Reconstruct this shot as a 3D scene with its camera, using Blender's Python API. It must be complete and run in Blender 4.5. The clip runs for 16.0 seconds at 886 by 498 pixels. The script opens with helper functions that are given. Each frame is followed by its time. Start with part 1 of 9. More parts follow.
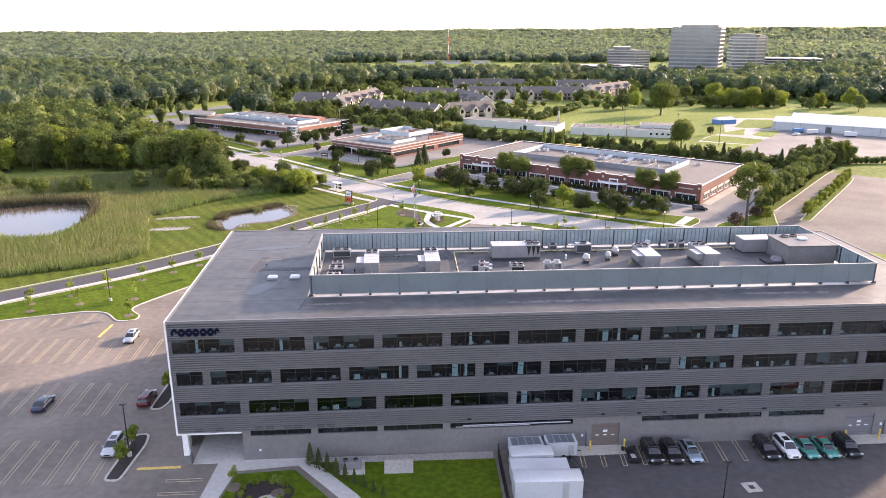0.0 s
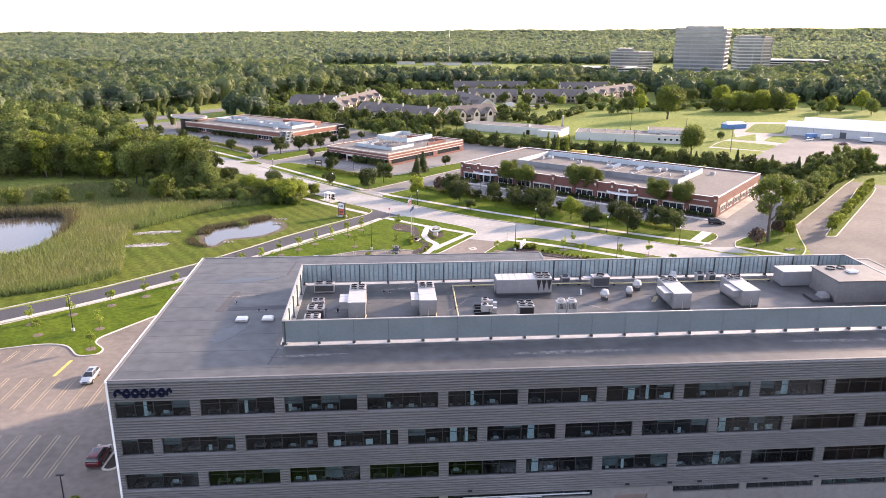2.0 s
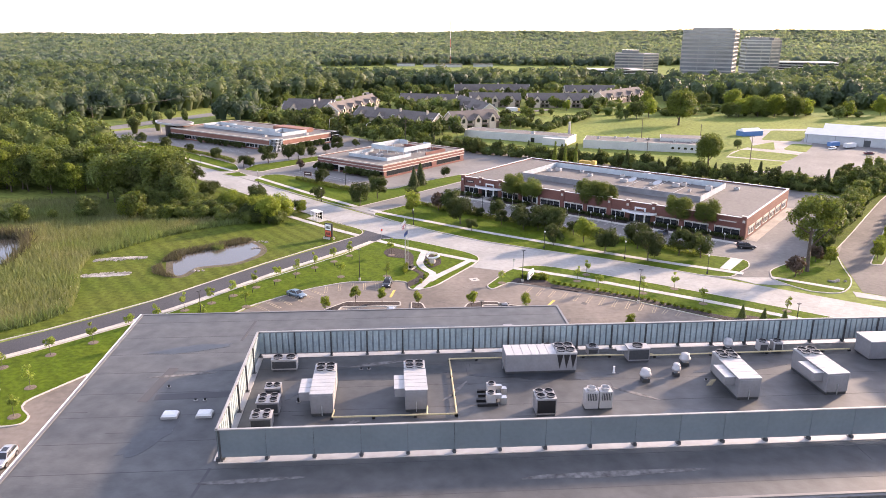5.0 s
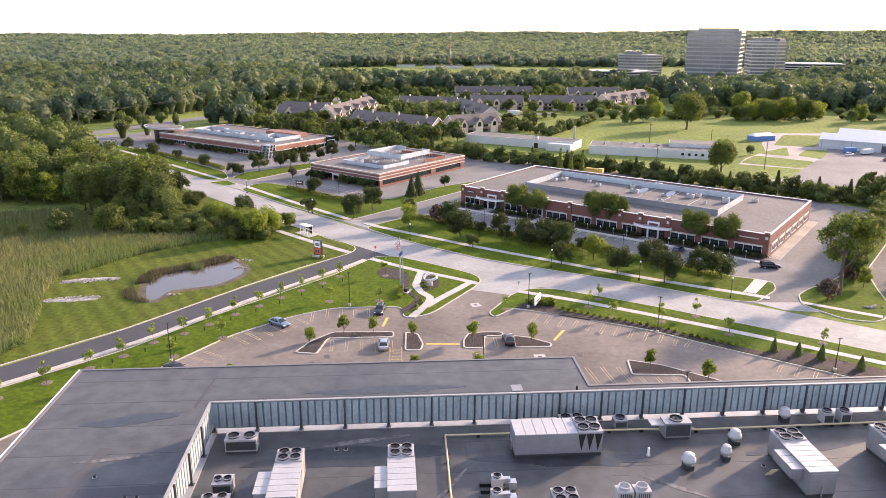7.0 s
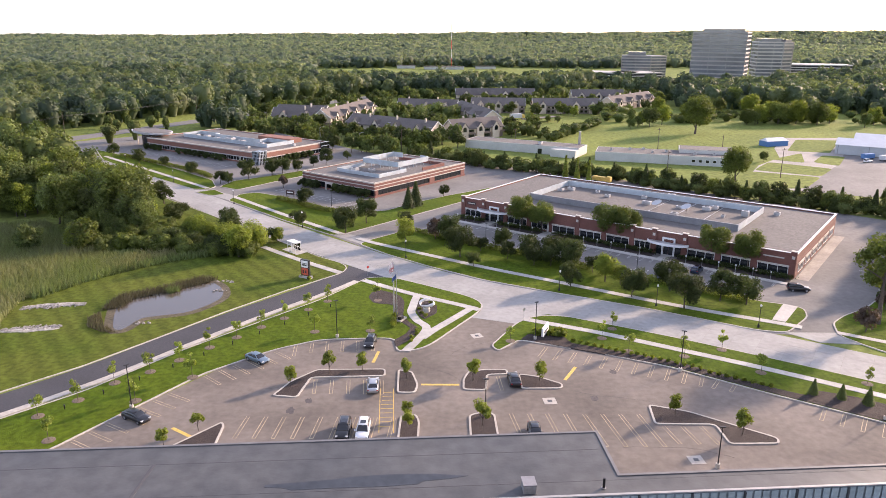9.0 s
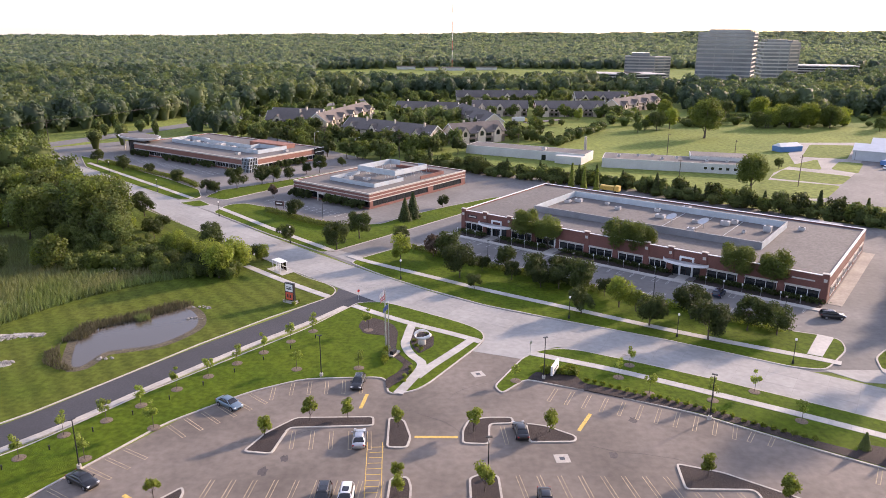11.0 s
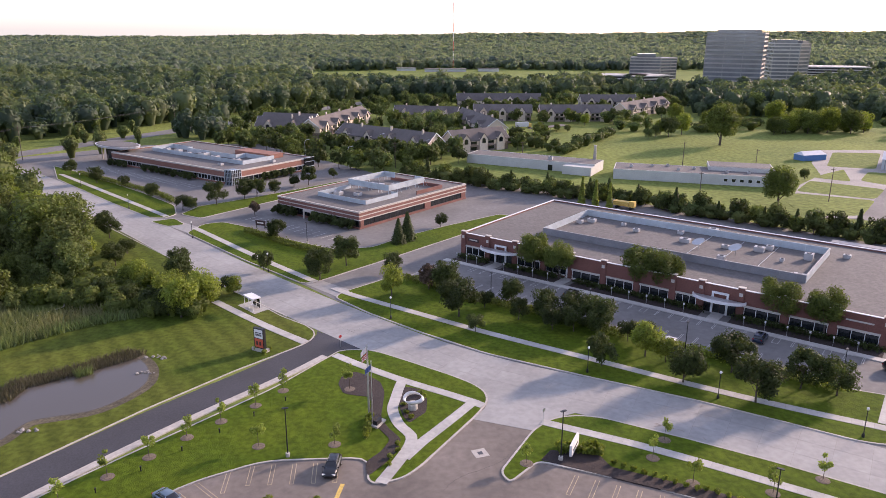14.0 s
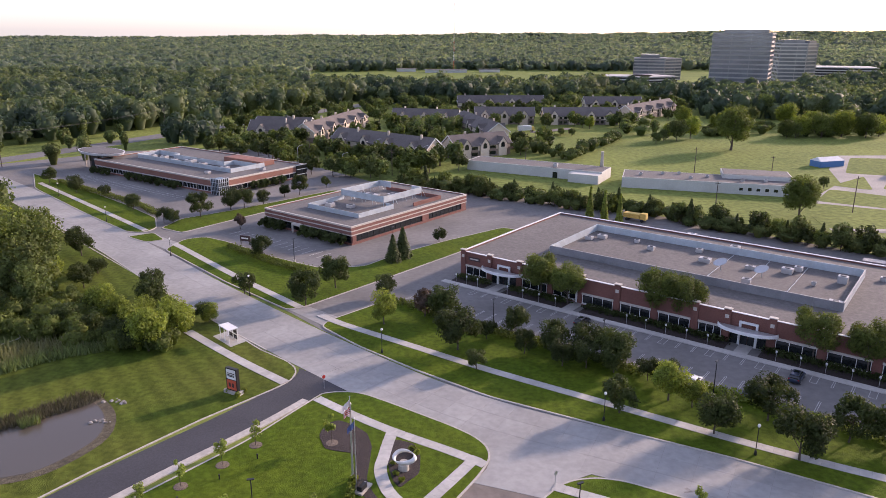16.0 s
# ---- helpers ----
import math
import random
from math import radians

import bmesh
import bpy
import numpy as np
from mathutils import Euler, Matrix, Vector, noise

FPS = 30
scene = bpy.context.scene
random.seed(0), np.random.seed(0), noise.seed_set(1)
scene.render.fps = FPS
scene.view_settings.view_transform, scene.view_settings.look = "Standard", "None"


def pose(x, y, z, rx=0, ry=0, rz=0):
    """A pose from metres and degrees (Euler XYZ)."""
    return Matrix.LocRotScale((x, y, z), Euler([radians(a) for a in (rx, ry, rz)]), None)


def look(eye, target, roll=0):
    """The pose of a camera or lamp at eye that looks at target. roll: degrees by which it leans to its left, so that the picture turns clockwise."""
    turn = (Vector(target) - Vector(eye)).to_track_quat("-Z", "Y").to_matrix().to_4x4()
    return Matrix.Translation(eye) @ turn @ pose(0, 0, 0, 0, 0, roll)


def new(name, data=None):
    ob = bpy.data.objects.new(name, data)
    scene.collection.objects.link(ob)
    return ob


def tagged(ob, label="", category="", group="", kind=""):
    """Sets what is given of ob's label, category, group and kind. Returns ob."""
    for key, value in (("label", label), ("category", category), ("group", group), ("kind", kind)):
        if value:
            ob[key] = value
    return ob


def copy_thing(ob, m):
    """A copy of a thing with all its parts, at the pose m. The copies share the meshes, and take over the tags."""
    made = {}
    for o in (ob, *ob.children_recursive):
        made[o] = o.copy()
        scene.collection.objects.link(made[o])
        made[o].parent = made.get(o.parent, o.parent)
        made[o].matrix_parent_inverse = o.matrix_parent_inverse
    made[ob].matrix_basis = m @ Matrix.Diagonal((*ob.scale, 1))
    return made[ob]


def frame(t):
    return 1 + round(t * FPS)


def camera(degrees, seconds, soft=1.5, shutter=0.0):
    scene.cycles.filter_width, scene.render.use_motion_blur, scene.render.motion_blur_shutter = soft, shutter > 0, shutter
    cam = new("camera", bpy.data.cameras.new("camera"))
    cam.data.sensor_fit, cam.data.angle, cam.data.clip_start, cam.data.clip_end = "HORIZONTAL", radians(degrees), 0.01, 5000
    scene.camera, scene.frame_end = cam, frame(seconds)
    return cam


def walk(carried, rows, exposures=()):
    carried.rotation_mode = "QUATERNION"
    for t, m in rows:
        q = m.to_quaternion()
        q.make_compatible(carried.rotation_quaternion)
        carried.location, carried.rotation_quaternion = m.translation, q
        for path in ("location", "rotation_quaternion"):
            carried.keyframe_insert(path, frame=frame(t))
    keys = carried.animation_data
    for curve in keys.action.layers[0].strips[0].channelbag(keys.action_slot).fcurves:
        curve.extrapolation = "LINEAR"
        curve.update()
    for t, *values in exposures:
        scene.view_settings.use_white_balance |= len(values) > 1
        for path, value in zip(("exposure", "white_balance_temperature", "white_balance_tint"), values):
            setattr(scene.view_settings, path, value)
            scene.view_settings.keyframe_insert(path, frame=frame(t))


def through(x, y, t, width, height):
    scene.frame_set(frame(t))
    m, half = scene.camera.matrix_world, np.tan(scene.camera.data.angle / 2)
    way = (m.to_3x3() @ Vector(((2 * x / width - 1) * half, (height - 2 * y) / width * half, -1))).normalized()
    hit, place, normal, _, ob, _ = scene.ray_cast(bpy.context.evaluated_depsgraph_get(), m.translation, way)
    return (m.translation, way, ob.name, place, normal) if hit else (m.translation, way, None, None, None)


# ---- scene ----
cam = camera(62.92, 16.0, 0.6)
PATH = [
    (0.0, (-2.129, -61.319, 54.493), (-1.751, 34.337, 25.340), 0.222),
    (0.5, (-2.006, -57.517, 54.520), (-1.647, 38.147, 25.394), 0.239),
    (1.0, (-1.882, -53.711, 54.547), (-1.542, 41.961, 25.448), 0.254),
    (1.5, (-1.756, -49.901, 54.576), (-1.436, 45.778, 25.502), 0.268),
    (2.0, (-1.629, -46.088, 54.604), (-1.330, 49.600, 25.556), 0.281),
    (2.5, (-1.501, -42.269, 54.634), (-1.223, 53.425, 25.610), 0.293),
    (3.0, (-1.371, -38.447, 54.664), (-1.116, 57.255, 25.663), 0.304),
    (3.5, (-1.240, -34.621, 54.694), (-1.007, 61.088, 25.716), 0.314),
    (4.0, (-1.108, -30.791, 54.726), (-0.899, 64.925, 25.770), 0.323),
    (4.5, (-0.974, -26.956, 54.758), (-0.789, 68.766, 25.823), 0.331),
    (5.0, (-0.839, -23.118, 54.790), (-0.680, 72.611, 25.876), 0.338),
    (5.5, (-0.702, -19.275, 54.824), (-0.569, 76.459, 25.929), 0.344),
    (6.0, (-0.564, -15.428, 54.858), (-0.458, 80.312, 25.981), 0.349),
    (6.5, (-0.425, -11.577, 54.892), (-0.346, 84.168, 26.034), 0.352),
    (7.0, (-0.285, -7.722, 54.928), (-0.234, 88.028, 26.086), 0.355),
    (7.5, (-0.143, -3.863, 54.963), (-0.121, 91.892, 26.139), 0.357),
    (8.0, (0.000, 0.000, 55.000), (-0.007, 95.760, 26.191), 0.357),
    (8.5, (0.144, 3.867, 55.037), (0.107, 99.632, 26.243), 0.357),
    (9.0, (0.290, 7.739, 55.075), (0.222, 103.508, 26.295), 0.355),
    (9.5, (0.437, 11.614, 55.114), (0.338, 107.387, 26.347), 0.353),
    (10.0, (0.586, 15.494, 55.153), (0.454, 111.270, 26.398), 0.349),
    (10.5, (0.736, 19.378, 55.193), (0.570, 115.158, 26.450), 0.344),
    (11.0, (0.887, 23.265, 55.233), (0.688, 119.049, 26.501), 0.339),
    (11.5, (1.039, 27.157, 55.274), (0.806, 122.943, 26.553), 0.332),
    (12.0, (1.193, 31.053, 55.316), (0.924, 126.842, 26.604), 0.324),
    (12.5, (1.348, 34.953, 55.359), (1.044, 130.745, 26.655), 0.315),
    (13.0, (1.505, 38.858, 55.402), (1.163, 134.651, 26.706), 0.305),
    (13.5, (1.663, 42.766, 55.446), (1.284, 138.562, 26.757), 0.294),
    (14.0, (1.822, 46.678, 55.490), (1.405, 142.476, 26.807), 0.282),
    (14.5, (1.982, 50.595, 55.535), (1.527, 146.394, 26.858), 0.269),
    (15.0, (2.144, 54.516, 55.581), (1.649, 150.315, 26.908), 0.255),
    (15.5, (2.307, 58.440, 55.627), (1.772, 154.241, 26.958), 0.240),
    (16.0, (2.472, 62.369, 55.674), (1.895, 158.171, 27.009), 0.224),
]
walk(cam, [(t, look(eye, target, roll)) for t, eye, target, roll in PATH],
     [(0.0, 1.88, 6550, 25), (4.0, 1.8, 6550, 25), (9.0, 1.42, 6400, 25), (12.5, 1.13, 6150, 28), (16, 0.9, 6050, 31)])

# ---- world and sun: a low sun ahead and to the right ----
SUN_EL, SUN_DIR = 16.5, Vector((0.808, 0.589, 0))
world = bpy.data.worlds.new("sky")
scene.world = world
world.use_nodes = True
wn = world.node_tree.nodes
sky = wn.new("ShaderNodeTexSky")
sky.sky_type = "NISHITA"
sky.sun_disc = False
sky.sun_elevation = radians(SUN_EL)
sky.sun_rotation = math.atan2(SUN_DIR.x, SUN_DIR.y)
sky.air_density, sky.dust_density, sky.ozone_density = 0.8, 0.9, 0.6
wn["Background"].inputs["Strength"].default_value = 0.15
# a thin even veil of summer haze over the clear sky
veil = wn.new("ShaderNodeMix")
veil.data_type = "RGBA"
veil.inputs["Factor"].default_value = 0.25
veil.inputs["B"].default_value = (4.5, 4.55, 4.7, 1)
world.node_tree.links.new(sky.outputs["Color"], veil.inputs["A"])
world.node_tree.links.new(veil.outputs["Result"], wn["Background"].inputs["Color"])
sun_data = bpy.data.lights.new("sun", "SUN")
sun_data.energy, sun_data.angle, sun_data.color = 3.7, radians(3.6), (1.0, 0.79, 0.56)
sun = new("sun", sun_data)
sun.matrix_world = look((0, 0, 300), Vector((0, 0, 300)) - SUN_DIR * math.cos(radians(SUN_EL)) - Vector((0, 0, math.sin(radians(SUN_EL)))))


# ---- materials ----
def mat(name, col, rough=0.8, metal=0.0, big=(0.0, 0.05), fine=(0.0, 2.0), bump=0.0, bump_scale=6.0, rand=0.0, island=0.0, translucent=0.0, tint=None, sheen=None, stripes=0.0):
    """A principled material: a base colour, a broad and a fine variation (amount, scale), relief, and variation by object or by piece."""
    m = bpy.data.materials.new(name)
    m.use_nodes = True
    n, l = m.node_tree.nodes, m.node_tree.links
    p = n["Principled BSDF"]
    p.inputs["Roughness"].default_value, p.inputs["Metallic"].default_value = rough, metal
    if sheen is not None:
        p.inputs["Specular IOR Level"].default_value = sheen
    tc = n.new("ShaderNodeTexCoord")
    geo = n.new("ShaderNodeNewGeometry")
    last = n.new("ShaderNodeRGB")
    last.outputs[0].default_value = (*col, 1)
    last = last.outputs[0]

    def vary(last, source, amount):
        ramp = n.new("ShaderNodeMapRange")
        ramp.inputs["To Min"].default_value, ramp.inputs["To Max"].default_value = 1 - amount, 1 + amount
        l.new(source, ramp.inputs["Value"])
        mul = n.new("ShaderNodeMix")
        mul.data_type, mul.blend_type = "RGBA", "MULTIPLY"
        mul.inputs["Factor"].default_value = 1
        l.new(last, mul.inputs["A"])
        l.new(ramp.outputs["Result"], mul.inputs["B"])
        return mul.outputs["Result"]

    for k, (amount, scale) in enumerate((big, fine)):
        if amount:
            t = n.new("ShaderNodeTexNoise")
            t.inputs["Scale"].default_value = scale
            t.inputs["Detail"].default_value = 4
            l.new(geo.outputs["Position"], t.inputs["Vector"])
            wide = n.new("ShaderNodeMapRange")
            wide.inputs["From Min"].default_value, wide.inputs["From Max"].default_value = 0.3, 0.7
            l.new(t.outputs["Fac"], wide.inputs["Value"])
            if tint and k == 0:
                mix = n.new("ShaderNodeMix")
                mix.data_type = "RGBA"
                l.new(wide.outputs["Result"], mix.inputs["Factor"])
                l.new(last, mix.inputs["A"])
                mix.inputs["B"].default_value = (*tint, 1)
                last = mix.outputs["Result"]
            else:
                last = vary(last, wide.outputs["Result"], amount)
    if stripes:
        wv = n.new("ShaderNodeTexWave")
        wv.inputs["Scale"].default_value, wv.inputs["Distortion"].default_value, wv.inputs["Detail Scale"].default_value = 0.085, 1.6, 0.4
        turn = n.new("ShaderNodeMapping")
        turn.inputs["Rotation"].default_value = (0, 0, radians(-37.4))
        l.new(geo.outputs["Position"], turn.inputs["Vector"])
        l.new(turn.outputs["Vector"], wv.inputs["Vector"])
        last = vary(last, wv.outputs["Fac"], stripes)
    if rand:
        oi = n.new("ShaderNodeObjectInfo")
        last = vary(last, oi.outputs["Random"], rand)
    if island:
        last = vary(last, geo.outputs["Random Per Island"], island)
    l.new(last, p.inputs["Base Color"])
    if bump:
        t = n.new("ShaderNodeTexNoise")
        t.inputs["Scale"].default_value, t.inputs["Detail"].default_value = bump_scale, 5
        l.new(geo.outputs["Position"], t.inputs["Vector"])
        b = n.new("ShaderNodeBump")
        b.inputs["Strength"].default_value, b.inputs["Distance"].default_value = bump, 0.3
        l.new(t.outputs["Fac"], b.inputs["Height"])
        l.new(b.outputs["Normal"], p.inputs["Normal"])
    if translucent:
        tr = n.new("ShaderNodeBsdfTranslucent")
        bright = n.new("ShaderNodeMix")
        bright.data_type, bright.blend_type = "RGBA", "MULTIPLY"
        bright.inputs["Factor"].default_value = 1
        l.new(last, bright.inputs["A"])
        bright.inputs["B"].default_value = (1.35, 1.36, 0.72, 1)
        l.new(bright.outputs["Result"], tr.inputs["Color"])
        ms = n.new("ShaderNodeMixShader")
        ms.inputs["Fac"].default_value = translucent
        l.new(p.outputs["BSDF"], ms.inputs[1])
        l.new(tr.outputs["BSDF"], ms.inputs[2])
        l.new(ms.outputs["Shader"], n["Material Output"].inputs["Surface"])
    return m


def glass(name, tone=(0.5, 0.6, 0.6), see=0.6, ior=1.5):
    m = bpy.data.materials.new(name)
    m.use_nodes = True
    n, l = m.node_tree.nodes, m.node_tree.links
    n.remove(n["Principled BSDF"])
    a, b, mix, fr = n.new("ShaderNodeBsdfTransparent"), n.new("ShaderNodeBsdfGlossy"), n.new("ShaderNodeMixShader"), n.new("ShaderNodeFresnel")
    a.inputs["Color"].default_value = (*[see * c for c in tone], 1)
    b.inputs["Roughness"].default_value = 0.04
    fr.inputs["IOR"].default_value = ior
    l.new(fr.outputs["Fac"], mix.inputs["Fac"])
    l.new(a.outputs["BSDF"], mix.inputs[1])
    l.new(b.outputs["BSDF"], mix.inputs[2])
    l.new(mix.outputs["Shader"], n["Material Output"].inputs["Surface"])
    return m


GRASS = mat("mown_grass", (0.06, 0.102, 0.006), 0.95, big=(0.28, 0.07), fine=(0.28, 1.2), bump=0.5, bump_scale=9, sheen=0.1, stripes=0.06, tint=(0.088, 0.124, 0.008))
DRY_GRASS = mat("dry_mown_grass", (0.064, 0.098, 0.01), 0.95, big=(0.3, 0.045), fine=(0.28, 1.0), bump=0.5, bump_scale=9, sheen=0.1, stripes=0.13, tint=(0.105, 0.12, 0.02))
MEADOW = mat("rough_meadow", (0.2, 0.235, 0.055), 0.95, big=(0.35, 0.02), fine=(0.3, 0.5), bump=0.6, bump_scale=3, tint=(0.125, 0.165, 0.04), sheen=0.1)
LOT = mat("worn_parking_asphalt", (0.18, 0.155, 0.132), 0.9, big=(0.26, 0.07), fine=(0.14, 0.9), bump=0.15, bump_scale=20, sheen=0.3)
LOT_GREY = mat("grey_parking_asphalt", (0.178, 0.172, 0.162), 0.9, big=(0.2, 0.06), fine=(0.12, 0.8), bump=0.15, bump_scale=20, sheen=0.3)
OLD_LOT = mat("old_dark_asphalt", (0.08, 0.076, 0.076), 0.9, big=(0.22, 0.06), fine=(0.14, 0.9), bump=0.15, bump_scale=20, sheen=0.3)
FRESH = mat("fresh_black_asphalt", (0.048, 0.048, 0.054), 0.85, big=(0.15, 0.1), fine=(0.15, 3.0), bump=0.2, bump_scale=20)
CONCRETE_ROAD = mat("concrete_road", (0.3, 0.296, 0.278), 0.85, big=(0.16, 0.08), fine=(0.1, 0.9), bump=0.1, bump_scale=14, rand=0.045)
JOINT = mat("road_joint_tar", (0.255, 0.235, 0.215), 0.9, fine=(0.2, 2.0))
KERB = mat("kerb_concrete", (0.43, 0.4, 0.35), 0.85, big=(0.1, 0.2), fine=(0.15, 2.0), bump=0.1)
WALK = mat("pavement_concrete", (0.43, 0.415, 0.38), 0.85, big=(0.12, 0.15), fine=(0.1, 1.5), bump=0.1, rand=0.08)
WALK_DUST = mat("dusty_gravel", (0.3, 0.28, 0.25), 0.95, big=(0.2, 0.08), fine=(0.15, 1.5), bump=0.2)
SIDE_DRIVE = mat("dull_brown_asphalt", (0.122, 0.113, 0.104), 0.9, big=(0.24, 0.06), fine=(0.15, 0.9), bump=0.15, bump_scale=20, sheen=0.3)
APRON_TAN = mat("tan_weathered_concrete", (0.34, 0.305, 0.26), 0.9, big=(0.16, 0.2), fine=(0.14, 1.5), bump=0.12)
MULCH = mat("dark_bark_mulch", (0.042, 0.03, 0.027), 0.95, big=(0.2, 0.4), fine=(0.5, 6.0), bump=0.8, bump_scale=14)
WATER = mat("still_pond_water", (0.085, 0.07, 0.05), 0.03, bump=0.012, bump_scale=2, sheen=0.6)
MUD = mat("muddy_bank", (0.09, 0.075, 0.045), 0.95, big=(0.3, 0.3), fine=(0.4, 2), bump=0.5)
ROCK = mat("pale_riprap_stone", (0.27, 0.25, 0.225), 0.9, fine=(0.25, 3), bump=0.4, island=0.35)
ROCK_BED = mat("pale_crushed_stone", (0.36, 0.34, 0.3), 0.95, big=(0.3, 0.6), fine=(0.4, 2.5), bump=0.8, bump_scale=6)
CLADDING = mat("grey_ribbed_metal_cladding", (0.19, 0.186, 0.188), 0.5, 0.4, big=(0.06, 0.15), fine=(0.06, 2.0))
BASE_WALL = mat("grey_concrete_panel", (0.17, 0.162, 0.156), 0.85, big=(0.1, 0.2), fine=(0.1, 2), bump=0.08)
WHITE_TRIM = mat("white_painted_trim", (0.75, 0.74, 0.72), 0.5, fine=(0.06, 2))
ROOF = mat("grey_roof_membrane", (0.055, 0.058, 0.061), 0.55, big=(0.32, 0.12), fine=(0.26, 0.6), bump=0.05, bump_scale=3, tint=(0.083, 0.083, 0.081), sheen=0.5)
COPING = mat("light_metal_coping", (0.36, 0.345, 0.33), 0.5, 0.3, fine=(0.1, 1))
EDGE_METAL = mat("grey_roof_edge_metal", (0.17, 0.165, 0.16), 0.5, 0.3, fine=(0.1, 1))
SCREEN = mat("blue_grey_screen_panel", (0.205, 0.24, 0.265), 0.4, 0.5, big=(0.08, 0.3), fine=(0.05, 3))
SCREEN_IN = mat("screen_inner_liner", (0.3, 0.36, 0.37), 0.5, 0.2, big=(0.15, 0.5), fine=(0.1, 3))
STEEL = mat("dark_steel", (0.08, 0.085, 0.09), 0.5, 0.6, fine=(0.1, 4))
BLACK = mat("black_metal", (0.02, 0.02, 0.022), 0.45, 0.3)
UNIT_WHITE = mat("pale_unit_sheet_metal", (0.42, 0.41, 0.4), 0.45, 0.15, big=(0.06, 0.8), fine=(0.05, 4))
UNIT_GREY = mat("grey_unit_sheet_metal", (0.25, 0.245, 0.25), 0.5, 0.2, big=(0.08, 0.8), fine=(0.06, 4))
GALV = mat("galvanised_metal", (0.5, 0.51, 0.52), 0.35, 0.7, fine=(0.15, 3))
YELLOW_PIPE = mat("faded_yellow_gas_pipe_paint", (0.5, 0.42, 0.24), 0.6, fine=(0.1, 3))
YELLOW = mat("yellow_road_paint", (0.6, 0.42, 0.1), 0.8, fine=(0.25, 3))
LINE = mat("worn_parking_line_paint", (0.4, 0.325, 0.205), 0.85, big=(0.3, 0.25), fine=(0.3, 2.5))
WHITE_LINE = mat("white_line_paint", (0.44, 0.43, 0.41), 0.85, fine=(0.25, 2.5))
BRICK = mat("red_brown_brick", (0.168, 0.072, 0.055), 0.9, big=(0.12, 0.3), fine=(0.22, 6), bump=0.2, bump_scale=12)
TERRACOTTA = mat("terracotta_brick", (0.25, 0.118, 0.085), 0.9, big=(0.1, 0.3), fine=(0.2, 6), bump=0.2)
STONE_BAND = mat("pale_stone_band", (0.52, 0.48, 0.42), 0.85, fine=(0.12, 2))
GRAVEL_ROOF = mat("ballasted_grey_roof", (0.142, 0.134, 0.126), 0.95, big=(0.24, 0.05), fine=(0.2, 1.5), bump=0.2, bump_scale=8, tint=(0.115, 0.108, 0.1))
PALE_METAL = mat("pale_metal_screen", (0.42, 0.47, 0.5), 0.5, 0.2, big=(0.12, 0.4), fine=(0.06, 3))
BARK = mat("tree_bark", (0.09, 0.07, 0.055), 0.95, fine=(0.3, 4), bump=0.5)
LEAF_DARK = mat("dark_leaves", (0.05, 0.068, 0.018), 0.7, rand=0.25, island=0.4, translucent=0.3, sheen=0.25)
LEAF_MID = mat("green_leaves", (0.098, 0.126, 0.026), 0.7, rand=0.25, island=0.4, translucent=0.35, sheen=0.25)
LEAF_LIGHT = mat("yellow_green_leaves", (0.165, 0.205, 0.034), 0.7, rand=0.2, island=0.4, translucent=0.45, sheen=0.25)
LEAF_SAPLING = mat("pale_sapling_leaves", (0.2, 0.255, 0.05), 0.7, rand=0.25, island=0.4, translucent=0.4, sheen=0.25)
LEAF_RED = mat("dull_red_leaves", (0.075, 0.05, 0.035), 0.7, rand=0.2, island=0.4, translucent=0.3)
LEAF_WOOD = mat("woodland_leaves", (0.078, 0.112, 0.032), 0.75, big=(0.5, 0.09), fine=(0.25, 0.25), rand=0.3, island=0.35, translucent=0.3, sheen=0.25, tint=(0.115, 0.138, 0.038))
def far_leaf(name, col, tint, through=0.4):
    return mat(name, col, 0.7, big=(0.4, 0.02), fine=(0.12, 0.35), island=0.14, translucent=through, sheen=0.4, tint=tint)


# distance haze is put into base colours, slightly here, strongly in the far woods
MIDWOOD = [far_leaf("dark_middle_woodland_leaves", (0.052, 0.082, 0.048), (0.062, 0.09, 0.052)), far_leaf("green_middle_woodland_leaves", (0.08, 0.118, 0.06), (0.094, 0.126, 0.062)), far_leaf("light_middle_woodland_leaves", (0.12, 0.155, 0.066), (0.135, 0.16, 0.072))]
HAZED_FARWOOD = [far_leaf("dark_hazed_far_leaves", (0.09, 0.125, 0.1), (0.1, 0.135, 0.105), 0.55), far_leaf("green_hazed_far_leaves", (0.12, 0.16, 0.12), (0.135, 0.17, 0.125), 0.55), far_leaf("light_hazed_far_leaves", (0.15, 0.185, 0.13), (0.16, 0.19, 0.135), 0.55)]
REED = mat("reed_blades", (0.2, 0.2, 0.1), 0.9, big=(0.3, 0.05), island=0.25, translucent=0.35, tint=(0.14, 0.18, 0.06))
REED_GREEN = mat("green_reed_blades", (0.13, 0.17, 0.06), 0.9, big=(0.3, 0.1), island=0.35, translucent=0.35)
REED_BROWN = mat("brown_reed_blades", (0.088, 0.08, 0.05), 0.9, island=0.4, translucent=0.3)
GLASS = glass("office_glass", (0.8, 0.9, 0.93), 0.85)
DARK_GLASS = mat("dark_tinted_glass", (0.015, 0.018, 0.02), 0.06, sheen=0.7)
# the dimness of the unlit rooms is put into this near-black colour
INTERIOR = mat("dim_room_black", (0.03, 0.032, 0.03), 0.9, fine=(0.2, 1))
SHINGLE = mat("brown_grey_shingles", (0.125, 0.108, 0.098), 0.95, big=(0.15, 0.2), fine=(0.2, 3), rand=0.1)
SIDING = mat("cream_siding", (0.58, 0.49, 0.385), 0.85, fine=(0.1, 3), rand=0.1)
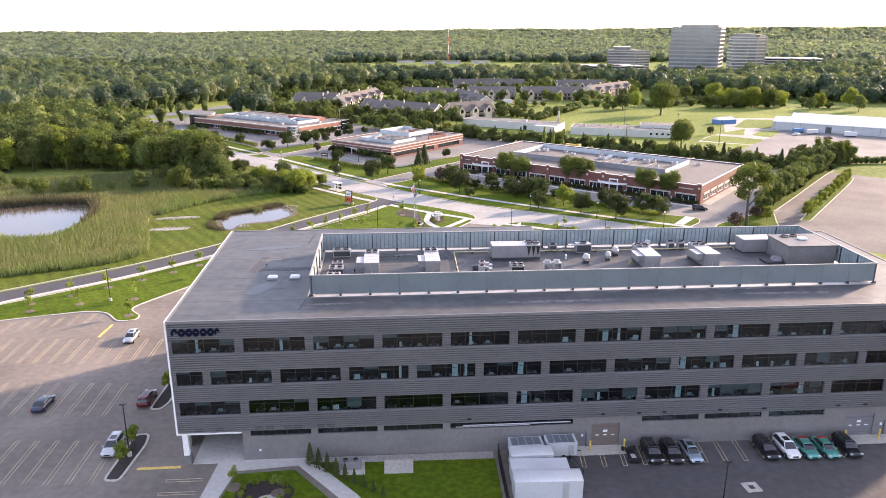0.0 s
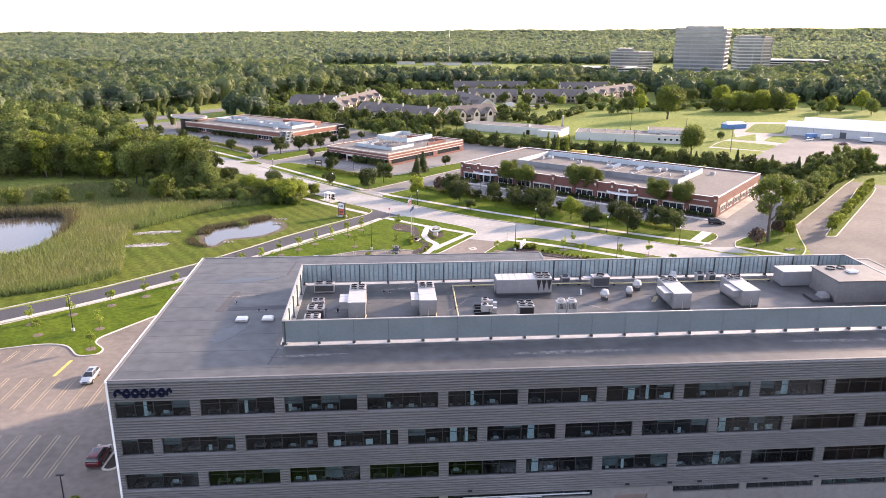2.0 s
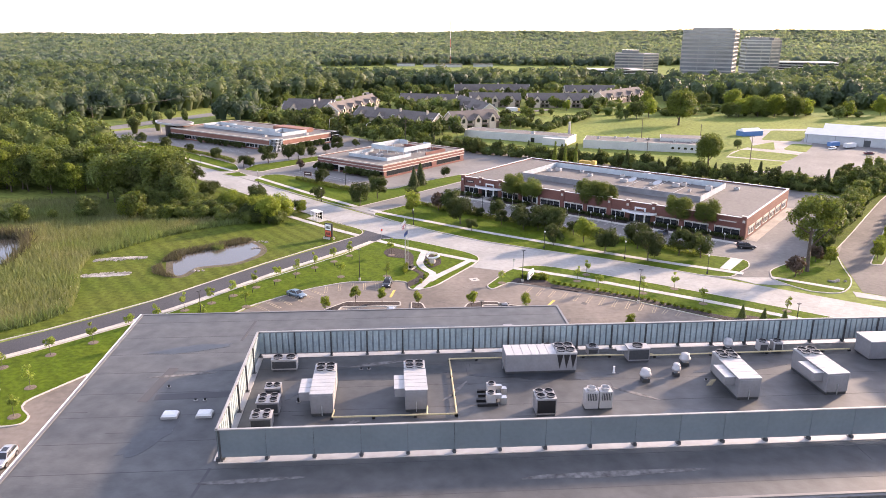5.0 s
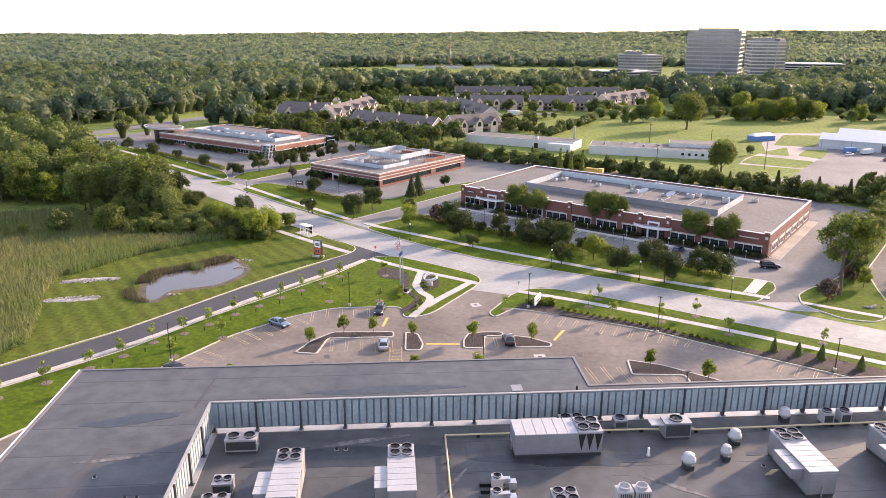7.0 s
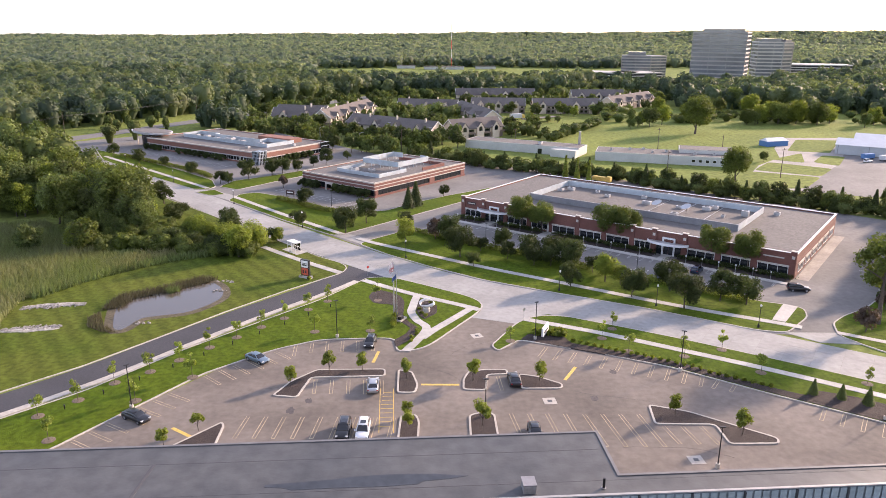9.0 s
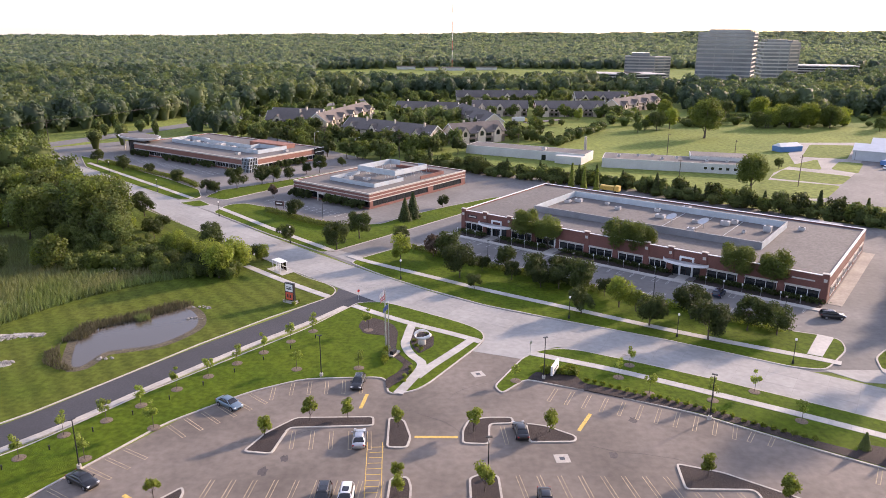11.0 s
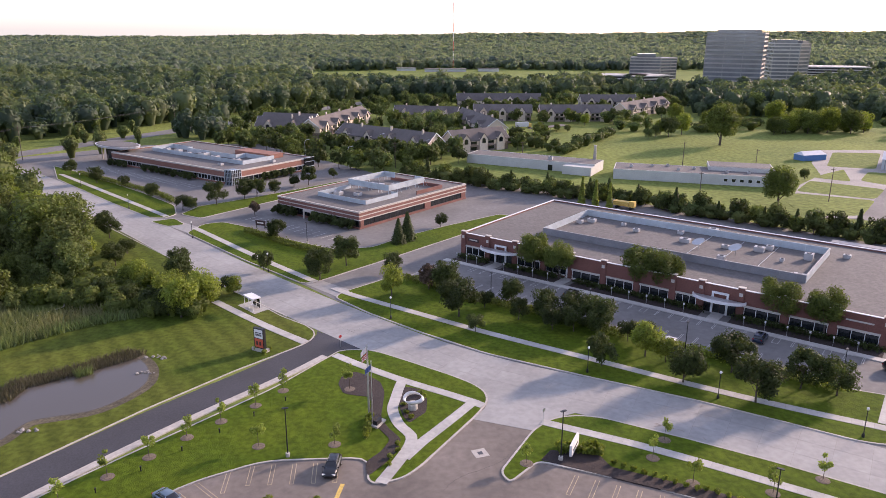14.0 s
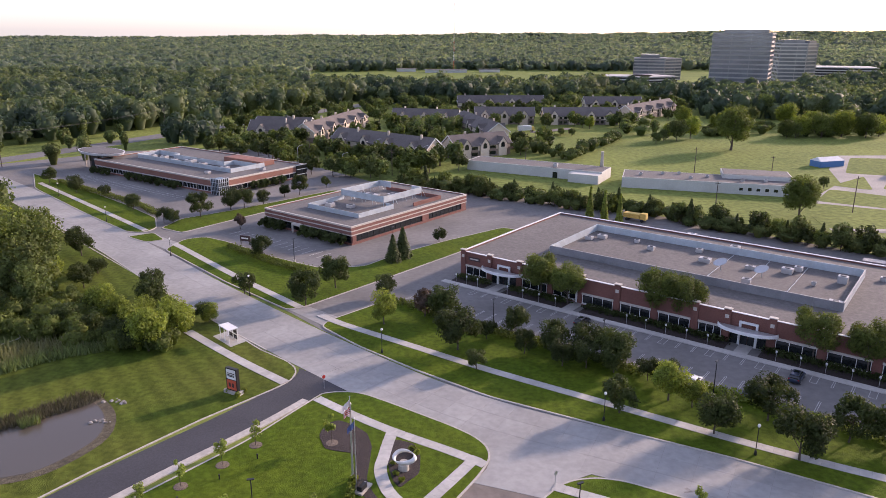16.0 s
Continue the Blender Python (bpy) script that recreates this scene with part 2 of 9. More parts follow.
SIDING_STONE = mat("brown_grey_stone_veneer", (0.2, 0.165, 0.14), 0.9, big=(0.15, 0.5), fine=(0.25, 3), bump=0.2)
SIDING_BROWN = mat("brown_siding", (0.2, 0.15, 0.12), 0.85, fine=(0.12, 3))
WHITE_METAL = mat("white_sheet_metal", (0.55, 0.56, 0.57), 0.5, 0.1, big=(0.06, 0.3), fine=(0.05, 3))
WHITE_WALL = mat("cream_block_wall", (0.5, 0.49, 0.45), 0.85, big=(0.08, 0.2), fine=(0.08, 3))
BLUE = mat("blue_painted_metal", (0.07, 0.17, 0.36), 0.5)
TYRE = mat("black_rubber", (0.018, 0.018, 0.02), 0.8)
RIM = mat("alloy_rim", (0.4, 0.4, 0.42), 0.3, 0.8)
RED = mat("red_enamel", (0.55, 0.04, 0.03), 0.5)
ORANGE_RED = mat("orange_red_panel", (0.55, 0.1, 0.05), 0.5)
# tower glass and bands are paled: the haze of distance sits in their colours
TOWER_GLASS = mat("hazed_tower_glass", (0.19, 0.2, 0.215), 0.12, 0.3, big=(0.3, 0.06), sheen=0.7)
TOWER_BAND = mat("hazed_brown_tower_spandrel", (0.3, 0.285, 0.265), 0.6, 0.2, fine=(0.1, 0.5))


# ---- builders ----
class Geo:
    """Collects corners and faces of one mesh."""

    def __init__(self):
        self.v, self.f = [], []

    def add(self, verts, faces):
        k = len(self.v)
        self.v += [tuple(p) for p in verts]
        self.f += [tuple(i + k for i in g) for g in faces]
        return self

    def prism(self, poly, z0, z1, top=1.0):
        n = len(poly)
        cx, cy = sum(p[0] for p in poly) / n, sum(p[1] for p in poly) / n
        low = [(x, y, z0) for x, y in poly]
        high = [(cx + (x - cx) * top, cy + (y - cy) * top, z1) for x, y in poly]
        return self.add(low + high, [tuple(range(n, 2 * n)), tuple(range(n - 1, -1, -1))] + [(i, (i + 1) % n, n + (i + 1) % n, n + i) for i in range(n)])

    def box(self, x0, y0, z0, x1, y1, z1, top=1.0):
        return self.prism([(x0, y0), (x1, y0), (x1, y1), (x0, y1)], z0, z1, top)

    def obox(self, cx, cy, z0, z1, lx, ly, yaw=0.0):
        c, s = math.cos(radians(yaw)), math.sin(radians(yaw))
        return self.prism([(cx + c * a * lx / 2 - s * b * ly / 2, cy + s * a * lx / 2 + c * b * ly / 2) for a, b in ((-1, -1), (1, -1), (1, 1), (-1, 1))], z0, z1)

    def tube(self, a, b, r, n=8, r1=None):
        a, b = Vector(a), Vector(b)
        r1 = r if r1 is None else r1
        d = (b - a).normalized()
        u = d.orthogonal().normalized()
        w = d.cross(u)
        ring = [math.cos(2 * math.pi * i / n) * u + math.sin(2 * math.pi * i / n) * w for i in range(n)]
        return self.add([a + r * p for p in ring] + [b + r1 * p for p in ring], [tuple(range(n - 1, -1, -1)), tuple(range(n, 2 * n))] + [(i, (i + 1) % n, n + (i + 1) % n, n + i) for i in range(n)])

    def lathe(self, profile, n=16, cx=0.0, cy=0.0, caps=True):
        v = [(cx + r * math.cos(2 * math.pi * i / n), cy + r * math.sin(2 * math.pi * i / n), z) for r, z in profile for i in range(n)]
        f = [(k * n + i, k * n + (i + 1) % n, (k + 1) * n + (i + 1) % n, (k + 1) * n + i) for k in range(len(profile) - 1) for i in range(n)]
        return self.add(v, f + ([tuple(range(n - 1, -1, -1)), tuple((len(profile) - 1) * n + i for i in range(n))] if caps else []))

    def loft(self, rings):
        n = len(rings[0])
        v = [p for ring in rings for p in ring]
        f = [(k * n + i, k * n + (i + 1) % n, (k + 1) * n + (i + 1) % n, (k + 1) * n + i) for k in range(len(rings) - 1) for i in range(n)]
        return self.add(v, f + [tuple(range(n - 1, -1, -1)), tuple((len(rings) - 1) * n + i for i in range(n))])

    def quad(self, *pts):
        return self.add(pts, [tuple(range(len(pts)))])

    def mesh(self, name, material, smooth=False):
        me = bpy.data.meshes.new(name)
        me.from_pydata(self.v, [], self.f)
        me.materials.append(material)
        if smooth:
            me.polygons.foreach_set("use_smooth", [True] * len(me.polygons))
        me.update()
        return me


def part(name, geo, material, parent, label="", smooth=False):
    ob = new(name, geo if isinstance(geo, bpy.types.Mesh) else geo.mesh(name, material, smooth))
    ob.parent = parent
    return tagged(ob, label)


def pieces(name, boxes, material, parent, label=""):
    """Boxes of a kind, each a part of its own."""
    return [part(name, Geo().box(*b), material, parent, label) for b in boxes]


def thing(name, label, category, at=(0, 0, 0), yaw=0.0, group="", kind=""):
    ob = new(name)
    ob.empty_display_size = 0.5
    ob.matrix_basis = pose(*at, 0, 0, yaw)
    return tagged(ob, label, category, group, kind)


def solid(name, geo, material, label, category, kind="structure", group="", at=(0, 0, 0), yaw=0.0, smooth=False):
    ob = new(name, geo.mesh(name, material, smooth))
    ob.matrix_basis = pose(*at, 0, 0, yaw)
    return tagged(ob, label, category, group, kind)


def smooth_line(pts, steps=6, closed=False):
    """A smooth curve through a few points of the plan."""
    n = len(pts)
    out = []
    for i in range(n if closed else n - 1):
        a, b, c, d = (pts[(i + k) % n] if closed else pts[min(max(i + k, 0), n - 1)] for k in (-1, 0, 1, 2))
        for s in range(steps):
            t = s / steps
            out.append(tuple(0.5 * (2 * q + (r - p) * t + (2 * p - 5 * q + 4 * r - s2) * t * t + (3 * q - p - 3 * r + s2) * t**3) for p, q, r, s2 in zip(a, b, c, d)))
    return out if closed else out + [tuple(pts[-1])]


def offset(line, d):
    """A line moved d to its left."""
    out = []
    for i, p in enumerate(line):
        a, b = Vector(line[max(i - 1, 0)]), Vector(line[min(i + 1, len(line) - 1)])
        t = (b - a).normalized()
        out.append((p[0] - t.y * d, p[1] + t.x * d))
    return out


def ribbon(geo, line, w0, w1, z0, z1):
    """A strip between the offsets w0 and w1 (to the left) of a line, from z0 up to z1."""
    a, b = offset(line, w0), offset(line, w1)
    for i in range(len(line) - 1):
        geo.prism([a[i], a[i + 1], b[i + 1], b[i]], z0, z1)
    return geo


def ccw(poly):
    area = sum(a[0] * b[1] - b[0] * a[1] for a, b in zip(poly, poly[1:] + poly[:1]))
    return poly if area > 0 else poly[::-1]


def round_poly(poly, r):
    """Rounds each corner of a polygon by up to r metres."""
    out, n = [], len(poly)
    for i in range(n):
        a, b, c = (Vector(poly[(i + k) % n]) for k in (-1, 0, 1))
        ra = min(r, (a - b).length / 2.2, (c - b).length / 2.2)
        p, q = b + (a - b).normalized() * ra, b + (c - b).normalized() * ra
        out += [tuple(p * (1 - t) ** 2 + b * 2 * t * (1 - t) + q * t * t) for t in (0, 0.33, 0.67, 1)]
    return out


def inset(poly, d):
    n, out = len(poly), []
    for i in range(n):
        a, b, c = (Vector(poly[(i + k) % n]) for k in (-1, 0, 1))
        e, g = (b - a).normalized(), (c - b).normalized()
        m = Vector((-e.y - g.y, e.x + g.x))
        m = m.normalized() if m.length > 1e-6 else Vector((-e.y, e.x))
        k = max(0.5, m.dot(Vector((-e.y, e.x))))
        out.append(tuple(b + m * d / k))
    return out


def inside(x, y, poly):
    hit = False
    for (x0, y0), (x1, y1) in zip(poly, poly[1:] + poly[:1]):
        if (y0 > y) != (y1 > y) and x < x0 + (y - y0) * (x1 - x0) / (y1 - y0):
            hit = not hit
    return hit


# ---- ground, roads, lots ----
ground = Geo()
ground.quad((-6500, -2500, 0), (6500, -2500, 0), (6500, 7000, 0), (-6500, 7000, 0))
solid("ground", ground, MEADOW, "rough green meadow ground reaching to the horizon", "ground")

LOT_OUTLINE = [(-160, -90), (150, -90), (150, 52), (90, 88), (65.6, 104), (39, 122.5), (14.5, 133.5), (17.5, 144), (8.4, 149.5), (-3.5, 129), (-9, 134), (-25, 133), (-34, 125), (-55, 93), (-66, 77), (-88, 70), (-160, 34)]
solid("car_park", Geo().prism(ccw(LOT_OUTLINE), -0.2, 0.03), LOT, "worn brownish asphalt car park round the office", "car park")
DOCK_YARD = [(6.5, -60), (150, -60), (150, 40), (62, 30), (16, 24.5), (7, 24)]
solid("dock_yard", Geo().prism(ccw(DOCK_YARD), -0.1, 0.034), OLD_LOT, "dark grey asphalt loading yard behind the office", "yard")
PARK = [(-188, 352), (-146, 317), (-110, 281), (-73, 244), (-30, 202), (-22, 193), (10, 164), (61, 136), (76, 135), (102, 156), (142, 220), (60, 295), (10, 322), (-28, 340), (-55, 372), (-95, 418), (-150, 412), (-192, 374)]
solid("business_park_paving", Geo().prism(ccw(PARK), -0.2, 0.028), LOT_GREY, "grey asphalt paving of the business park", "car park")
EAST = [(92, 127), (104, 119), (190, 55), (280, 150), (165, 214), (152, 226), (142, 221), (101, 155)]
solid("east_lot", Geo().prism(ccw(EAST), -0.2, 0.026), SIDE_DRIVE, "dull brownish asphalt lot beside the side drive", "car park")
solid("warehouse_yard", Geo().prism(ccw([(128, 268), (150, 258), (262, 268), (330, 330), (262, 336), (190, 352), (178, 345)]), -0.2, 0.026), LOT_GREY, "faded asphalt yard before a white shed", "yard")
TRACKS = [(188, 407.6), (218, 409), (224.6, 406), (173.2, 323.1), (161, 307.5), (132, 269), (115.8, 268.5), (121.1, 292.5), (137.4, 320.7), (155.7, 341.5), (166, 370.9)]
solid("gravel_yard", Geo().prism(ccw(TRACKS), -0.1, 0.03), WALK_DUST, "pale dusty gravel tracks between grass plots", "track")
for plot in ([(191.7, 399), (210.2, 397.3), (185.6, 357.7), (170.8, 362.7)], [(145.6, 326.7), (163.4, 312.9), (152.1, 298.3), (133, 309.5)], [(129, 303.7), (148.7, 293.4), (133.8, 273.5), (117.9, 273.1), (120.6, 291.5)], [(179.7, 346.7), (185.4, 344), (171.9, 323), (167.4, 329.4)], [(152, 336), (170, 352), (160, 330)]):
    solid("grass_plot", Geo().prism(round_poly(inset(ccw(plot), -1.7), 3), -0.05, 0.06), MEADOW, "yellow-green mown grass plot between tracks", "lawn")

CENTRE = smooth_line([(-215, 374), (-150.3, 314.5), (-93.4, 258.2), (-52.7, 214.5), (-18.3, 180.6), (6.2, 160.4), (38.6, 143.9), (57.7, 132.2), (90, 111), (180, 52)], 8)
HIGHWAY = smooth_line([(-330, 160), (-250, 290), (-197, 384), (-168, 442), (-120, 540), (-40, 700)], 6)


def along(line, step):
    """Points along a line, a step apart."""
    out, left = [Vector(line[0])], step
    for a, b in zip(line, line[1:]):
        a, b = Vector(a), Vector(b)
        d, gone = (b - a).length, 0.0
        while gone + left <= d:
            gone += left
            out.append(a.lerp(b, gone / d))
            left = step
        left -= d - gone
    return [tuple(p) for p in out]


HALF = 6.2
road = solid("road", ribbon(Geo(), CENTRE, -HALF, HALF, -0.15, 0.045), JOINT, "pale concrete road of jointed slabs", "road")
solid("highway", ribbon(Geo(), HIGHWAY, -7, 7, -0.15, 0.04), LOT_GREY, "distant paved highway", "road")

DRIVE = smooth_line([(-165, 38), (-112, 67.5), (-86.8, 87.6), (-73.8, 99.2), (-58.6, 116.3), (-49.8, 129.2), (-39.6, 143.6), (-28, 158.4), (-22.5, 166.5), (-15, 178)], 5)
drive = solid("side_drive", ribbon(Geo(), DRIVE, -2.8, 3.9, -0.1, 0.055), FRESH, "freshly laid black asphalt drive", "drive")
solid("drive_kerb", ribbon(Geo(), DRIVE[:-5], -4.0, -2.7, -0.1, 0.186), KERB, "pale concrete kerb and path along the drive", "kerb")


mouth = Geo().prism(ccw([(-30.5, 162), (-25.6, 167.8), (-23.6, 170.9), (-22.8, 174.4), (-22.9, 176.0), (-13.2, 168.2), (-17.6, 167.2), (-18.6, 165.6), (-22.6, 159.5), (-26, 157)]), -0.1, 0.05)
solid("drive_mouth", mouth, FRESH, "freshly laid black asphalt where the drive meets the road", "drive")


# ---- lawns and beds with their kerbs ----
def bed(name, poly, top, label, category, r=1.5, kerb=0.28, height=0.15):
    poly = ccw([tuple(p) for p in poly])
    poly = round_poly(poly, r) if r else poly
    ob = solid(name, Geo().prism(inset(poly, kerb - 0.02) if kerb else poly, -0.05, height), top, label, category)
    if kerb:
        n, inner, g = len(poly), inset(poly, kerb), Geo()
        for i in range(n):
            g.prism(ccw([poly[i], poly[(i + 1) % n], inner[(i + 1) % n], inner[i]]), -0.05, height + 0.02)
        part("kerb", g, KERB, ob, "pale concrete kerb")
    return ob


OFFICE_LAWN = [(-165, 28), (-112, 60.6), (-84.7, 83.4), (-72.0, 94.8), (-56.6, 111.2), (-46.2, 127.0), (-26.0, 152.6), (-18.4, 165.4), (-17.6, 166.9), (-15.7, 167.5), (-12.6, 167.6), (-10.2, 166.7), (-5.4, 163.5), (3.3, 157.3), (6.6, 154.4), (8.2, 152.0), (8.6, 149.9), (8.4, 148.1), (7.0, 144.8), (-1.5, 130.3), (-3.7, 127.7), (-7.2, 126.6), (-8.2, 127.6), (-8.6, 132.5), (-17.4, 132), (-22.5, 131.5), (-30, 127), (-39.8, 117.2), (-46, 106.5), (-53.2, 94.2), (-57.3, 88), (-61, 82), (-64.9, 75.2), (-61.1, 71.7), (-61.1, 69.3), (-64.5, 68.3), (-68.6, 73.2), (-73, 73.6), (-87.2, 68.7), (-110, 57), (-165, 26)]
bed("office_lawn", OFFICE_LAWN, GRASS, "bright mown lawn beside the office car park", "lawn", 2.5)
bed("roadside_lawn", [(9, 129.5), (10.2, 127), (14.5, 132), (26.5, 127.3), (39.3, 121), (52.1, 111.8), (65.6, 102.8), (90, 86.5), (150, 47), (150, 64), (90, 104), (62.1, 122.6), (46.2, 132.6), (36.2, 138.3), (25.7, 143.8), (22.4, 144.5), (19.4, 144.1), (17.2, 143.0), (14.5, 140)], GRASS, "mown lawn between the road and car park", "lawn", 1.2)
bed("verge_lawn", [(-22.5, 194.6), (-14.1, 185.4), (-2.8, 175.4), (9.4, 166.0), (25, 157.6), (41.7, 149.1), (52.6, 142.6), (61, 137.4), (66.5, 136.2), (74.4, 144.5), (75.8, 149.3), (73, 151.5), (68, 153.5), (49, 168), (20, 189), (0, 203), (-9.5, 210.5), (-14, 205.5), (-21, 198)], GRASS, "broad mown verge with hedges and street trees", "lawn", 2.0)
bed("park_lawn", [(-72.6, 246), (-48.4, 220.0), (-31, 203.2), (-27.8, 204.5), (-15.2, 219.5), (1.9, 240.4), (24, 268), (19, 271), (1.8, 256), (-11, 243), (-18, 233), (-28, 231), (-42, 240), (-58, 254), (-66, 259), (-71, 256)], GRASS, "mown lawn with a clipped hedge", "lawn", 2.0)
bed("far_lawn", [(-150, 324), (-145.5, 319), (-110.5, 283.2), (-90, 263.5), (-85, 263), (-83.1, 268), (-88, 280), (-105, 298), (-120, 312), (-153, 342), (-166, 352)], GRASS, "mown lawn before a low brick office", "lawn", 2.0)
bed("entrance_island", [(-88, 258.5), (-80.5, 253), (-76, 255.5), (-82, 263)], GRASS, "small grass island between two drives", "lawn", 1.5)
bed("divider_lawn", [(-82, 268), (-74, 263), (-60, 283), (-50, 297), (-35, 320), (-39, 323), (-66, 292), (-80, 279)], GRASS, "narrow planted grass strip between two lots", "lawn", 1.5)
bed("corner_lawn", [(76.4, 138.0), (77.6, 141.4), (82, 145.5), (88.5, 149.5), (95.5, 156.2), (98.5, 157.2), (101.0, 155.2), (97.4, 145.5), (94.2, 135.2), (91.2, 130.2), (88.0, 126.8), (85.6, 125.8), (80.6, 126.9), (77.6, 131.2), (75.6, 135.2)], GRASS, "grass corner with a tall tree", "lawn", 2.0)
bed("strip_lawn", [(104.6, 146.6), (107.6, 146.2), (150.6, 203), (157, 212.5), (153.4, 215.4), (149.2, 211.4)], GRASS, "narrow grass strip with small trees", "lawn", 1.5)
bed("belt_lawn", [(97.4, 160.2), (102.4, 158.4), (116, 175.6), (132, 196.4), (148.3, 217.3), (158.5, 229.5), (154.5, 232.5), (143.6, 221.4), (127, 200.4), (111, 179.6)], GRASS, "grass strip under a belt of trees", "lawn", 1.2)
bed("west_lawn", [(-172, 46), (-112, 72.0), (-88.5, 92.3), (-75.6, 103.8), (-61, 120), (-53.4, 131.0), (-44.2, 144.9), (-34.0, 158.5), (-26.0, 167.6), (-24.4, 169.6), (-23.3, 171.6), (-23.0, 174.2), (-23.7, 176.4), (-25.6, 178.8), (-31.5, 183.6), (-41.5, 194.2), (-51.7, 205.2), (-93.0, 247.5), (-146, 302), (-165, 320), (-180, 310), (-130, 250), (-100, 215), (-78, 188), (-95, 160), (-83, 128), (-80, 112), (-94, 100), (-172, 66)], DRY_GRASS, "mown lawn round a small pond", "lawn", 0.8, 0.25, 0.12)

# mulched islands of the car park
ISLANDS = {
    "a": [(-26.6, 110.0), (-24.6, 115.0), (-21, 119.3), (-9.4, 119.7), (-9.2, 117.0), (-21.4, 116.2), (-22.4, 109.4)],
    "b": [(-7.3, 119.5), (-4.8, 118.8), (-3.6, 114), (-4.0, 111.2), (-7.0, 111.2)],
    "c": [(3.5, 112.4), (3.6, 116), (4.6, 119.0), (7.7, 119.8), (11.3, 119.8), (11.3, 117.9), (7.8, 117.7), (7.4, 112.2)],
    "d": [(12.9, 118.2), (16, 117.4), (20.0, 114.6), (19.6, 113.0), (12.9, 112.8)],
    "e": [(4.2, 97.5), (4.2, 104.4), (6, 105.3), (8.2, 104.9), (8.4, 97.5)],
    "f": [(-6.1, 96.5), (-6.0, 104.2), (-3.6, 104.6), (-3.0, 102.4), (-3.0, 96.5)],
    "g": [(-37.5, 95.0), (-32, 102), (-31.3, 101), (-31.0, 95.2)],
    "h": [(32.0, 108.0), (31.4, 102.1), (40.2, 102.0), (40.4, 96.8), (47.6, 97.0), (48.0, 98.6), (37.6, 106.0)],
    "i": [(-45.4, 34.8), (-45.6, 44.2), (-43.6, 44.4), (-43.0, 37.0), (-43.6, 34.8)],
    "j": [(-44.4, 17.0), (-44.6, 28.0), (-42.6, 28.2), (-42.0, 25.5), (-42.2, 17.0)],
}
for poly in ISLANDS.values():
    tagged(bed("car_park_island", poly, MULCH, "kerbed car park island covered in dark mulch", "island", 0.8, 0.3), group="car park islands")

# mulch beds laid on the lawns
def mulch(poly, label, r=1.0, top=0.188):
    return solid("mulch_bed", Geo().prism(round_poly(ccw(poly), r), 0.0, top), MULCH, label, "mulch bed")


mulch([(14.8, 132.3), (39.6, 121.4), (52.4, 112.2), (90.2, 87), (91.4, 88.8), (66.6, 106.0), (53.2, 114.0), (40.5, 123.5), (24, 130.8), (23, 133.6), (16.5, 134.8)], "long strip of dark mulch planted with low shrubs", 0.4)
mulch([(57, 110.3), (72, 100.5), (76, 103.5), (66, 110.5), (60, 113.0)], "dark mulch bed with young conifers", 1.0, 0.2)
mulch([(-15.8, 154.1), (-15.4, 157.2), (-13.6, 158.6), (-11.0, 157.0), (-8.9, 154.8), (-7.9, 151.5), (-7.8, 147.0), (-7.8, 143.6), (-6.6, 140.6), (-4.4, 137.4), (-4.6, 134.6), (-6.2, 131.2), (-8.2, 128.2), (-8.8, 131.6), (-6.9, 134.2), (-5.9, 137.2), (-8.0, 140.4), (-9.6, 144.0), (-9.6, 147.6), (-10.2, 149.7), (-12.0, 150.0), (-14.4, 150.7)], "dark mulch bed round the flagpoles", 0.8)
mulch([(-4.9, 153.4), (-1.9, 152.1), (-1.0, 149.1), (-1.0, 145.0), (-2.6, 143.0), (-3.4, 141.7), (-4.4, 143.4), (-5.3, 146.9), (-5.3, 151.0)], "dark mulch bed round a sculpture", 0.8)


# ---- pavements: each flag is a piece ----
def pavement(name, line, width, label, flag=1.5, z=0.19):
    pts = along(line, flag)
    base = solid(name, ribbon(Geo(), pts, -width / 2, width / 2, 0.0, z - 0.015), JOINT, label, "pavement")
    a, b = offset(pts, -width / 2), offset(pts, width / 2)
    for i in range(len(pts) - 1):
        q = [Vector(a[i]), Vector(a[i + 1]), Vector(b[i + 1]), Vector(b[i])]
        c = sum(q, Vector((0, 0))) / 4
        part("flag", Geo().prism([tuple(c + (p - c) * 0.985) for p in q], z - 0.03, z), WALK, base)
    return base


pavement("verge_pavement", smooth_line([(-23.5, 200.5), (-18, 195.5), (-3.1, 184.8), (9.8, 175.6), (26.0, 165.2), (43.1, 154.2), (54.7, 147.4), (66.1, 141.4), (71, 138.5)], 6), 1.8, "pale concrete pavement along the verge")
pavement("park_pavement", smooth_line([(-72.0, 251.6), (-66.5, 245.6), (-47.3, 224.3), (-28.0, 204.2)], 6), 1.8, "pale concrete pavement through the lawn")
pavement("far_pavement", smooth_line([(-153, 333), (-110, 290), (-84.5, 264.3)], 6), 1.8, "pale concrete pavement before a low office", 3.0)
pavement("roadside_pavement", smooth_line([(16.2, 142.4), (22, 139.6), (30.9, 135.2), (44.1, 127.5), (59.3, 118.2), (90, 98), (125, 75)], 6), 1.7, "pale concrete pavement between lawn and road")
pavement("shelter_pavement", smooth_line([(-47.5, 191.5), (-40, 184.3), (-32, 177), (-23.9, 170.2)], 6), 1.8, "pale concrete pavement to a bus shelter")
pavement("lawn_path", smooth_line([(-18.0, 165.2), (-13.1, 161.2), (-5.6, 155.7), (3.3, 150.2), (8.0, 146.9)], 6), 1.7, "pale concrete path across the lawn")
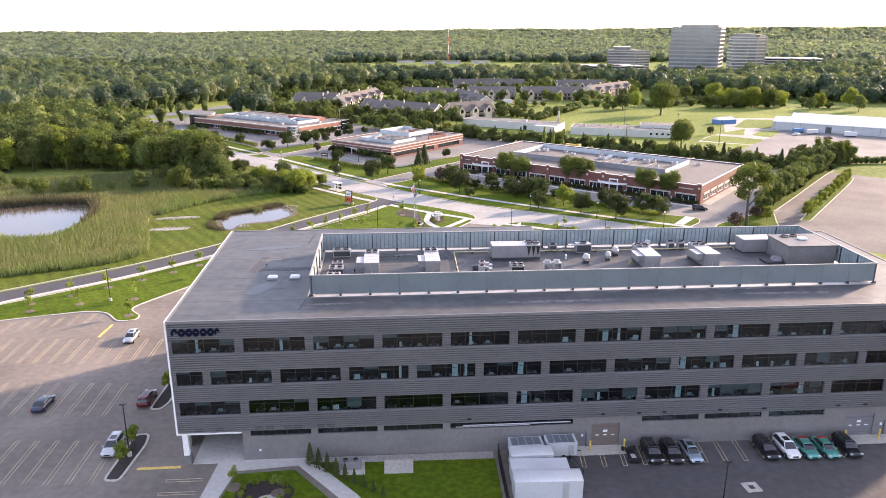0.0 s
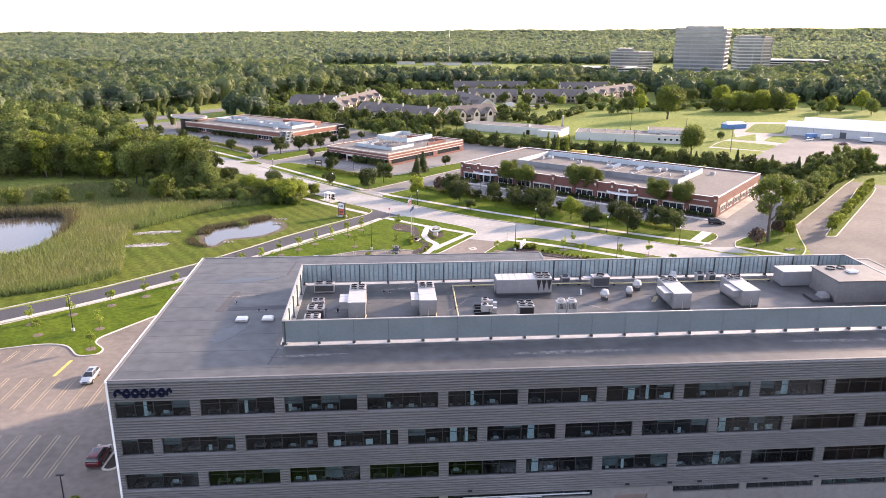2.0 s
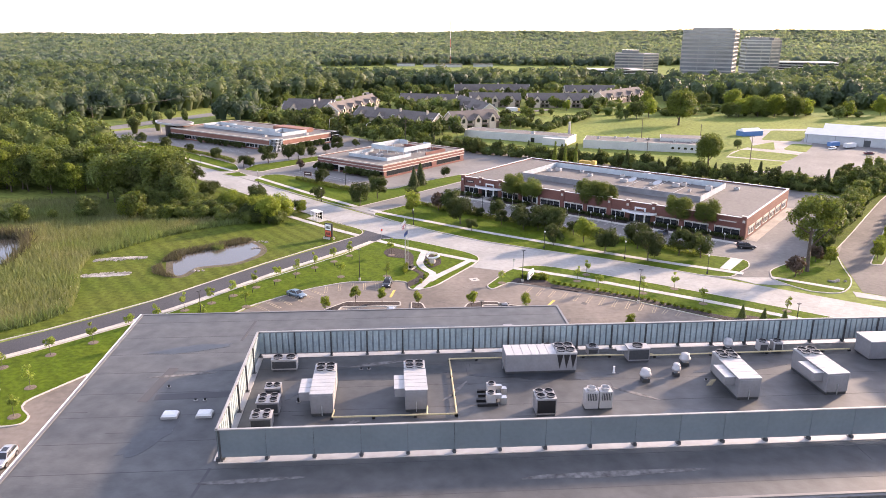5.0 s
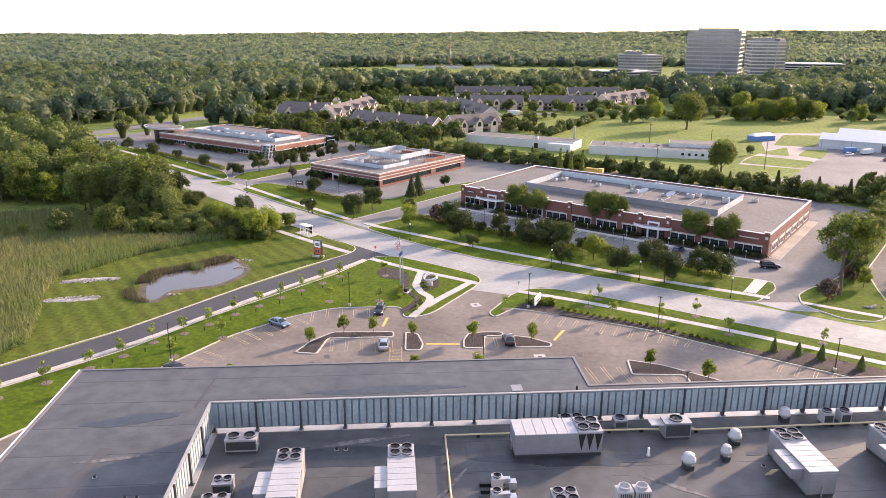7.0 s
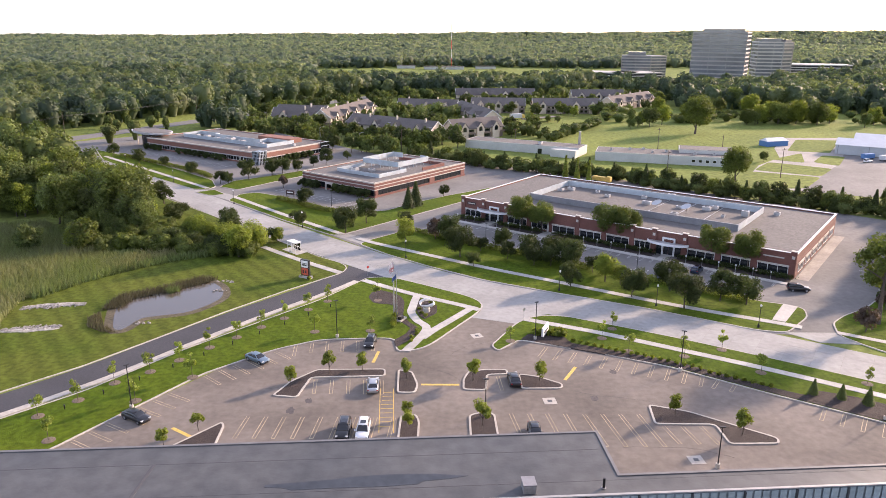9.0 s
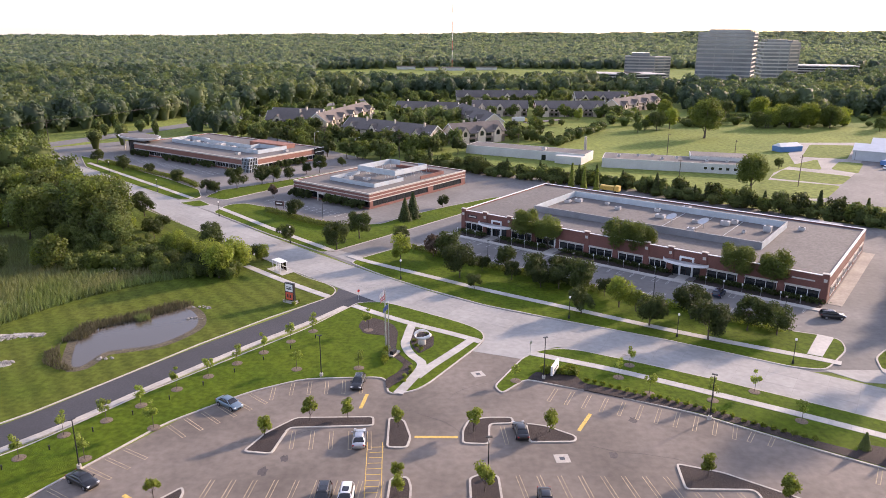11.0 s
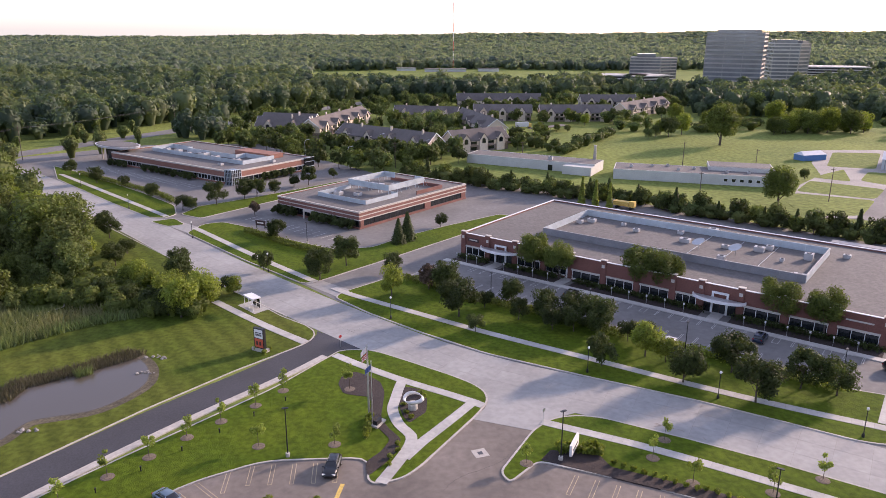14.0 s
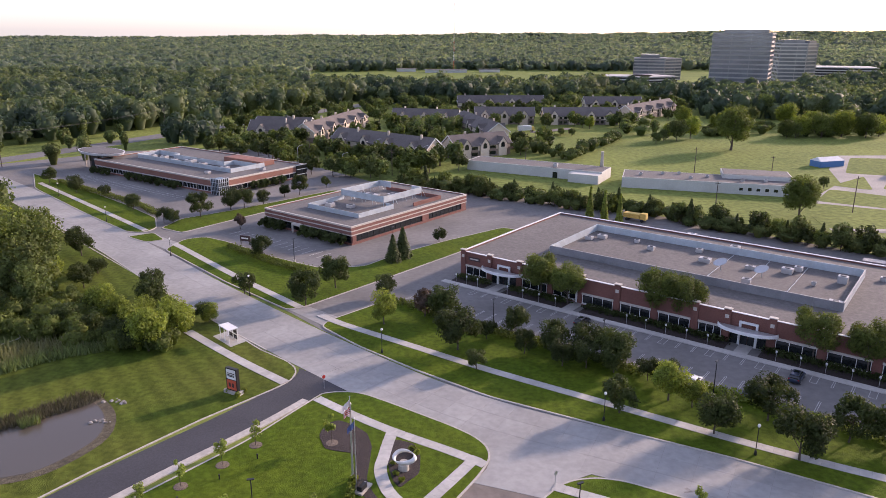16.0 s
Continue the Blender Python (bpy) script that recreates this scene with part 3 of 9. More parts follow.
pavement("curved_path", smooth_line([(-5.3, 155.4), (-5.7, 152.5), (-6.0, 149.0), (-6.2, 145.6), (-4.9, 141.3), (-2.9, 137.8), (-3.8, 133.4), (-6.4, 126.7)], 8), 1.7, "pale concrete path curving past the flagpoles", 1.2, 0.194)
pavement("straight_path", [(6.7, 149.0), (3.0, 143.2), (-1.4, 136.6), (-4.2, 131.6)], 1.7, "pale concrete path meeting the curved path", 1.3, 0.192)

pavement("corner_path", [(76.0, 136.4), (82.2, 132.5), (89.0, 128.2)], 1.5, "pale concrete pavement across a grass corner", 1.5, 0.192)

# the road's slabs
pts = along(CENTRE, 4.6)
lanes = (-HALF, -2.05, 2.05, HALF)
edges = [offset(pts, d) for d in lanes]
for i in range(10, len(pts) - 1):
    for k in range(3):
        q = [Vector(edges[k][i]), Vector(edges[k][i + 1]), Vector(edges[k + 1][i + 1]), Vector(edges[k + 1][i])]
        c = sum(q, Vector((0, 0))) / 4
        part("slab", Geo().prism([tuple(c + (p - c) * 0.993) for p in q], 0.0, 0.062), CONCRETE_ROAD, road)

# aprons where the drives meet the road
apron = Geo()
apron.prism(ccw([(6.0, 143.2), (14.8, 140.0), (19.6, 144.2), (24, 146.6), (6.0, 156.5), (8.8, 150.0), (7.9, 146.4)]), 0, 0.057)
apron.prism(ccw([(16.2, 141.0), (14.0, 142.0), (8.0, 145.0), (8.6, 152), (12, 150), (20, 145.2)]), 0, 0.059)
apron.prism(ccw([(66, 136.6), (76, 136.6), (84, 130.2), (70.5, 132.0)]), 0, 0.058)
apron.prism(ccw([(-30.5, 203.4), (-22.2, 195.2), (-19.5, 199.4), (-27.5, 206)]), 0, 0.058)
apron.prism(ccw([(-90, 263), (-72, 246), (-68, 250), (-82, 262)]), 0, 0.058)
apron.prism(ccw([(90, 127.4), (104, 119), (102, 117), (89, 124)]), 0, 0.058)
solid("drive_apron", apron, CONCRETE_ROAD, "pale concrete aprons of the drives", "apron")

# kerbs along the road between its openings
kerb = Geo()
far = offset(CENTRE, HALF)
near = offset(CENTRE, -HALF)
ribbon(kerb, [p for p in near if -205 < p[0] < -27], -0.25, 0.0, 0.0, 0.2)
solid("road_kerb", kerb, KERB, "pale concrete kerb of the road", "kerb")

# ---- painted lines ----
lines = Geo()
white = Geo()
yellow = Geo()


def stall(x, y, yaw, length, geo=None, gap=0.5, w=0.09):
    """A pair of stall lines from a point inwards."""
    c, s = math.cos(radians(yaw)), math.sin(radians(yaw))
    for d in (-gap / 2, gap / 2):
        (geo or lines).obox(x + c * length / 2 - s * d, y + s * length / 2 + c * d, 0.03, 0.041, length, w, yaw)
    (geo or lines).obox(x + c * (length - w / 2), y + s * (length - w / 2), 0.03, 0.0405, w, gap - w, yaw)


for k in range(32):
    for y0 in (50.4, 33.2, 16.4):
        x = (-50.5 if y0 > 40 else -51.2 if y0 > 30 else -46.8) - 2.71 * k - (y0 - 30) * 0.075
        if k < (14 if y0 > 40 else 32):
            stall(x, y0, 94.3, 10.0)
for k in range(16):
    stall(-70.5 - 2.71 * k, 72.6 - 1.22 * k * 0.75, 270, 4.6)
for k in range(27):
    d = Vector((-0.815, 0.58))
    a = Vector((88.2, 87.4)) + d * 2.71 * k
    if k > 13:
        a = Vector((39.4, 120.9)) + Vector((-0.92, 0.393)) * 2.71 * (k - 18)
    if a.x > 16.5:
        stall(a.x - 0.3, a.y - 0.4, 236 if k < 16 else 246, 4.6)
for k in range(18):
    d = Vector((0.53, 0.85)) if k < 13 else Vector((0.72, 0.69))
    a = Vector((-58.6, 85.2)) + Vector((0.515, 0.857)) * 2.71 * k if k < 12 else Vector((-39.5, 117.0)) + Vector((0.69, 0.72)) * 2.71 * (k - 12)
    if a.x < -30:
        stall(a.x + 0.3, a.y - 0.2, -30 if k < 12 else -42, 4.6)
for k in range(6):
    stall(-26.5 + 2.75 * k, 129.2 + (1.4 if k else 0) + 0.2 * k, -84, 4.6)
for k in range(5):
    stall(-20.6 + 2.71 * k, 115.6, -84, 4.8)
for k in range(9):
    stall(-28.6 + 2.71 * k, 103.6, 266, 6.0)
stall(9.5, 117.2, -86, 4.8)
for k in range(4):
    stall(10.6 + 2.71 * k, 105.0, -82, 6)
for k in range(4):
    stall(21.6 + 2.71 * k, 105.0, -80, 9)
for k in range(3):
    stall(32.6 + 2.71 * k, 101.6, -78, 4.8)
for k in range(14):
    if k not in (10, 11):
        stall(16.9 + 2.71 * k, 25.6 + 0.2 * k * 0.98, 268, 5.3)
for k in range(3):
    stall(-32.0, 17.5 - 2.7 * k, 184, 4.5)
for cx, cy, lx, yaw in ((-64.8, 64.2, 6.0, 90), (-38.4, 20.0, 5.5, 5), (-36.2, 98.6, 6, -34), (-11.5, 124.5, 4.6, 83), (-0.1, 114.2, 6.2, 0), (21.8, 118.6, 5.5, 62)):
    yellow.obox(cx, cy, 0.03, 0.043, lx, 0.55, yaw)
for k in range(9):
    yellow.obox(-8.2, 111.5 - 1.3 * k, 0.03, 0.042, 1.9, 0.1, 4)
for d in (-1.05, 1.05):
    yellow.obox(-8.2 + d, 106, 0.03, 0.042, 0.1, 13.5, 4)
for k in range(30):
    a = Vector((10.4, 217.2)) + Vector((0.803, -0.596)) * 2.9 * k
    stall(a.x, a.y, 233.4, 4.9, white, 1.1 if k % 3 == 0 else 0.3)
    b = Vector((-6.5, 210.0)) + Vector((0.803, -0.596)) * 2.9 * k
    if k < 29:
        stall(b.x, b.y, 53.4, 4.7, white, 0.3)
for k in range(10):
    stall(113 - 2.4 * k + 10, 204.0 - 3.2 * k, -37, 5, white, 0.3)
for k in range(14):
    a = Vector((-60, 262.0)) + Vector((0.795, -0.607)) * 2.8 * k
    stall(a.x, a.y, 53, 4.8, white, 0.2)
for k in range(26):
    a = Vector((-150, 348.0)) + Vector((0.82, -0.57)) * 2.8 * k
    stall(a.x, a.y, 56, 4.8, white, 0.2)
white.obox(175, 98, 0.03, 0.045, 34, 0.25, 52)
white.obox(168, 108, 0.03, 0.045, 8, 0.25, 120)
solid("parking_lines", lines, LINE, "worn pale yellow paired parking lines", "lines")
solid("white_parking_lines", white, WHITE_LINE, "faded white parking lines", "lines")
solid("yellow_markings", yellow, YELLOW, "yellow painted bars and hatching", "lines")


def drain(x, y, yaw):
    d = thing("drain", "square concrete drain patch with a dark grate", "drain", (x, y, 0.03), yaw, "drains")
    part("surround", Geo().box(-1, -1, 0, 1, 1, 0.02), KERB, d)
    part("grate", Geo().box(-0.35, -0.35, 0.0, 0.35, 0.35, 0.03), STEEL, d)
    return d


first = drain(6.7, 134.1, 20)
for x, y, yaw in ((17.0, 109.0, 5), (34.5, 93.0, 5), (36.7, 16.1, 8)):
    copy_thing(first, pose(x, y, 0.035, 0, 0, yaw))

# ---- ponds, banks, rocks ----
SMALL_POND = smooth_line([(-63.3, 136.9), (-67.2, 147.7), (-66.8, 152.3), (-63.6, 154.2), (-60.5, 156.8), (-54.4, 163.4), (-51.1, 161.9), (-48.2, 157.5), (-47.5, 152.1), (-51.2, 145.3), (-56.7, 142.8), (-59.7, 141.1), (-61.0, 135.8)], 4, True)
LARGE_POND = smooth_line([(-142, 158), (-127, 164.5), (-114.4, 164), (-109.6, 153.6), (-107.1, 140.5), (-108.6, 129), (-119, 127), (-142, 137)], 5, True)


def pond(name, poly, label):
    poly = ccw(poly)
    solid(name + "_bank", Geo().prism(inset(poly, -1.6), -0.1, 0.135), MUD, "muddy bank with dry growth round a pond", "bank")
    return solid(name, Geo().prism(poly, -0.1, 0.145), WATER, label, "water")


pond("pond", SMALL_POND, "small still pond reflecting the sky")
pond("large_pond", LARGE_POND, "still marsh pond with dark reflections")


# ---- the office building ----
YAW = 4.3
U, W = Vector((math.cos(radians(YAW)), math.sin(radians(YAW)), 0)), Vector((-math.sin(radians(YAW)), math.cos(radians(YAW)), 0))
CORNER = Vector((-35.9, 21.0, 0))
TOP, LONG, DEEP, DEEP_R, STEP = 19.85, 105.4, 42.0, 35.2, 53.8
BAY = 8.68
ROWS = ((15.5, 17.45, 0.5), (11.1, 13.05, 4.82), (6.85, 8.8, 0.59))
office = thing("office_building", "four-storey office clad in grey ribbed metal", "office building", tuple(CORNER), YAW)


def spot(u, w, z=0.0):
    """A place in the world from the office's own plan."""
    p = CORNER + u * U + w * W
    return (p.x, p.y, z)


def bays(row):
    """The window openings of one storey along the front."""
    z0, z1, start = ROWS[row]
    out = [(0.62, 3.91)] if row == 1 else []
    u = start
    while u < LONG - 2:
        out.append((u, min(u + 7.65, LONG - 0.6)))
        u += BAY
    return out


# walls: sides and back, upper front split round the windows
wall = Geo()
wall.box(0.0, 0.5, 4.4, 0.35, DEEP, TOP - 0.02)
wall.box(LONG - 0.35, 0.5, 0, LONG, DEEP_R, TOP - 0.02)
wall.box(0.35, DEEP - 0.35, 0, STEP, DEEP, TOP - 0.02)
wall.box(STEP - 0.35, DEEP_R, 0, STEP, DEEP - 0.35, TOP - 0.02)
wall.box(STEP, DEEP_R - 0.35, 0, LONG - 0.35, DEEP_R, TOP - 0.02)
part("rear_wall", wall, CLADDING, office)
front = Geo()
ribs = Geo()
bands = [(17.45, TOP - 0.02), (13.05, 15.5), (8.8, 11.1), (4.42, 6.85)]
for z0, z1 in bands:
    front.box(0.1, 0.12, z0, LONG - 0.1, 0.5, z1)
    n = max(1, round((z1 - z0) / 0.3))
    for i in range(n):
        a, b = z0 + (z1 - z0) * i / n, z0 + (z1 - z0) * (i + 1) / n
        ribs.add([(0.1, 0.11, b), (0.1, -0.09, b - 0.09), (0.1, -0.09, a + 0.1), (0.1, 0.11, a + 0.02), (LONG - 0.1, 0.11, b), (LONG - 0.1, -0.09, b - 0.09), (LONG - 0.1, -0.09, a + 0.1), (LONG - 0.1, 0.11, a + 0.02)], [(0, 1, 5, 4), (1, 2, 6, 5), (2, 3, 7, 6)])
for row, (z0, z1, start) in enumerate(ROWS):
    spans = bays(row)
    for (a0, a1), (b0, b1) in zip([(0, 0.1)] + spans, spans + [(LONG - 0.1, LONG)]):
        if b0 - a1 > 0.05:
            front.box(a1, 0.12, z0, b0, 0.5, z1)
            for i in range(6):
                a, b = z0 + (z1 - z0) * i / 6, z0 + (z1 - z0) * (i + 1) / 6
                ribs.add([(a1, 0.11, b), (a1, -0.09, b - 0.09), (a1, -0.09, a + 0.1), (a1, 0.11, a + 0.02), (b0, 0.11, b), (b0, -0.09, b - 0.09), (b0, -0.09, a + 0.1), (b0, 0.11, a + 0.02)], [(0, 1, 5, 4), (1, 2, 6, 5), (2, 3, 7, 6)])
part("front_wall", front, CLADDING, office)
part("cladding", ribs, CLADDING, office, "horizontal ribbed grey metal cladding")

# ground floor of concrete with an open passage at the corner
base = []
SLITS = [(9.2, 17.0), (17.9, 25.65), (26.5, 34.3), (35.3, 51.9), (61.35, 69.3), (70.1, 78.2), (79.2, 87.2)]
DOORS = [(9.9, 10.7, 2.05), (52.7, 53.85, 2.3), (54.5, 58.35, 3.5), (90.5, 94.65, 3.45), (95.4, 96.4, 2.3)]
u = 8.15
for a, b, kind in sorted([(a, b, 0.0) for a, b in SLITS] + [(a, b, h) for a, b, h in DOORS if a > 50]):
    if a > u:
        base.append((u, 0.15, 0, a, 0.6, 4.42))
    if kind == 0.0:
        base.append((a, 0.15, 0, b, 0.6, 3.55))
    else:
        base.append((a, 0.15, kind, b, 0.6, 4.42))
    u = b
base.append((u, 0.15, 0, LONG - 0.35, 0.6, 4.42))
base.append((8.15, 0.6, 0, 8.6, 30, 4.2))
# unseen side wall, added to keep daylight out of the open passage
base.append((0.1, 4.0, 0, 0.45, 30, 4.2))
base.append((0.35, 30, 0, 8.6, 30.5, 4.2))
pieces("base_wall", base, BASE_WALL, office, "plain grey concrete ground floor walls, one passage side added unseen")
part("soffit", Geo().box(0.1, 0.12, 4.2, 8.15, 30, 4.41), WHITE_TRIM, office, "white soffit over the open passage")
trim = Geo()
trim.box(-0.12, -0.1, 4.3, 0.1, 0.15, TOP + 0.02).box(-0.12, -0.1, 4.2, 8.15, 0.12, 4.42)
trim.box(-0.2, 0.15, TOP - 0.3, 0.0, DEEP, TOP + 0.06)
part("corner_trim", trim, WHITE_TRIM, office, "white painted edge trim")
pieces("column", ((0.55, -0.05, 1.2, 1.25, 0.6, 4.2), (0.55, 9.5, 0, 1.25, 10.2, 4.2)), WHITE_TRIM, office, "white corner column")
part("column_base", Geo().box(0.35, -0.2, 0, 1.45, 0.8, 1.2), BASE_WALL, office, "grey concrete column base")
for a, b in SLITS:
    sw = part("slit_window", Geo().box(a, 0.4, 3.55, b, 0.45, 4.42), DARK_GLASS, office, "narrow dark ground floor window")
    pieces("slit_bar", [(a + (b - a) * i / 5 - 0.03, 0.3, 3.55, a + (b - a) * i / 5 + 0.03, 0.4, 4.42) for i in range(1, 5)], STEEL, sw)
# added tubes stand in for the white frame of the long slit window
part("pipe", Geo().tube((37, 0.1, 4.0), (51.5, 0.1, 4.0), 0.09, 6).tube((36, 0.1, 3.8), (46, 0.1, 3.8), 0.07, 6), GALV, office, "pale tubes in a slit window, standing for its white frame")

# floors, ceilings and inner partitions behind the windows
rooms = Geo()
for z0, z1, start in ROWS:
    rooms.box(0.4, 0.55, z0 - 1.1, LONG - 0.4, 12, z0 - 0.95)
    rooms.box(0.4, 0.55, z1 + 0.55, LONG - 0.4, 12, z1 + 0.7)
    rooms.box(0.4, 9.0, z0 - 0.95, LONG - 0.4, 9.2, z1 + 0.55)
part("interior_floor", rooms, INTERIOR, office, "office floors and inner walls, coloured near black for dimness")
TUBE = bpy.data.materials.new("ceiling_light")
TUBE.use_nodes = True
TUBE.node_tree.nodes["Principled BSDF"].inputs["Emission Color"].default_value = (1.0, 0.93, 0.8, 1)
TUBE.node_tree.nodes["Principled BSDF"].inputs["Emission Strength"].default_value = 0.8
tubes = []
trng = random.Random(21)
for z0, z1, start in ROWS:
    for k in range(24):
        if trng.random() < 0.5:
            u = 2 + 4.3 * k + trng.uniform(-0.8, 0.8)
            for w in (2.6, 5.4):
                tubes.append((u, w, z1 + 0.49, u + 1.2, w + 0.25, z1 + 0.54))
pieces("ceiling_light", tubes, TUBE, office, "warm ceiling lights behind the windows")

rng = random.Random(4)
DESK = mat("pale_desk_top", (0.3, 0.3, 0.29), 0.6)
SCREEN_BLACK = mat("dark_screen_plastic", (0.05, 0.052, 0.058), 0.6)
BLIND = mat("grey_roller_blind", (0.2, 0.22, 0.225), 0.9, fine=(0.05, 4))
FRAME = mat("dark_window_frame", (0.05, 0.05, 0.055), 0.4, 0.5)
BOARD = mat("white_board_panel", (0.7, 0.76, 0.76), 0.7)
for row, (z0, z1, start) in enumerate(ROWS):
    for a, b in bays(row):
        n = 4 if b - a > 5 else 2
        w = part("window", Geo().box(a, 0.26, z0, b, 0.4, z0 + 0.07).box(a, 0.26, z1 - 0.07, b, 0.4, z1).box(a, 0.26, z0 + 0.07, a + 0.06, 0.4, z1 - 0.07).box(b - 0.06, 0.26, z0 + 0.07, b, 0.4, z1 - 0.07), FRAME, office, "wide strip window with dark frame")
        mull, span = Geo(), (b - a) / n
        for i in range(1, n):
            mull.box(a + span * i - 0.035, 0.28, z0 + 0.07, a + span * i + 0.035, 0.38, z1 - 0.07)
        mull.box(a + 0.06, 0.3, z1 - 0.62, b - 0.06, 0.36, z1 - 0.57)
        part("mullion", mull, FRAME, w)
        for i in range(n):
            pane = part("pane", Geo().box(a + span * i + 0.03, 0.325, z0 + 0.07, a + span * (i + 1) - 0.03, 0.335, z1 - 0.07), GLASS, w)
            pane.visible_shadow = False
        # what shows behind the glass
        for i in range(n):
            r = rng.random()
            if r < 0.26:
                drop = rng.choice((0.45, 0.6, 1.0, 1.55))
                part("roller_blind", Geo().box(a + span * i + 0.06, 0.4, z1 - drop, a + span * (i + 1) - 0.06, 0.41, z1), BLIND, w, "grey roller blind drawn part way")
            if rng.random() < 0.75:
                x = a + span * i + rng.uniform(0.2, 0.6)
                y = rng.uniform(0.6, 1.3)
                dk = part("desk", Geo().box(x, y, z0 - 0.25, x + 1.3, y + 0.7, z0 - 0.21).box(x + 0.05, y, z0 - 0.95, x + 0.12, y + 0.7, z0 - 0.25), DESK, w, "pale desk behind the glass")
                part("monitor", Geo().box(x + 0.3, y + 0.25, z0 - 0.2, x + 0.9, y + 0.29, z0 + 0.2), SCREEN_BLACK if rng.random() < 0.7 else BOARD, dk)
                if rng.random() < 0.5:
                    part("chair_back", Geo().box(x + 0.4, y + 1.3, z0 - 0.5, x + 0.85, y + 1.38, z0 + 0.1), SCREEN_BLACK, dk)
            if rng.random() < 0.28:
                x = a + span * i + rng.uniform(0.1, 0.9)
                part("board", Geo().box(x, 0.42, z0 + 0.05, x + rng.choice((0.35, 0.75)), 0.46, z0 + rng.choice((0.75, 1.75))), BOARD, w, "pale panel standing at the glass")

# doors of the loading side
DOOR_BROWN = mat("brown_roller_door", (0.16, 0.125, 0.11), 0.7, 0.1, fine=(0.08, 3))
DOOR_GREY = mat("grey_steel_door", (0.17, 0.17, 0.18), 0.6, 0.2, fine=(0.06, 3))
for a, b, h in DOORS:
    wide = b - a > 2
    rows_ = 6 if wide else 1
    face = DOOR_BROWN if 54 < a < 55 else DOOR_GREY
    d = part("door", Geo().box(a + 0.02, 0.2 if a < 50 else 0.36, 0.0, b - 0.02, 0.24 if a < 50 else 0.4, h - 0.01), DOOR_BROWN if 54 < a < 55 else DOOR_GREY, office, "wide roller door" if wide else "grey steel door")
    pieces("door_slat", [(a + 0.04, 0.12 if a < 50 else 0.3, h * i / rows_ + 0.01, b - 0.04, 0.2 if a < 50 else 0.36, h * (i + 1) / rows_ - 0.02) for i in range(rows_)], face, d)
    if wide:
        part("door_panel", Geo().box((a + b) / 2 - 0.3, 0.27, h * 0.6, (a + b) / 2 + 0.3, 0.3, h * 0.7), WHITE_TRIM, d)
        for k in (0.22, 0.5, 0.78):
            part("door_window", Geo().box(a + (b - a) * k - 0.25, 0.27, h * 0.46, a + (b - a) * k + 0.25, 0.3, h * 0.5), WHITE_TRIM, d)
    else:
        part("door_sign", Geo().box((a + b) / 2 - 0.15, 0.09 if a < 50 else 0.27, h * 0.66, (a + b) / 2 + 0.15, 0.12 if a < 50 else 0.3, h * 0.82), WHITE_TRIM, d)
vents = []
for a in (2.3, 4.9, 9.9, 11.3, 13.6, 14.9, 17.8, 19.1):
    vents.append((a, -0.06, 4.62, a + 1.0, 0.0, 5.05))
pieces("vent", vents, STEEL, office, "flat louvred wall vent")
lights = []
for a in (37.5, 55.5, 60.5, 64.0, 71.8, 78.0, 88.6, 92.5):
    lights.append((a, -0.25, 5.0, a + 0.5, 0.0, 5.2))
pieces("wall_lamp", lights, BLACK, office, "dark wall lamp under the cladding")

# the sign: plain dark shapes in place of lettering
SIGN_DARK = mat("dark_sign_metal", (0.006, 0.008, 0.022), 0.9, sheen=0.05)
for k, wd in enumerate((0.86, 0.84, 0.86, 0.8, 0.84, 0.84, 0.6)):
    x, sign = 0.62 + 0.88 * k, Geo()
    n = 14
    ring = [(x + wd / 2 + wd / 2 * math.cos(2 * math.pi * i / n), 18.48 + 0.5 * math.sin(2 * math.pi * i / n)) for i in range(n)]
    hole = [(x + wd / 2 + wd * 0.2 * math.cos(2 * math.pi * i / n), 18.5 + 0.18 * math.sin(2 * math.pi * i / n)) for i in range(n)]
    for i in range(n if k not in (0, 6) else n // 2 + 2):
        j = (i + 1) % n
        sign.add([(ring[i][0], -0.2, ring[i][1]), (ring[j][0], -0.2, ring[j][1]), (hole[j][0], -0.2, hole[j][1]), (hole[i][0], -0.2, hole[i][1]), (ring[i][0], 0, ring[i][1]), (ring[j][0], 0, ring[j][1]), (hole[j][0], 0, hole[j][1]), (hole[i][0], 0, hole[i][1])], [(3, 2, 1, 0), (0, 1, 5, 4), (2, 3, 7, 6), (1, 2, 6, 5), (3, 0, 4, 7)])
    part("sign_shape", sign, SIGN_DARK, office, "dark navy rounded sign shape")

# roof
OUT = [(0, 0.05), (LONG, 0.05), (LONG, DEEP_R), (STEP, DEEP_R), (STEP, DEEP), (0, DEEP)]
roof = part("roof", Geo().prism(inset(OUT, 0.1), TOP - 0.5, TOP), ROOF, office, "flat grey membrane roof with darker patches")
cop, n = Geo(), len(OUT)
inner = inset(OUT, 0.28)
for i in range(n):
    cop.prism([OUT[i], OUT[(i + 1) % n], inner[(i + 1) % n], inner[i]], TOP - 0.25, TOP + 0.07)
part("coping", cop, EDGE_METAL, office, "grey metal roof edge")
SEAM = mat("roof_seam", (0.075, 0.075, 0.08), 0.9)
srng = random.Random(9)
for k in range(9):
    w = 2.2 + 4.6 * k
    if w < DEEP_R - 0.5:
        part("roof_seam", Geo().box(0.4, w, TOP, LONG - 0.4, w + 0.05, TOP + 0.008), SEAM, roof)
    else:
        part("roof_seam", Geo().box(0.4, w, TOP, STEP - 0.4, w + 0.05, TOP + 0.008), SEAM, roof)
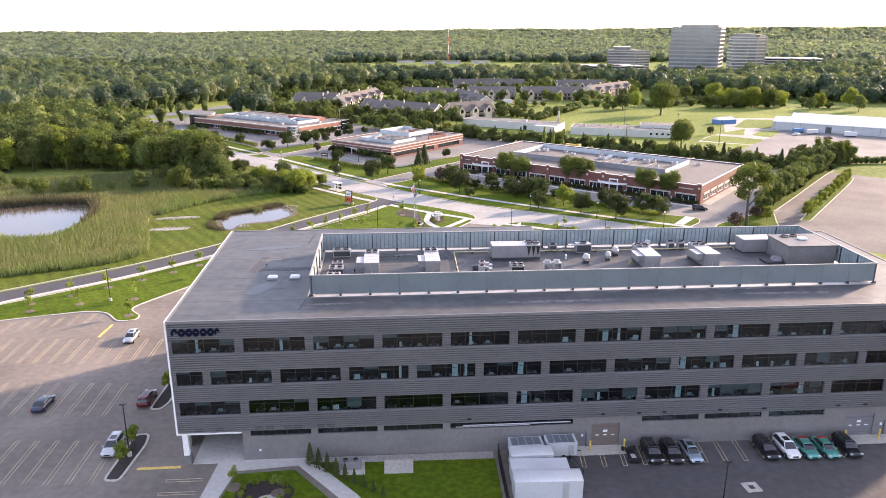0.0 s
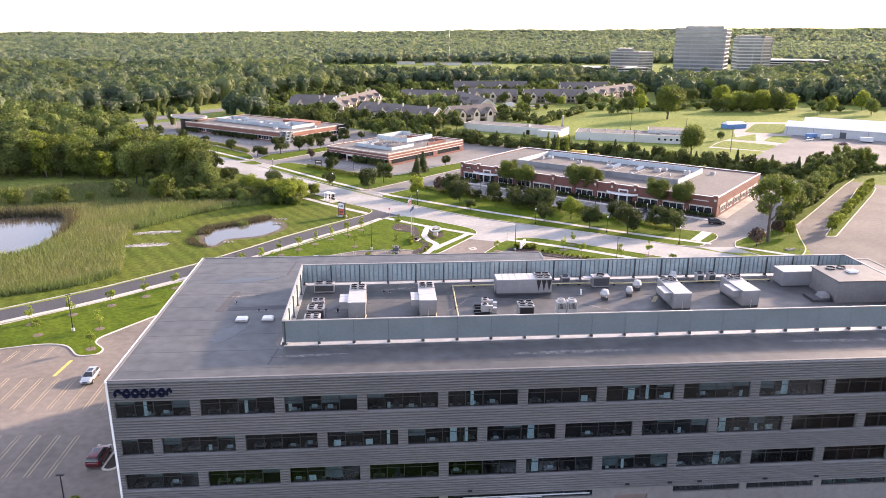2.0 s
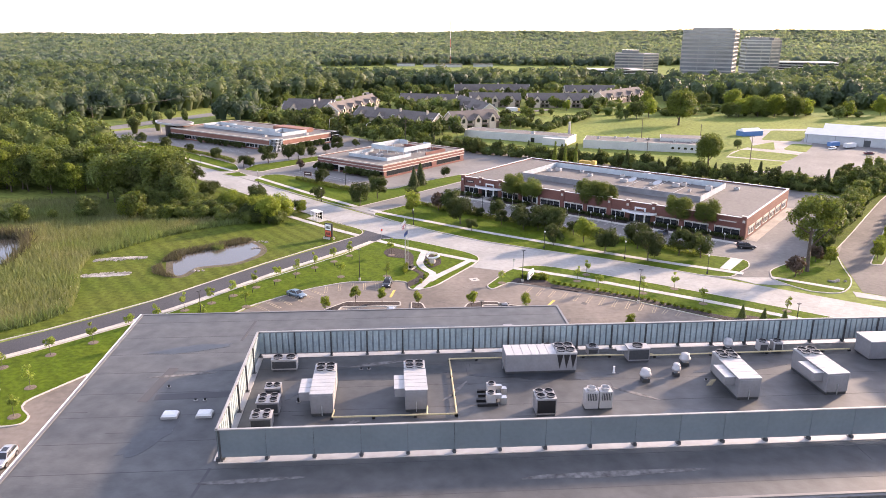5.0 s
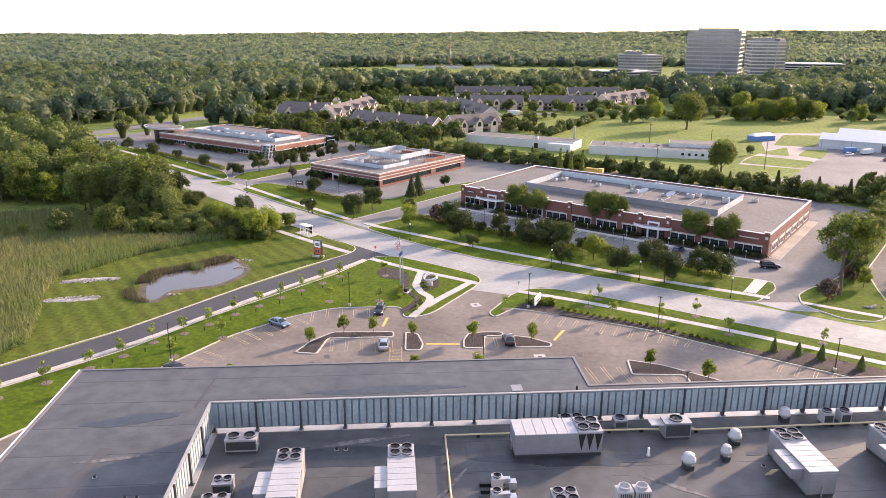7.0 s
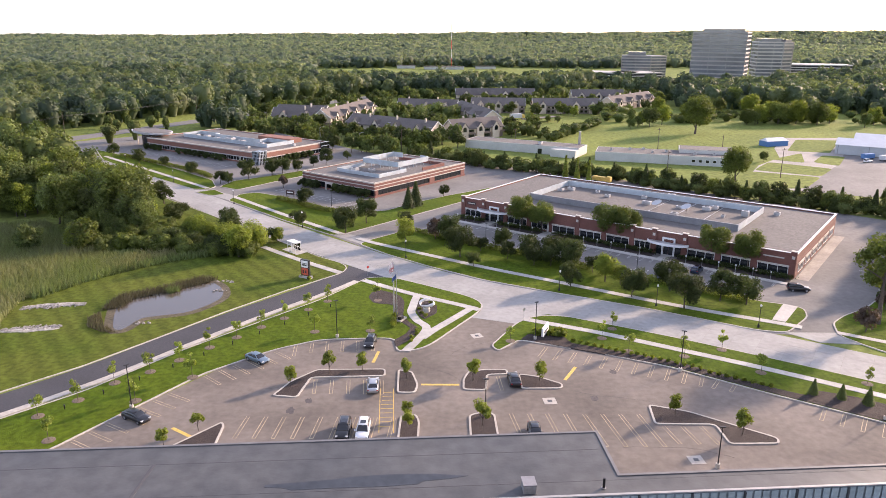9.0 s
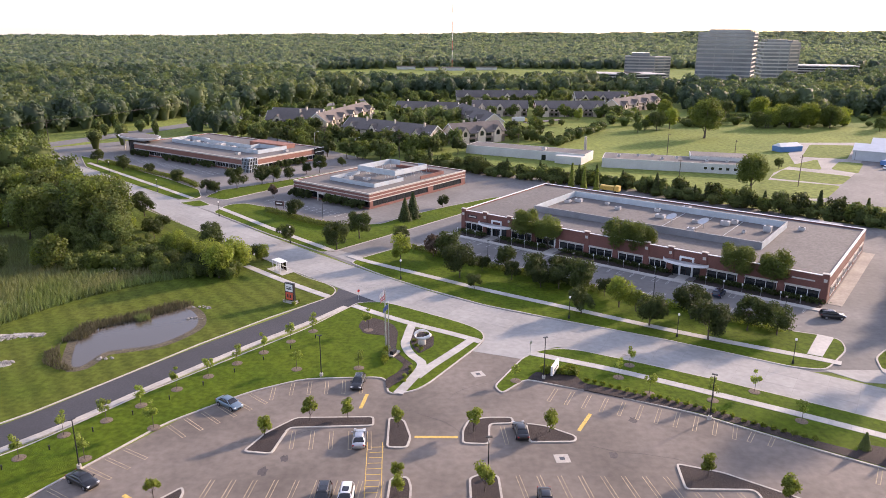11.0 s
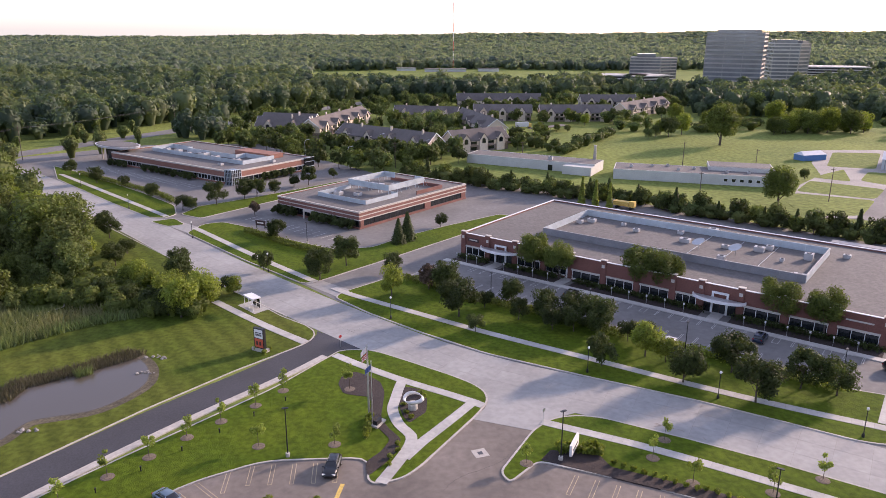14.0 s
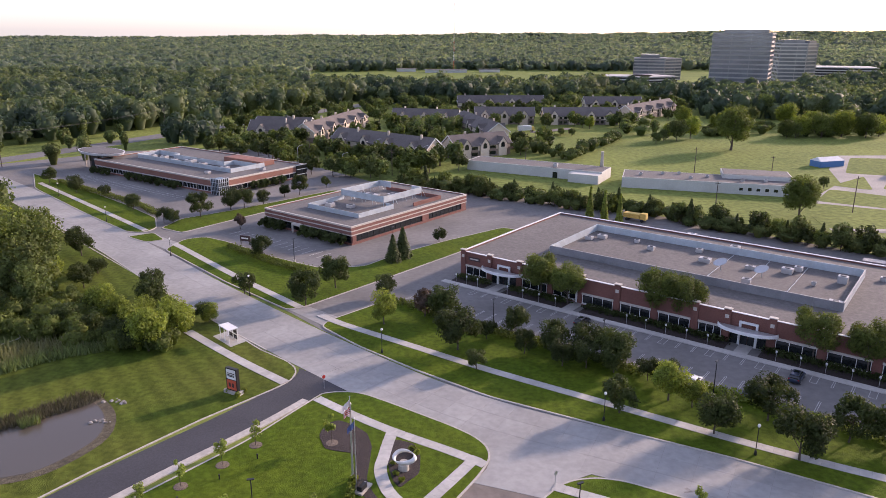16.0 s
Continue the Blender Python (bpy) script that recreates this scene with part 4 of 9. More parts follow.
for k in range(26):
    u, w = srng.uniform(1, 103), srng.uniform(1, 33)
    part("roof_mark", Geo().obox(u, w, TOP, TOP + 0.009, srng.uniform(0.6, 2.4), 0.07, srng.choice((0, 90, 90))), SEAM, roof)
for u, w, lx, ly, yaw in ((7.8, 22.5, 1.0, 7.5, -8), (12.5, 19.8, 8.5, 1.2, 2), (16.2, 5.0, 0.25, 4.0, -8), (14.5, 36.0, 0.3, 6.0, -6)):
    part("roof_patch", Geo().obox(u, w, TOP, TOP + 0.012, lx, ly, yaw), SEAM, roof, "dark membrane patch")

# dark blotches: mostly roof shade put into colour, with some damp
SHADE_DAMP = mat("shaded_damp_membrane", (0.034, 0.038, 0.043), 0.35, big=(0.2, 0.4), fine=(0.25, 1.5), sheen=0.5)
CHALK = mat("chalky_worn_membrane", (0.135, 0.13, 0.125), 0.85, big=(0.35, 0.5), fine=(0.4, 2.0))
wrng = random.Random(17)


def blotch(u, w, a, b, turn, n=18):
    """An uneven closed outline round a place of the roof's plan."""
    c, d = math.cos(radians(turn)), math.sin(radians(turn))
    out = []
    for i in range(n):
        k = wrng.uniform(0.7, 1.12)
        x, y = a * k * math.cos(2 * math.pi * i / n), b * k * math.sin(2 * math.pi * i / n)
        out.append((u + c * x - d * y, w + d * x + c * y))
    return out


for u, w, a, b, turn in ((29, 23.5, 9, 1.6, 3), (48, 22.0, 8, 1.1, -4), (40, 11.2, 7, 1.3, 5), (62, 12.5, 7, 1.5, -3), (70, 22.5, 6, 1.0, 6), (80, 11.5, 5, 1.2, 0), (22, 20.5, 2.2, 0.9, 70), (9, 31, 4.5, 1.0, 12), (33, 35.5, 8, 0.9, 2), (10, 12, 3.5, 1.4, 60)):
    part("damp_patch", Geo().prism(blotch(u, w, a, b, turn), TOP, TOP + 0.014), SHADE_DAMP, roof, "dark patch on the membrane, painted shade with some damp")
for u, w, a, b, turn in ((31, 26.0, 5, 0.35, 10), (46, 12.6, 2.4, 0.5, 60), (56, 17.5, 3, 0.3, -35), (38, 19.0, 2.6, 0.25, 55), (10, 24.5, 4, 0.3, 8), (70, 11.0, 3, 0.3, 20), (27, 13.0, 2.2, 0.4, 30), (20, 5.0, 5, 0.3, 3), (50, 4.0, 9, 0.4, 1), (83, 5.0, 8, 0.35, -1), (84, 33, 9, 0.4, 0)):
    part("chalk_mark", Geo().prism(blotch(u, w, a, b, turn, 14), TOP, TOP + 0.017), CHALK, roof, "pale chalky wear on the membrane")

# ---- the plant screen on the roof ----
A0, A1, B0, B1, SH = 17.0, 96.7, 8.0, 28.4, 2.95
plant = thing("roof_plant_screen", "blue-grey metal screen round the roof plant", "screen", spot(0, 0, TOP), YAW)
sides = [((A0, B0), (A1, B0)), ((A1, B0), (A1, B1)), ((A1, B1), (A0, B1)), ((A0, B1), (A0, B0))]
for (x0, y0), (x1, y1) in sides:
    d = Vector((x1 - x0, y1 - y0))
    L = d.length
    d /= L
    nrm = Vector((-d.y, d.x))
    yaw = math.degrees(math.atan2(d.y, d.x))
    count = round(L / 3.95)
    for i in range(count):
        m = Vector((x0, y0)) + d * L * (i + 0.5) / count
        part("screen_panel", Geo().obox(m.x, m.y, 0.35, SH, L / count - 0.03, 0.06, yaw), SCREEN, plant)
        g = Geo()
        q = m + nrm * 0.09
        for k in range(6):
            c = q + d * (L / count) * ((k + 0.5) / 6 - 0.5)
            g.obox(c.x, c.y, 0.45, SH - 0.1, L / count / 6 - 0.16, 0.04, yaw)
        part("inner_rib", g, SCREEN_IN, plant)
    for i in range(count + 1):
        m = Vector((x0, y0)) + d * L * i / count + nrm * 0.16
        part("post", Geo().obox(m.x, m.y, 0, SH - 0.05, 0.14, 0.18, yaw).obox(m.x, m.y, 0, 0.1, 0.4, 0.4, yaw), STEEL, plant)
        o = Vector((x0, y0)) + d * L * i / count - nrm * 0.12
        part("foot", Geo().obox(o.x, o.y, 0, 0.34, 0.25, 0.2, yaw), STEEL, plant)
    m = (Vector((x0, y0)) + Vector((x1, y1))) / 2
    part("top_rail", Geo().obox(m.x, m.y, SH, SH + 0.09, L + 0.2, 0.22, yaw), COPING, plant, "pale top rail")
    o = m - nrm * 0.5
    # the pale colour also paints in sunlight falling through the gap below the panels
    part("kerb_flashing", Geo().obox(o.x + nrm.x * 0.5, o.y + nrm.y * 0.5, 0, 0.06, L, 0.9, yaw), COPING, plant, "pale foot flashing, also standing for sunlight under the screen")


# ---- trees ----
def leaf_crown(name, material, h, r, base, leaves, size, seed, lobes=14, clump=1.0):
    """A crown of leaf clumps on overlapping lobes, with an uneven outline."""
    rng = np.random.default_rng(seed)
    mid, half = (h + base) / 2, (h - base) / 2
    a = rng.uniform(0, 2 * np.pi, lobes)
    z = rng.uniform(-0.75, 0.8, lobes)
    rad = np.sqrt(np.maximum(0.05, 1 - z * z)) * rng.uniform(0.35, 0.72, lobes)
    cen = np.stack([np.cos(a) * rad * r, np.sin(a) * rad * r, mid + z * half * 0.72], 1)
    size_l = rng.uniform(0.32, 0.55, lobes) * min(r, half) * clump
    which = rng.integers(0, lobes, leaves)
    d = rng.normal(size=(leaves, 3))
    d /= np.linalg.norm(d, axis=1)[:, None]
    pos = cen[which] + d * (size_l[which] * rng.uniform(0.55, 1.08, leaves))[:, None]
    nrm = d + rng.normal(size=(leaves, 3)) * 0.55 + np.array([0, 0, 0.3])
    return leaf_mesh(name, material, pos, nrm, size * rng.uniform(0.65, 1.45, leaves), rng, 1.0, 3)


def leaf_mesh(name, material, pos, nrm, size, rng, stretch=1.0, corners=4):
    n = len(pos)
    nrm = nrm / np.linalg.norm(nrm, axis=1)[:, None]
    t = np.cross(nrm, rng.normal(size=(n, 3)))
    t /= np.maximum(np.linalg.norm(t, axis=1), 1e-6)[:, None]
    b = np.cross(nrm, t) * stretch
    s = size[:, None] / 2
    if corners == 3:
        s = s * 1.25
        return quads(name, material, np.stack([pos - t * s - b * s * 0.5, pos + t * s - b * s * 0.6, pos + b * s], 1).reshape(-1, 3), 3)
    v = np.stack([pos - t * s - b * s * 0.6, pos + t * s * 0.9 - b * s, pos + t * s + b * s * 0.7, pos - t * s * 0.7 + b * s], 1).reshape(-1, 3)
    return quads(name, material, v)


def quads(name, material, v, k=4):
    me = bpy.data.meshes.new(name)
    n = len(v) // k
    me.vertices.add(k * n)
    me.vertices.foreach_set("co", np.asarray(v, np.float32).ravel())
    me.loops.add(k * n)
    me.loops.foreach_set("vertex_index", np.arange(k * n, dtype=np.int32))
    me.polygons.add(n)
    me.polygons.foreach_set("loop_start", np.arange(0, k * n, k, dtype=np.int32))
    me.materials.append(material)
    me.update(calc_edges=True)
    return me


def trunk_geo(h, base, r, seed, limbs=6, spread=0.5):
    rng = random.Random(seed)
    g = Geo()
    top = base + (h - base) * 0.45
    lean = (rng.uniform(-0.03, 0.03) * h, rng.uniform(-0.03, 0.03) * h)
    g.tube((0, 0, -0.1), (lean[0] * 0.5, lean[1] * 0.5, base), r * 1.25, 8, r * 0.9)
    g.tube((lean[0] * 0.5, lean[1] * 0.5, base), (lean[0], lean[1], top), r * 0.9, 7, r * 0.4)
    for k in range(limbs):
        a = 2 * math.pi * k / limbs + rng.uniform(-0.4, 0.4)
        z = base + (top - base) * rng.uniform(-0.05, 0.8)
        reach = (h - base) * spread * rng.uniform(0.5, 0.9)
        g.tube((lean[0] * 0.6, lean[1] * 0.6, z), (math.cos(a) * reach, math.sin(a) * reach, z + (h - z) * rng.uniform(0.3, 0.6)), r * 0.45, 5, r * 0.12)
    return g


def tree(name, label, category, leaf, h, r, base, leaves, size, seed, group, trunk=0.16, lobes=14, clump=1.0):
    t = thing(name, label, category, (0, 0, -500), 0, group)
    part("trunk", trunk_geo(h, base, trunk, seed, 6, r / max(h - base, 0.1)) if trunk > 0.05 else Geo().tube((0, 0, -0.1), (0, 0, h * 0.85), trunk, 7, 0.012), BARK, t)
    part("crown", leaf_crown("crown", leaf, h, r, base, leaves, size, seed, lobes, clump), leaf, t)
    return t


def conifer(name, label, leaf, h, r, leaves, seed, group):
    rng = np.random.default_rng(seed)
    t = thing(name, label, "conifer", (0, 0, -500), 0, group)
    part("trunk", Geo().tube((0, 0, -0.1), (0, 0, h * 0.9), h * 0.02, 7, 0.02), BARK, t)
    f = rng.uniform(0, 1, leaves) ** 0.75
    tier = np.floor(f * 11) / 11
    z = h * (0.06 + 0.94 * (1 - f))
    rad = r * (0.08 + 0.92 * f) * (0.72 + 0.4 * (f - tier) * 11) * rng.uniform(0.6, 1.05, leaves)
    a = rng.uniform(0, 2 * np.pi, leaves)
    pos = np.stack([np.cos(a) * rad, np.sin(a) * rad, z - rad * 0.12], 1)
    nrm = np.stack([np.cos(a), np.sin(a), np.full(leaves, 0.9)], 1) + rng.normal(size=(leaves, 3)) * 0.3
    part("crown", leaf_mesh("crown", leaf, pos, nrm, h * 0.055 * rng.uniform(0.6, 1.4, leaves), rng), leaf, t)
    return t


def plant_all(protos, spots, seed):
    """Stands copies of prototypes at (x, y, height): the first copies are the prototypes themselves."""
    rng = random.Random(seed)
    for k, (x, y, h) in enumerate(spots):
        p, full = protos[k % len(protos)]
        s = h / full
        m = pose(x, y, 0.1, 0, 0, rng.uniform(0, 360))
        if k < len(protos):
            p.matrix_basis = m @ Matrix.Diagonal((s, s, s, 1))
            p["full"] = full
        else:
            c = copy_thing(p, m)
            c.scale = (s, s, s)
    for p, full in protos[len(spots):]:
        p.matrix_basis = pose(spots[0][0], spots[0][1], 0.1)


street = [(tree("street_tree", "dark green round-headed street tree on the verge", "tree", LEAF_DARK, 7.0, 3.9, 0.9, 4800, 0.25, 11 + k, "street trees", 0.13, 26, 0.8), 7.0) for k in range(4)]
plant_all(street, [(1.6, 197.7, 8.2), (4.5, 183.8, 8.9), (15.7, 190.7, 6.1), (16.5, 182.4, 4.9), (21.8, 182.5, 6.8), (27.4, 181.0, 6.8), (31.7, 178.0, 7.3), (28.9, 161.3, 6.3), (41.2, 155.4, 7.1), (50.6, 159.2, 7.7), (50.5, 148.8, 8.4), (59.6, 153.4, 7.3), (64.4, 151.2, 7.0), (7.6, 176, 4.0), (-27.5, 205.9, 8.1), (-22.7, 216.7, 8.6), (-10.9, 210.8, 5.6), (-42.3, 212.7, 5.3), (-45.2, 239.5, 6.1), (-74.5, 280.9, 8.5), (-67.9, 291.1, 7.6), (-64.3, 293.9, 7.0), (-59.4, 299.5, 5.2), (-50.2, 314.7, 7.6), (-54.9, 311.4, 4.8), (-83.1, 273.6, 5.3), (-80.2, 273.7, 4.7), (-149, 332.5, 6.5), (-130.6, 315.9, 6.8), (-117.6, 309.9, 4.5), (-99.4, 290.4, 5.7), (-42.8, 328.1, 4.3), (0.2, 254.6, 4.4), (-63, 213.5, 5.8), (-81.4, 226.5, 3.4), (-91.8, 240.2, 8.2), (-79.4, 215.8, 6.4), (-46.2, 197.1, 4.1), (36, 172, 4.5), (10, 189, 4.2), (22.6, 177.4, 5.4), (26.6, 176.6, 5.6), (31, 175, 5.8), (38.4, 170.4, 5.0)], 3)
bright = [(tree("broad_tree", "light yellow-green broad tree on the lawn", "tree", LEAF_LIGHT, 8.0, 3.4, 1.4, 3400, 0.3, 31 + k, "light green trees", 0.15), 8.0) for k in range(2)]
plant_all(bright, [(37.5, 165.3, 7.4), (-10.0, 195.7, 7.2), (-51.5, 182.5, 9.2), (-56, 188, 7.5), (40.5, 163.0, 5.2)], 5)
office_trees = [(tree("facade_tree", "tall leafy tree before a brick office front", "tree", LEAF_MID, 11.0, 5.2, 2.4, 10500, 0.25, 41 + k, "trees before the brick office", 0.2, 30, 0.8), 11.0) for k in range(2)]
plant_all(office_trees, [(23.2, 212.0, 10.4), (28.3, 207.6, 9.6), (44.9, 199.2, 11.1), (49.0, 196.2, 11.3), (67.3, 180.2, 10.4), (74.2, 175.0, 10.4)], 6)
tall = [(tree("tall_tree", "tall old tree with an open spreading crown", "tree", LEAF_MID, 20.5, 7.2, 5.2, 5200, 0.42, 53, "", 0.42, 22, 0.6), 20.5)]
plant_all(tall, [(86.4, 141.0, 20.5), (156, 238, 13)], 7)
oak = [(tree("oak", "large round dark green tree standing alone", "tree", LEAF_MID, 20.0, 8.8, 2.4, 9000, 0.55, 55, "large single trees", 0.5, 36, 0.85), 20.0)]
plant_all(oak, [(143.2, 422.4, 23), (113, 284, 14.5)], 26)
sapling = [(tree("sapling", "slender young tree in a mulch ring", "tree", LEAF_SAPLING, 4.4, 1.0, 0.9, 420, 0.19, 61 + k, "young trees", 0.045, 8), 4.2) for k in range(3)]
ROW = [(-59.6, 103.1), (-56, 108), (-52.9, 113.8), (-48.7, 117.9), (-45.4, 122.4), (-41.8, 127.7), (-38.2, 132.3), (-34.8, 137.3), (-31.3, 141.8), (-27.4, 146.6), (-24.2, 151.5), (-64, 97.8), (-69, 92.5), (-74.5, 87.5), (-80, 82.5), (-86, 77.5), (-94, 72)]
OTHERS = [(-13.6, 152.2, 4.9), (-54.6, 96.6, 4.2), (-47.1, 107.9, 4.7), (-41, 116, 4.8), (-24.1, 135.2, 4.3), (-13.6, 135.8, 3.9), (30.1, 133, 4), (33.7, 127.3, 4.4), (43.1, 125.3, 4.4), (50.8, 128.2, 4.2), (54.1, 119.1, 4.2), (69.9, 115.2, 3.5), (33, 137.6, 4.0), (12.8, 131.5, 3.4), (-66, 80.5, 4.4), (-63.5, 71.5, 4.0), (-76, 77.5, 4.0), (-84, 73.5, 4), (-27.5, 15.8, 3.4), (-21.8, 14.6, 3.4)]
plant_all(sapling, [(x, y, 4.3) for x, y in ROW] + OTHERS, 8)
rings = Geo()
for x, y in ROW + [(x, y) for x, y, h in OTHERS]:
    rings.lathe([(0.95, 0.1), (0.9, 0.19), (0.5, 0.24), (0.05, 0.25)], 12, x, y)
solid("mulch_rings", rings, mat("dry_mulch", (0.15, 0.115, 0.085), 0.95, fine=(0.4, 5), bump=0.5), "pale mulch rings round young trees", "mulch")
lot_tree = [(tree("car_park_tree", "small green tree in a mulched island", "tree", LEAF_LIGHT, 3.8, 1.25, 0.7, 1100, 0.21, 71 + k, "car park trees", 0.06, 9), 3.8) for k in range(2)]
plant_all(lot_tree, [(-24.5, 114.2, 3.3), (-18.8, 118.4, 3.9), (-13.3, 119.2, 3.5), (-34.7, 99.6, 3.1), (-38.1, 95.4, 3), (-5.7, 116.5, 3.5), (-4.9, 103.6, 2.9), (5.3, 115.5, 4.2), (16.2, 115.6, 3.8), (6.1, 101.3, 4.4), (35.3, 105.0, 3.6), (43.1, 99.2, 4.2), (-4.7, 100.6, 3.0), (-44.4, 40.5, 3.4), (-44.2, 42.5, 3.2), (-43.6, 24.6, 3.6), (-43.4, 21.0, 3.4)], 9)
firs = [(conifer("young_conifer", "dark young conifer in a mulch bed", LEAF_DARK, 7.5, 2.5, 1500, 81, "conifers"), 7.5)]
FIR = [(-11.2, 237, 7), (-8.9, 240.2, 8.1)]
squat = [(conifer("squat_spruce", "squat dark young spruce in a mulch bed", LEAF_WOOD, 2.8, 0.95, 1500, 83, "squat spruces"), 2.8)]
plant_all(squat, [(59.3, 111.7, 2.7), (63, 110.2, 2.6), (66.2, 108.4, 3.0), (71, 104.5, 2.7)], 36)
plant_all(firs, FIR, 10)
red = [(tree("red_shrub_tree", "dull red leaved small tree", "tree", LEAF_RED, 5.0, 2.2, 1.0, 900, 0.4, 91, "red leaved trees", 0.1), 5.0)]
plant_all(red, [(81.6, 136.8, 5.2), (92.2, 148.6, 4.2), (-58.3, 267.5, 4.6), (-2, 200, 6.0), (-30, 303, 4.5)], 11)


# ---- woods ----
def woods(name, spots, radius, height, leaves, size, seed, material, label, core=0.86, jitter=0.22, uneven=1.0, seg=7, bumps=7):
    """Many trees in one mesh: each crown is a lobed dome with leaf clumps standing off it. A spot may carry its ground's height."""
    rng = np.random.default_rng(seed)
    spots = np.asarray([(p[0], p[1], p[2] if len(p) > 2 else 0.0) for p in spots], float)
    n = len(spots)
    r = radius * rng.uniform(0.6, 1.45, n)
    h = height * (1 + uneven * rng.uniform(-0.34, 0.3, n)) * (r / radius) ** 0.35
    half = h * 0.44
    lobe = rng.normal(size=(n, bumps, 3)) + np.array([0, 0, 0.45])
    lobe /= np.linalg.norm(lobe, axis=2)[:, :, None]
    swell = rng.uniform(0.2, 0.42, (n, bumps))

    def shape(d):
        near = np.einsum("nli,nki->nlk", d, lobe)
        bump = swell[:, None, :] * np.exp((near - 1) * 7)
        return 0.72 + bump.max(2), np.take_along_axis(lobe, near.argmax(2)[:, :, None], 1)

    def place(at):
        return np.stack([spots[:, 0, None] + at[:, :, 0] * r[:, None], spots[:, 1, None] + at[:, :, 1] * r[:, None], spots[:, 2, None] + np.maximum(0.2, (h * 0.56)[:, None] + at[:, :, 2] * half[:, None])], 2)

    d = rng.normal(size=(n, leaves, 3))
    d /= np.linalg.norm(d, axis=2)[:, :, None]
    d[:, :, 2] = np.where(d[:, :, 2] < -0.7, -d[:, :, 2], d[:, :, 2])
    f, home = shape(d)
    at = d * (f * rng.uniform(0.88, 1.1, f.shape))[:, :, None]
    nrm = at - home * 0.5 + rng.normal(size=d.shape) * jitter
    pos = place(at).reshape(-1, 3)
    ob = new(name, leaf_mesh(name, material, pos, nrm.reshape(-1, 3), size * rng.uniform(0.6, 1.5, len(pos)), rng, 1.0, 3))
    tagged(ob, label, "woods", kind="stuff")
    # the inner crown, down to the ground: uneven facets between the clumps
    turn = rng.uniform(0, 2 * np.pi, (n, 1))
    heights = (-0.95, -0.6, -0.2, 0.2, 0.55, 0.84) if seg > 5 else (-0.95, -0.3, 0.3, 0.78)
    rings = []
    for i, z in enumerate(heights):
        a = (np.arange(seg) + 0.5 * (i % 2)) * 2 * np.pi / seg + turn
        q = math.sqrt(1 - z * z) if i else 0.42
        rings.append(np.stack([np.cos(a) * q, np.sin(a) * q, np.full(a.shape, z)], 2))
    rings.append(np.tile(np.array([0, 0, 1.0]), (n, 1, 1)))
    dirs = np.concatenate(rings, 1)
    f, home = shape(dirs)
    f *= rng.uniform(0.82, 1.1, f.shape)
    f[:, :seg] = 0.8
    at = dirs * (f * core)[:, :, None]
    at[:, :seg, 2] = -1.27
    allv = place(at)
    k = dirs.shape[1]
    top = len(heights) - 1
    quad = []
    for i in range(top):
        for j in range(seg):
            o, e = (j, (j + 1) % seg), i % 2
            lo, hi = (i * seg + o[0], i * seg + o[1]), ((i + 1) * seg + o[0], (i + 1) * seg + o[1])
            quad += [(lo[0], lo[1], hi[1]), (lo[0], hi[1], hi[0])] if e else [(lo[0], lo[1], hi[0]), (lo[1], hi[1], hi[0])]
    cap = [(top * seg + j, top * seg + (j + 1) % seg, k - 1) for j in range(seg)]
    loops = np.array([i for g in quad + cap for i in g])
    f = (loops[None] + (np.arange(n) * k)[:, None]).reshape(-1)
    tot = np.full(n * len(quad + cap), 3)
    me = bpy.data.meshes.new(name + "_mass")
    me.vertices.add(n * k)
    me.vertices.foreach_set("co", allv.astype(np.float32).ravel())
    me.loops.add(len(f))
    me.loops.foreach_set("vertex_index", f.astype(np.int32))
    me.polygons.add(len(tot))
    me.polygons.foreach_set("loop_start", (np.cumsum(tot) - tot).astype(np.int32))
    me.materials.append(material)
    me.update(calc_edges=True)
    mass = new("undergrowth", me)
    mass.parent = ob
    return ob


def mixed_woods(name, spots, radius, height, leaves, size, seed, materials, label, **more):
    """Woods of several kinds of trees, which stand in loose groups of a kind."""
    rng = random.Random(seed)
    groups = [[] for m in materials]
    for q in spots:
        x, y = q[0] / 60 + seed, q[1] / 60
        v = 0.5 + 0.28 * math.sin(x * 1.7 + 2 * math.sin(y)) + 0.24 * math.sin(y * 2.3 + x) + rng.gauss(0, 0.26)
        groups[min(len(materials) - 1, max(0, int(v * len(materials))))].append(q)
    for k, (g, m) in enumerate(zip(groups, materials)):
        if g:
            woods(name, g, radius, height, leaves, size, seed * 10 + k, m, label, **more)


def scatter(poly, gap, seed, avoid=()):
    """Loosely spaced points in a polygon."""
    rng = random.Random(seed)
    xs, ys = [p[0] for p in poly], [p[1] for p in poly]
    out, y = [], min(ys)
    while y < max(ys):
        x = min(xs)
        while x < max(xs):
            p = (x + rng.uniform(-0.45, 0.45) * gap, y + rng.uniform(-0.45, 0.45) * gap)
            if inside(*p, poly) and not any(inside(*p, q) for q in avoid):
                out.append(p)
            x += gap
        y += gap
    return out


CLEARING = [(-90, 197), (-84, 211), (-78, 214), (-72, 213), (-73, 208), (-80, 206), (-83, 200)]
NEAR_WOOD = [(-74, 203), (-87, 220), (-99, 234), (-116, 253), (-134, 273), (-153, 292), (-184, 322), (-210, 340), (-270, 300), (-330, 250), (-330, 215), (-175, 214), (-150, 224), (-118, 218), (-104, 202), (-92, 190), (-80, 192)]
wood_spots = scatter(NEAR_WOOD, 6.6, 1, (CLEARING,))
front_rank = sorted(wood_spots, key=lambda p: p[0] * -0.55 + p[1])[:90]
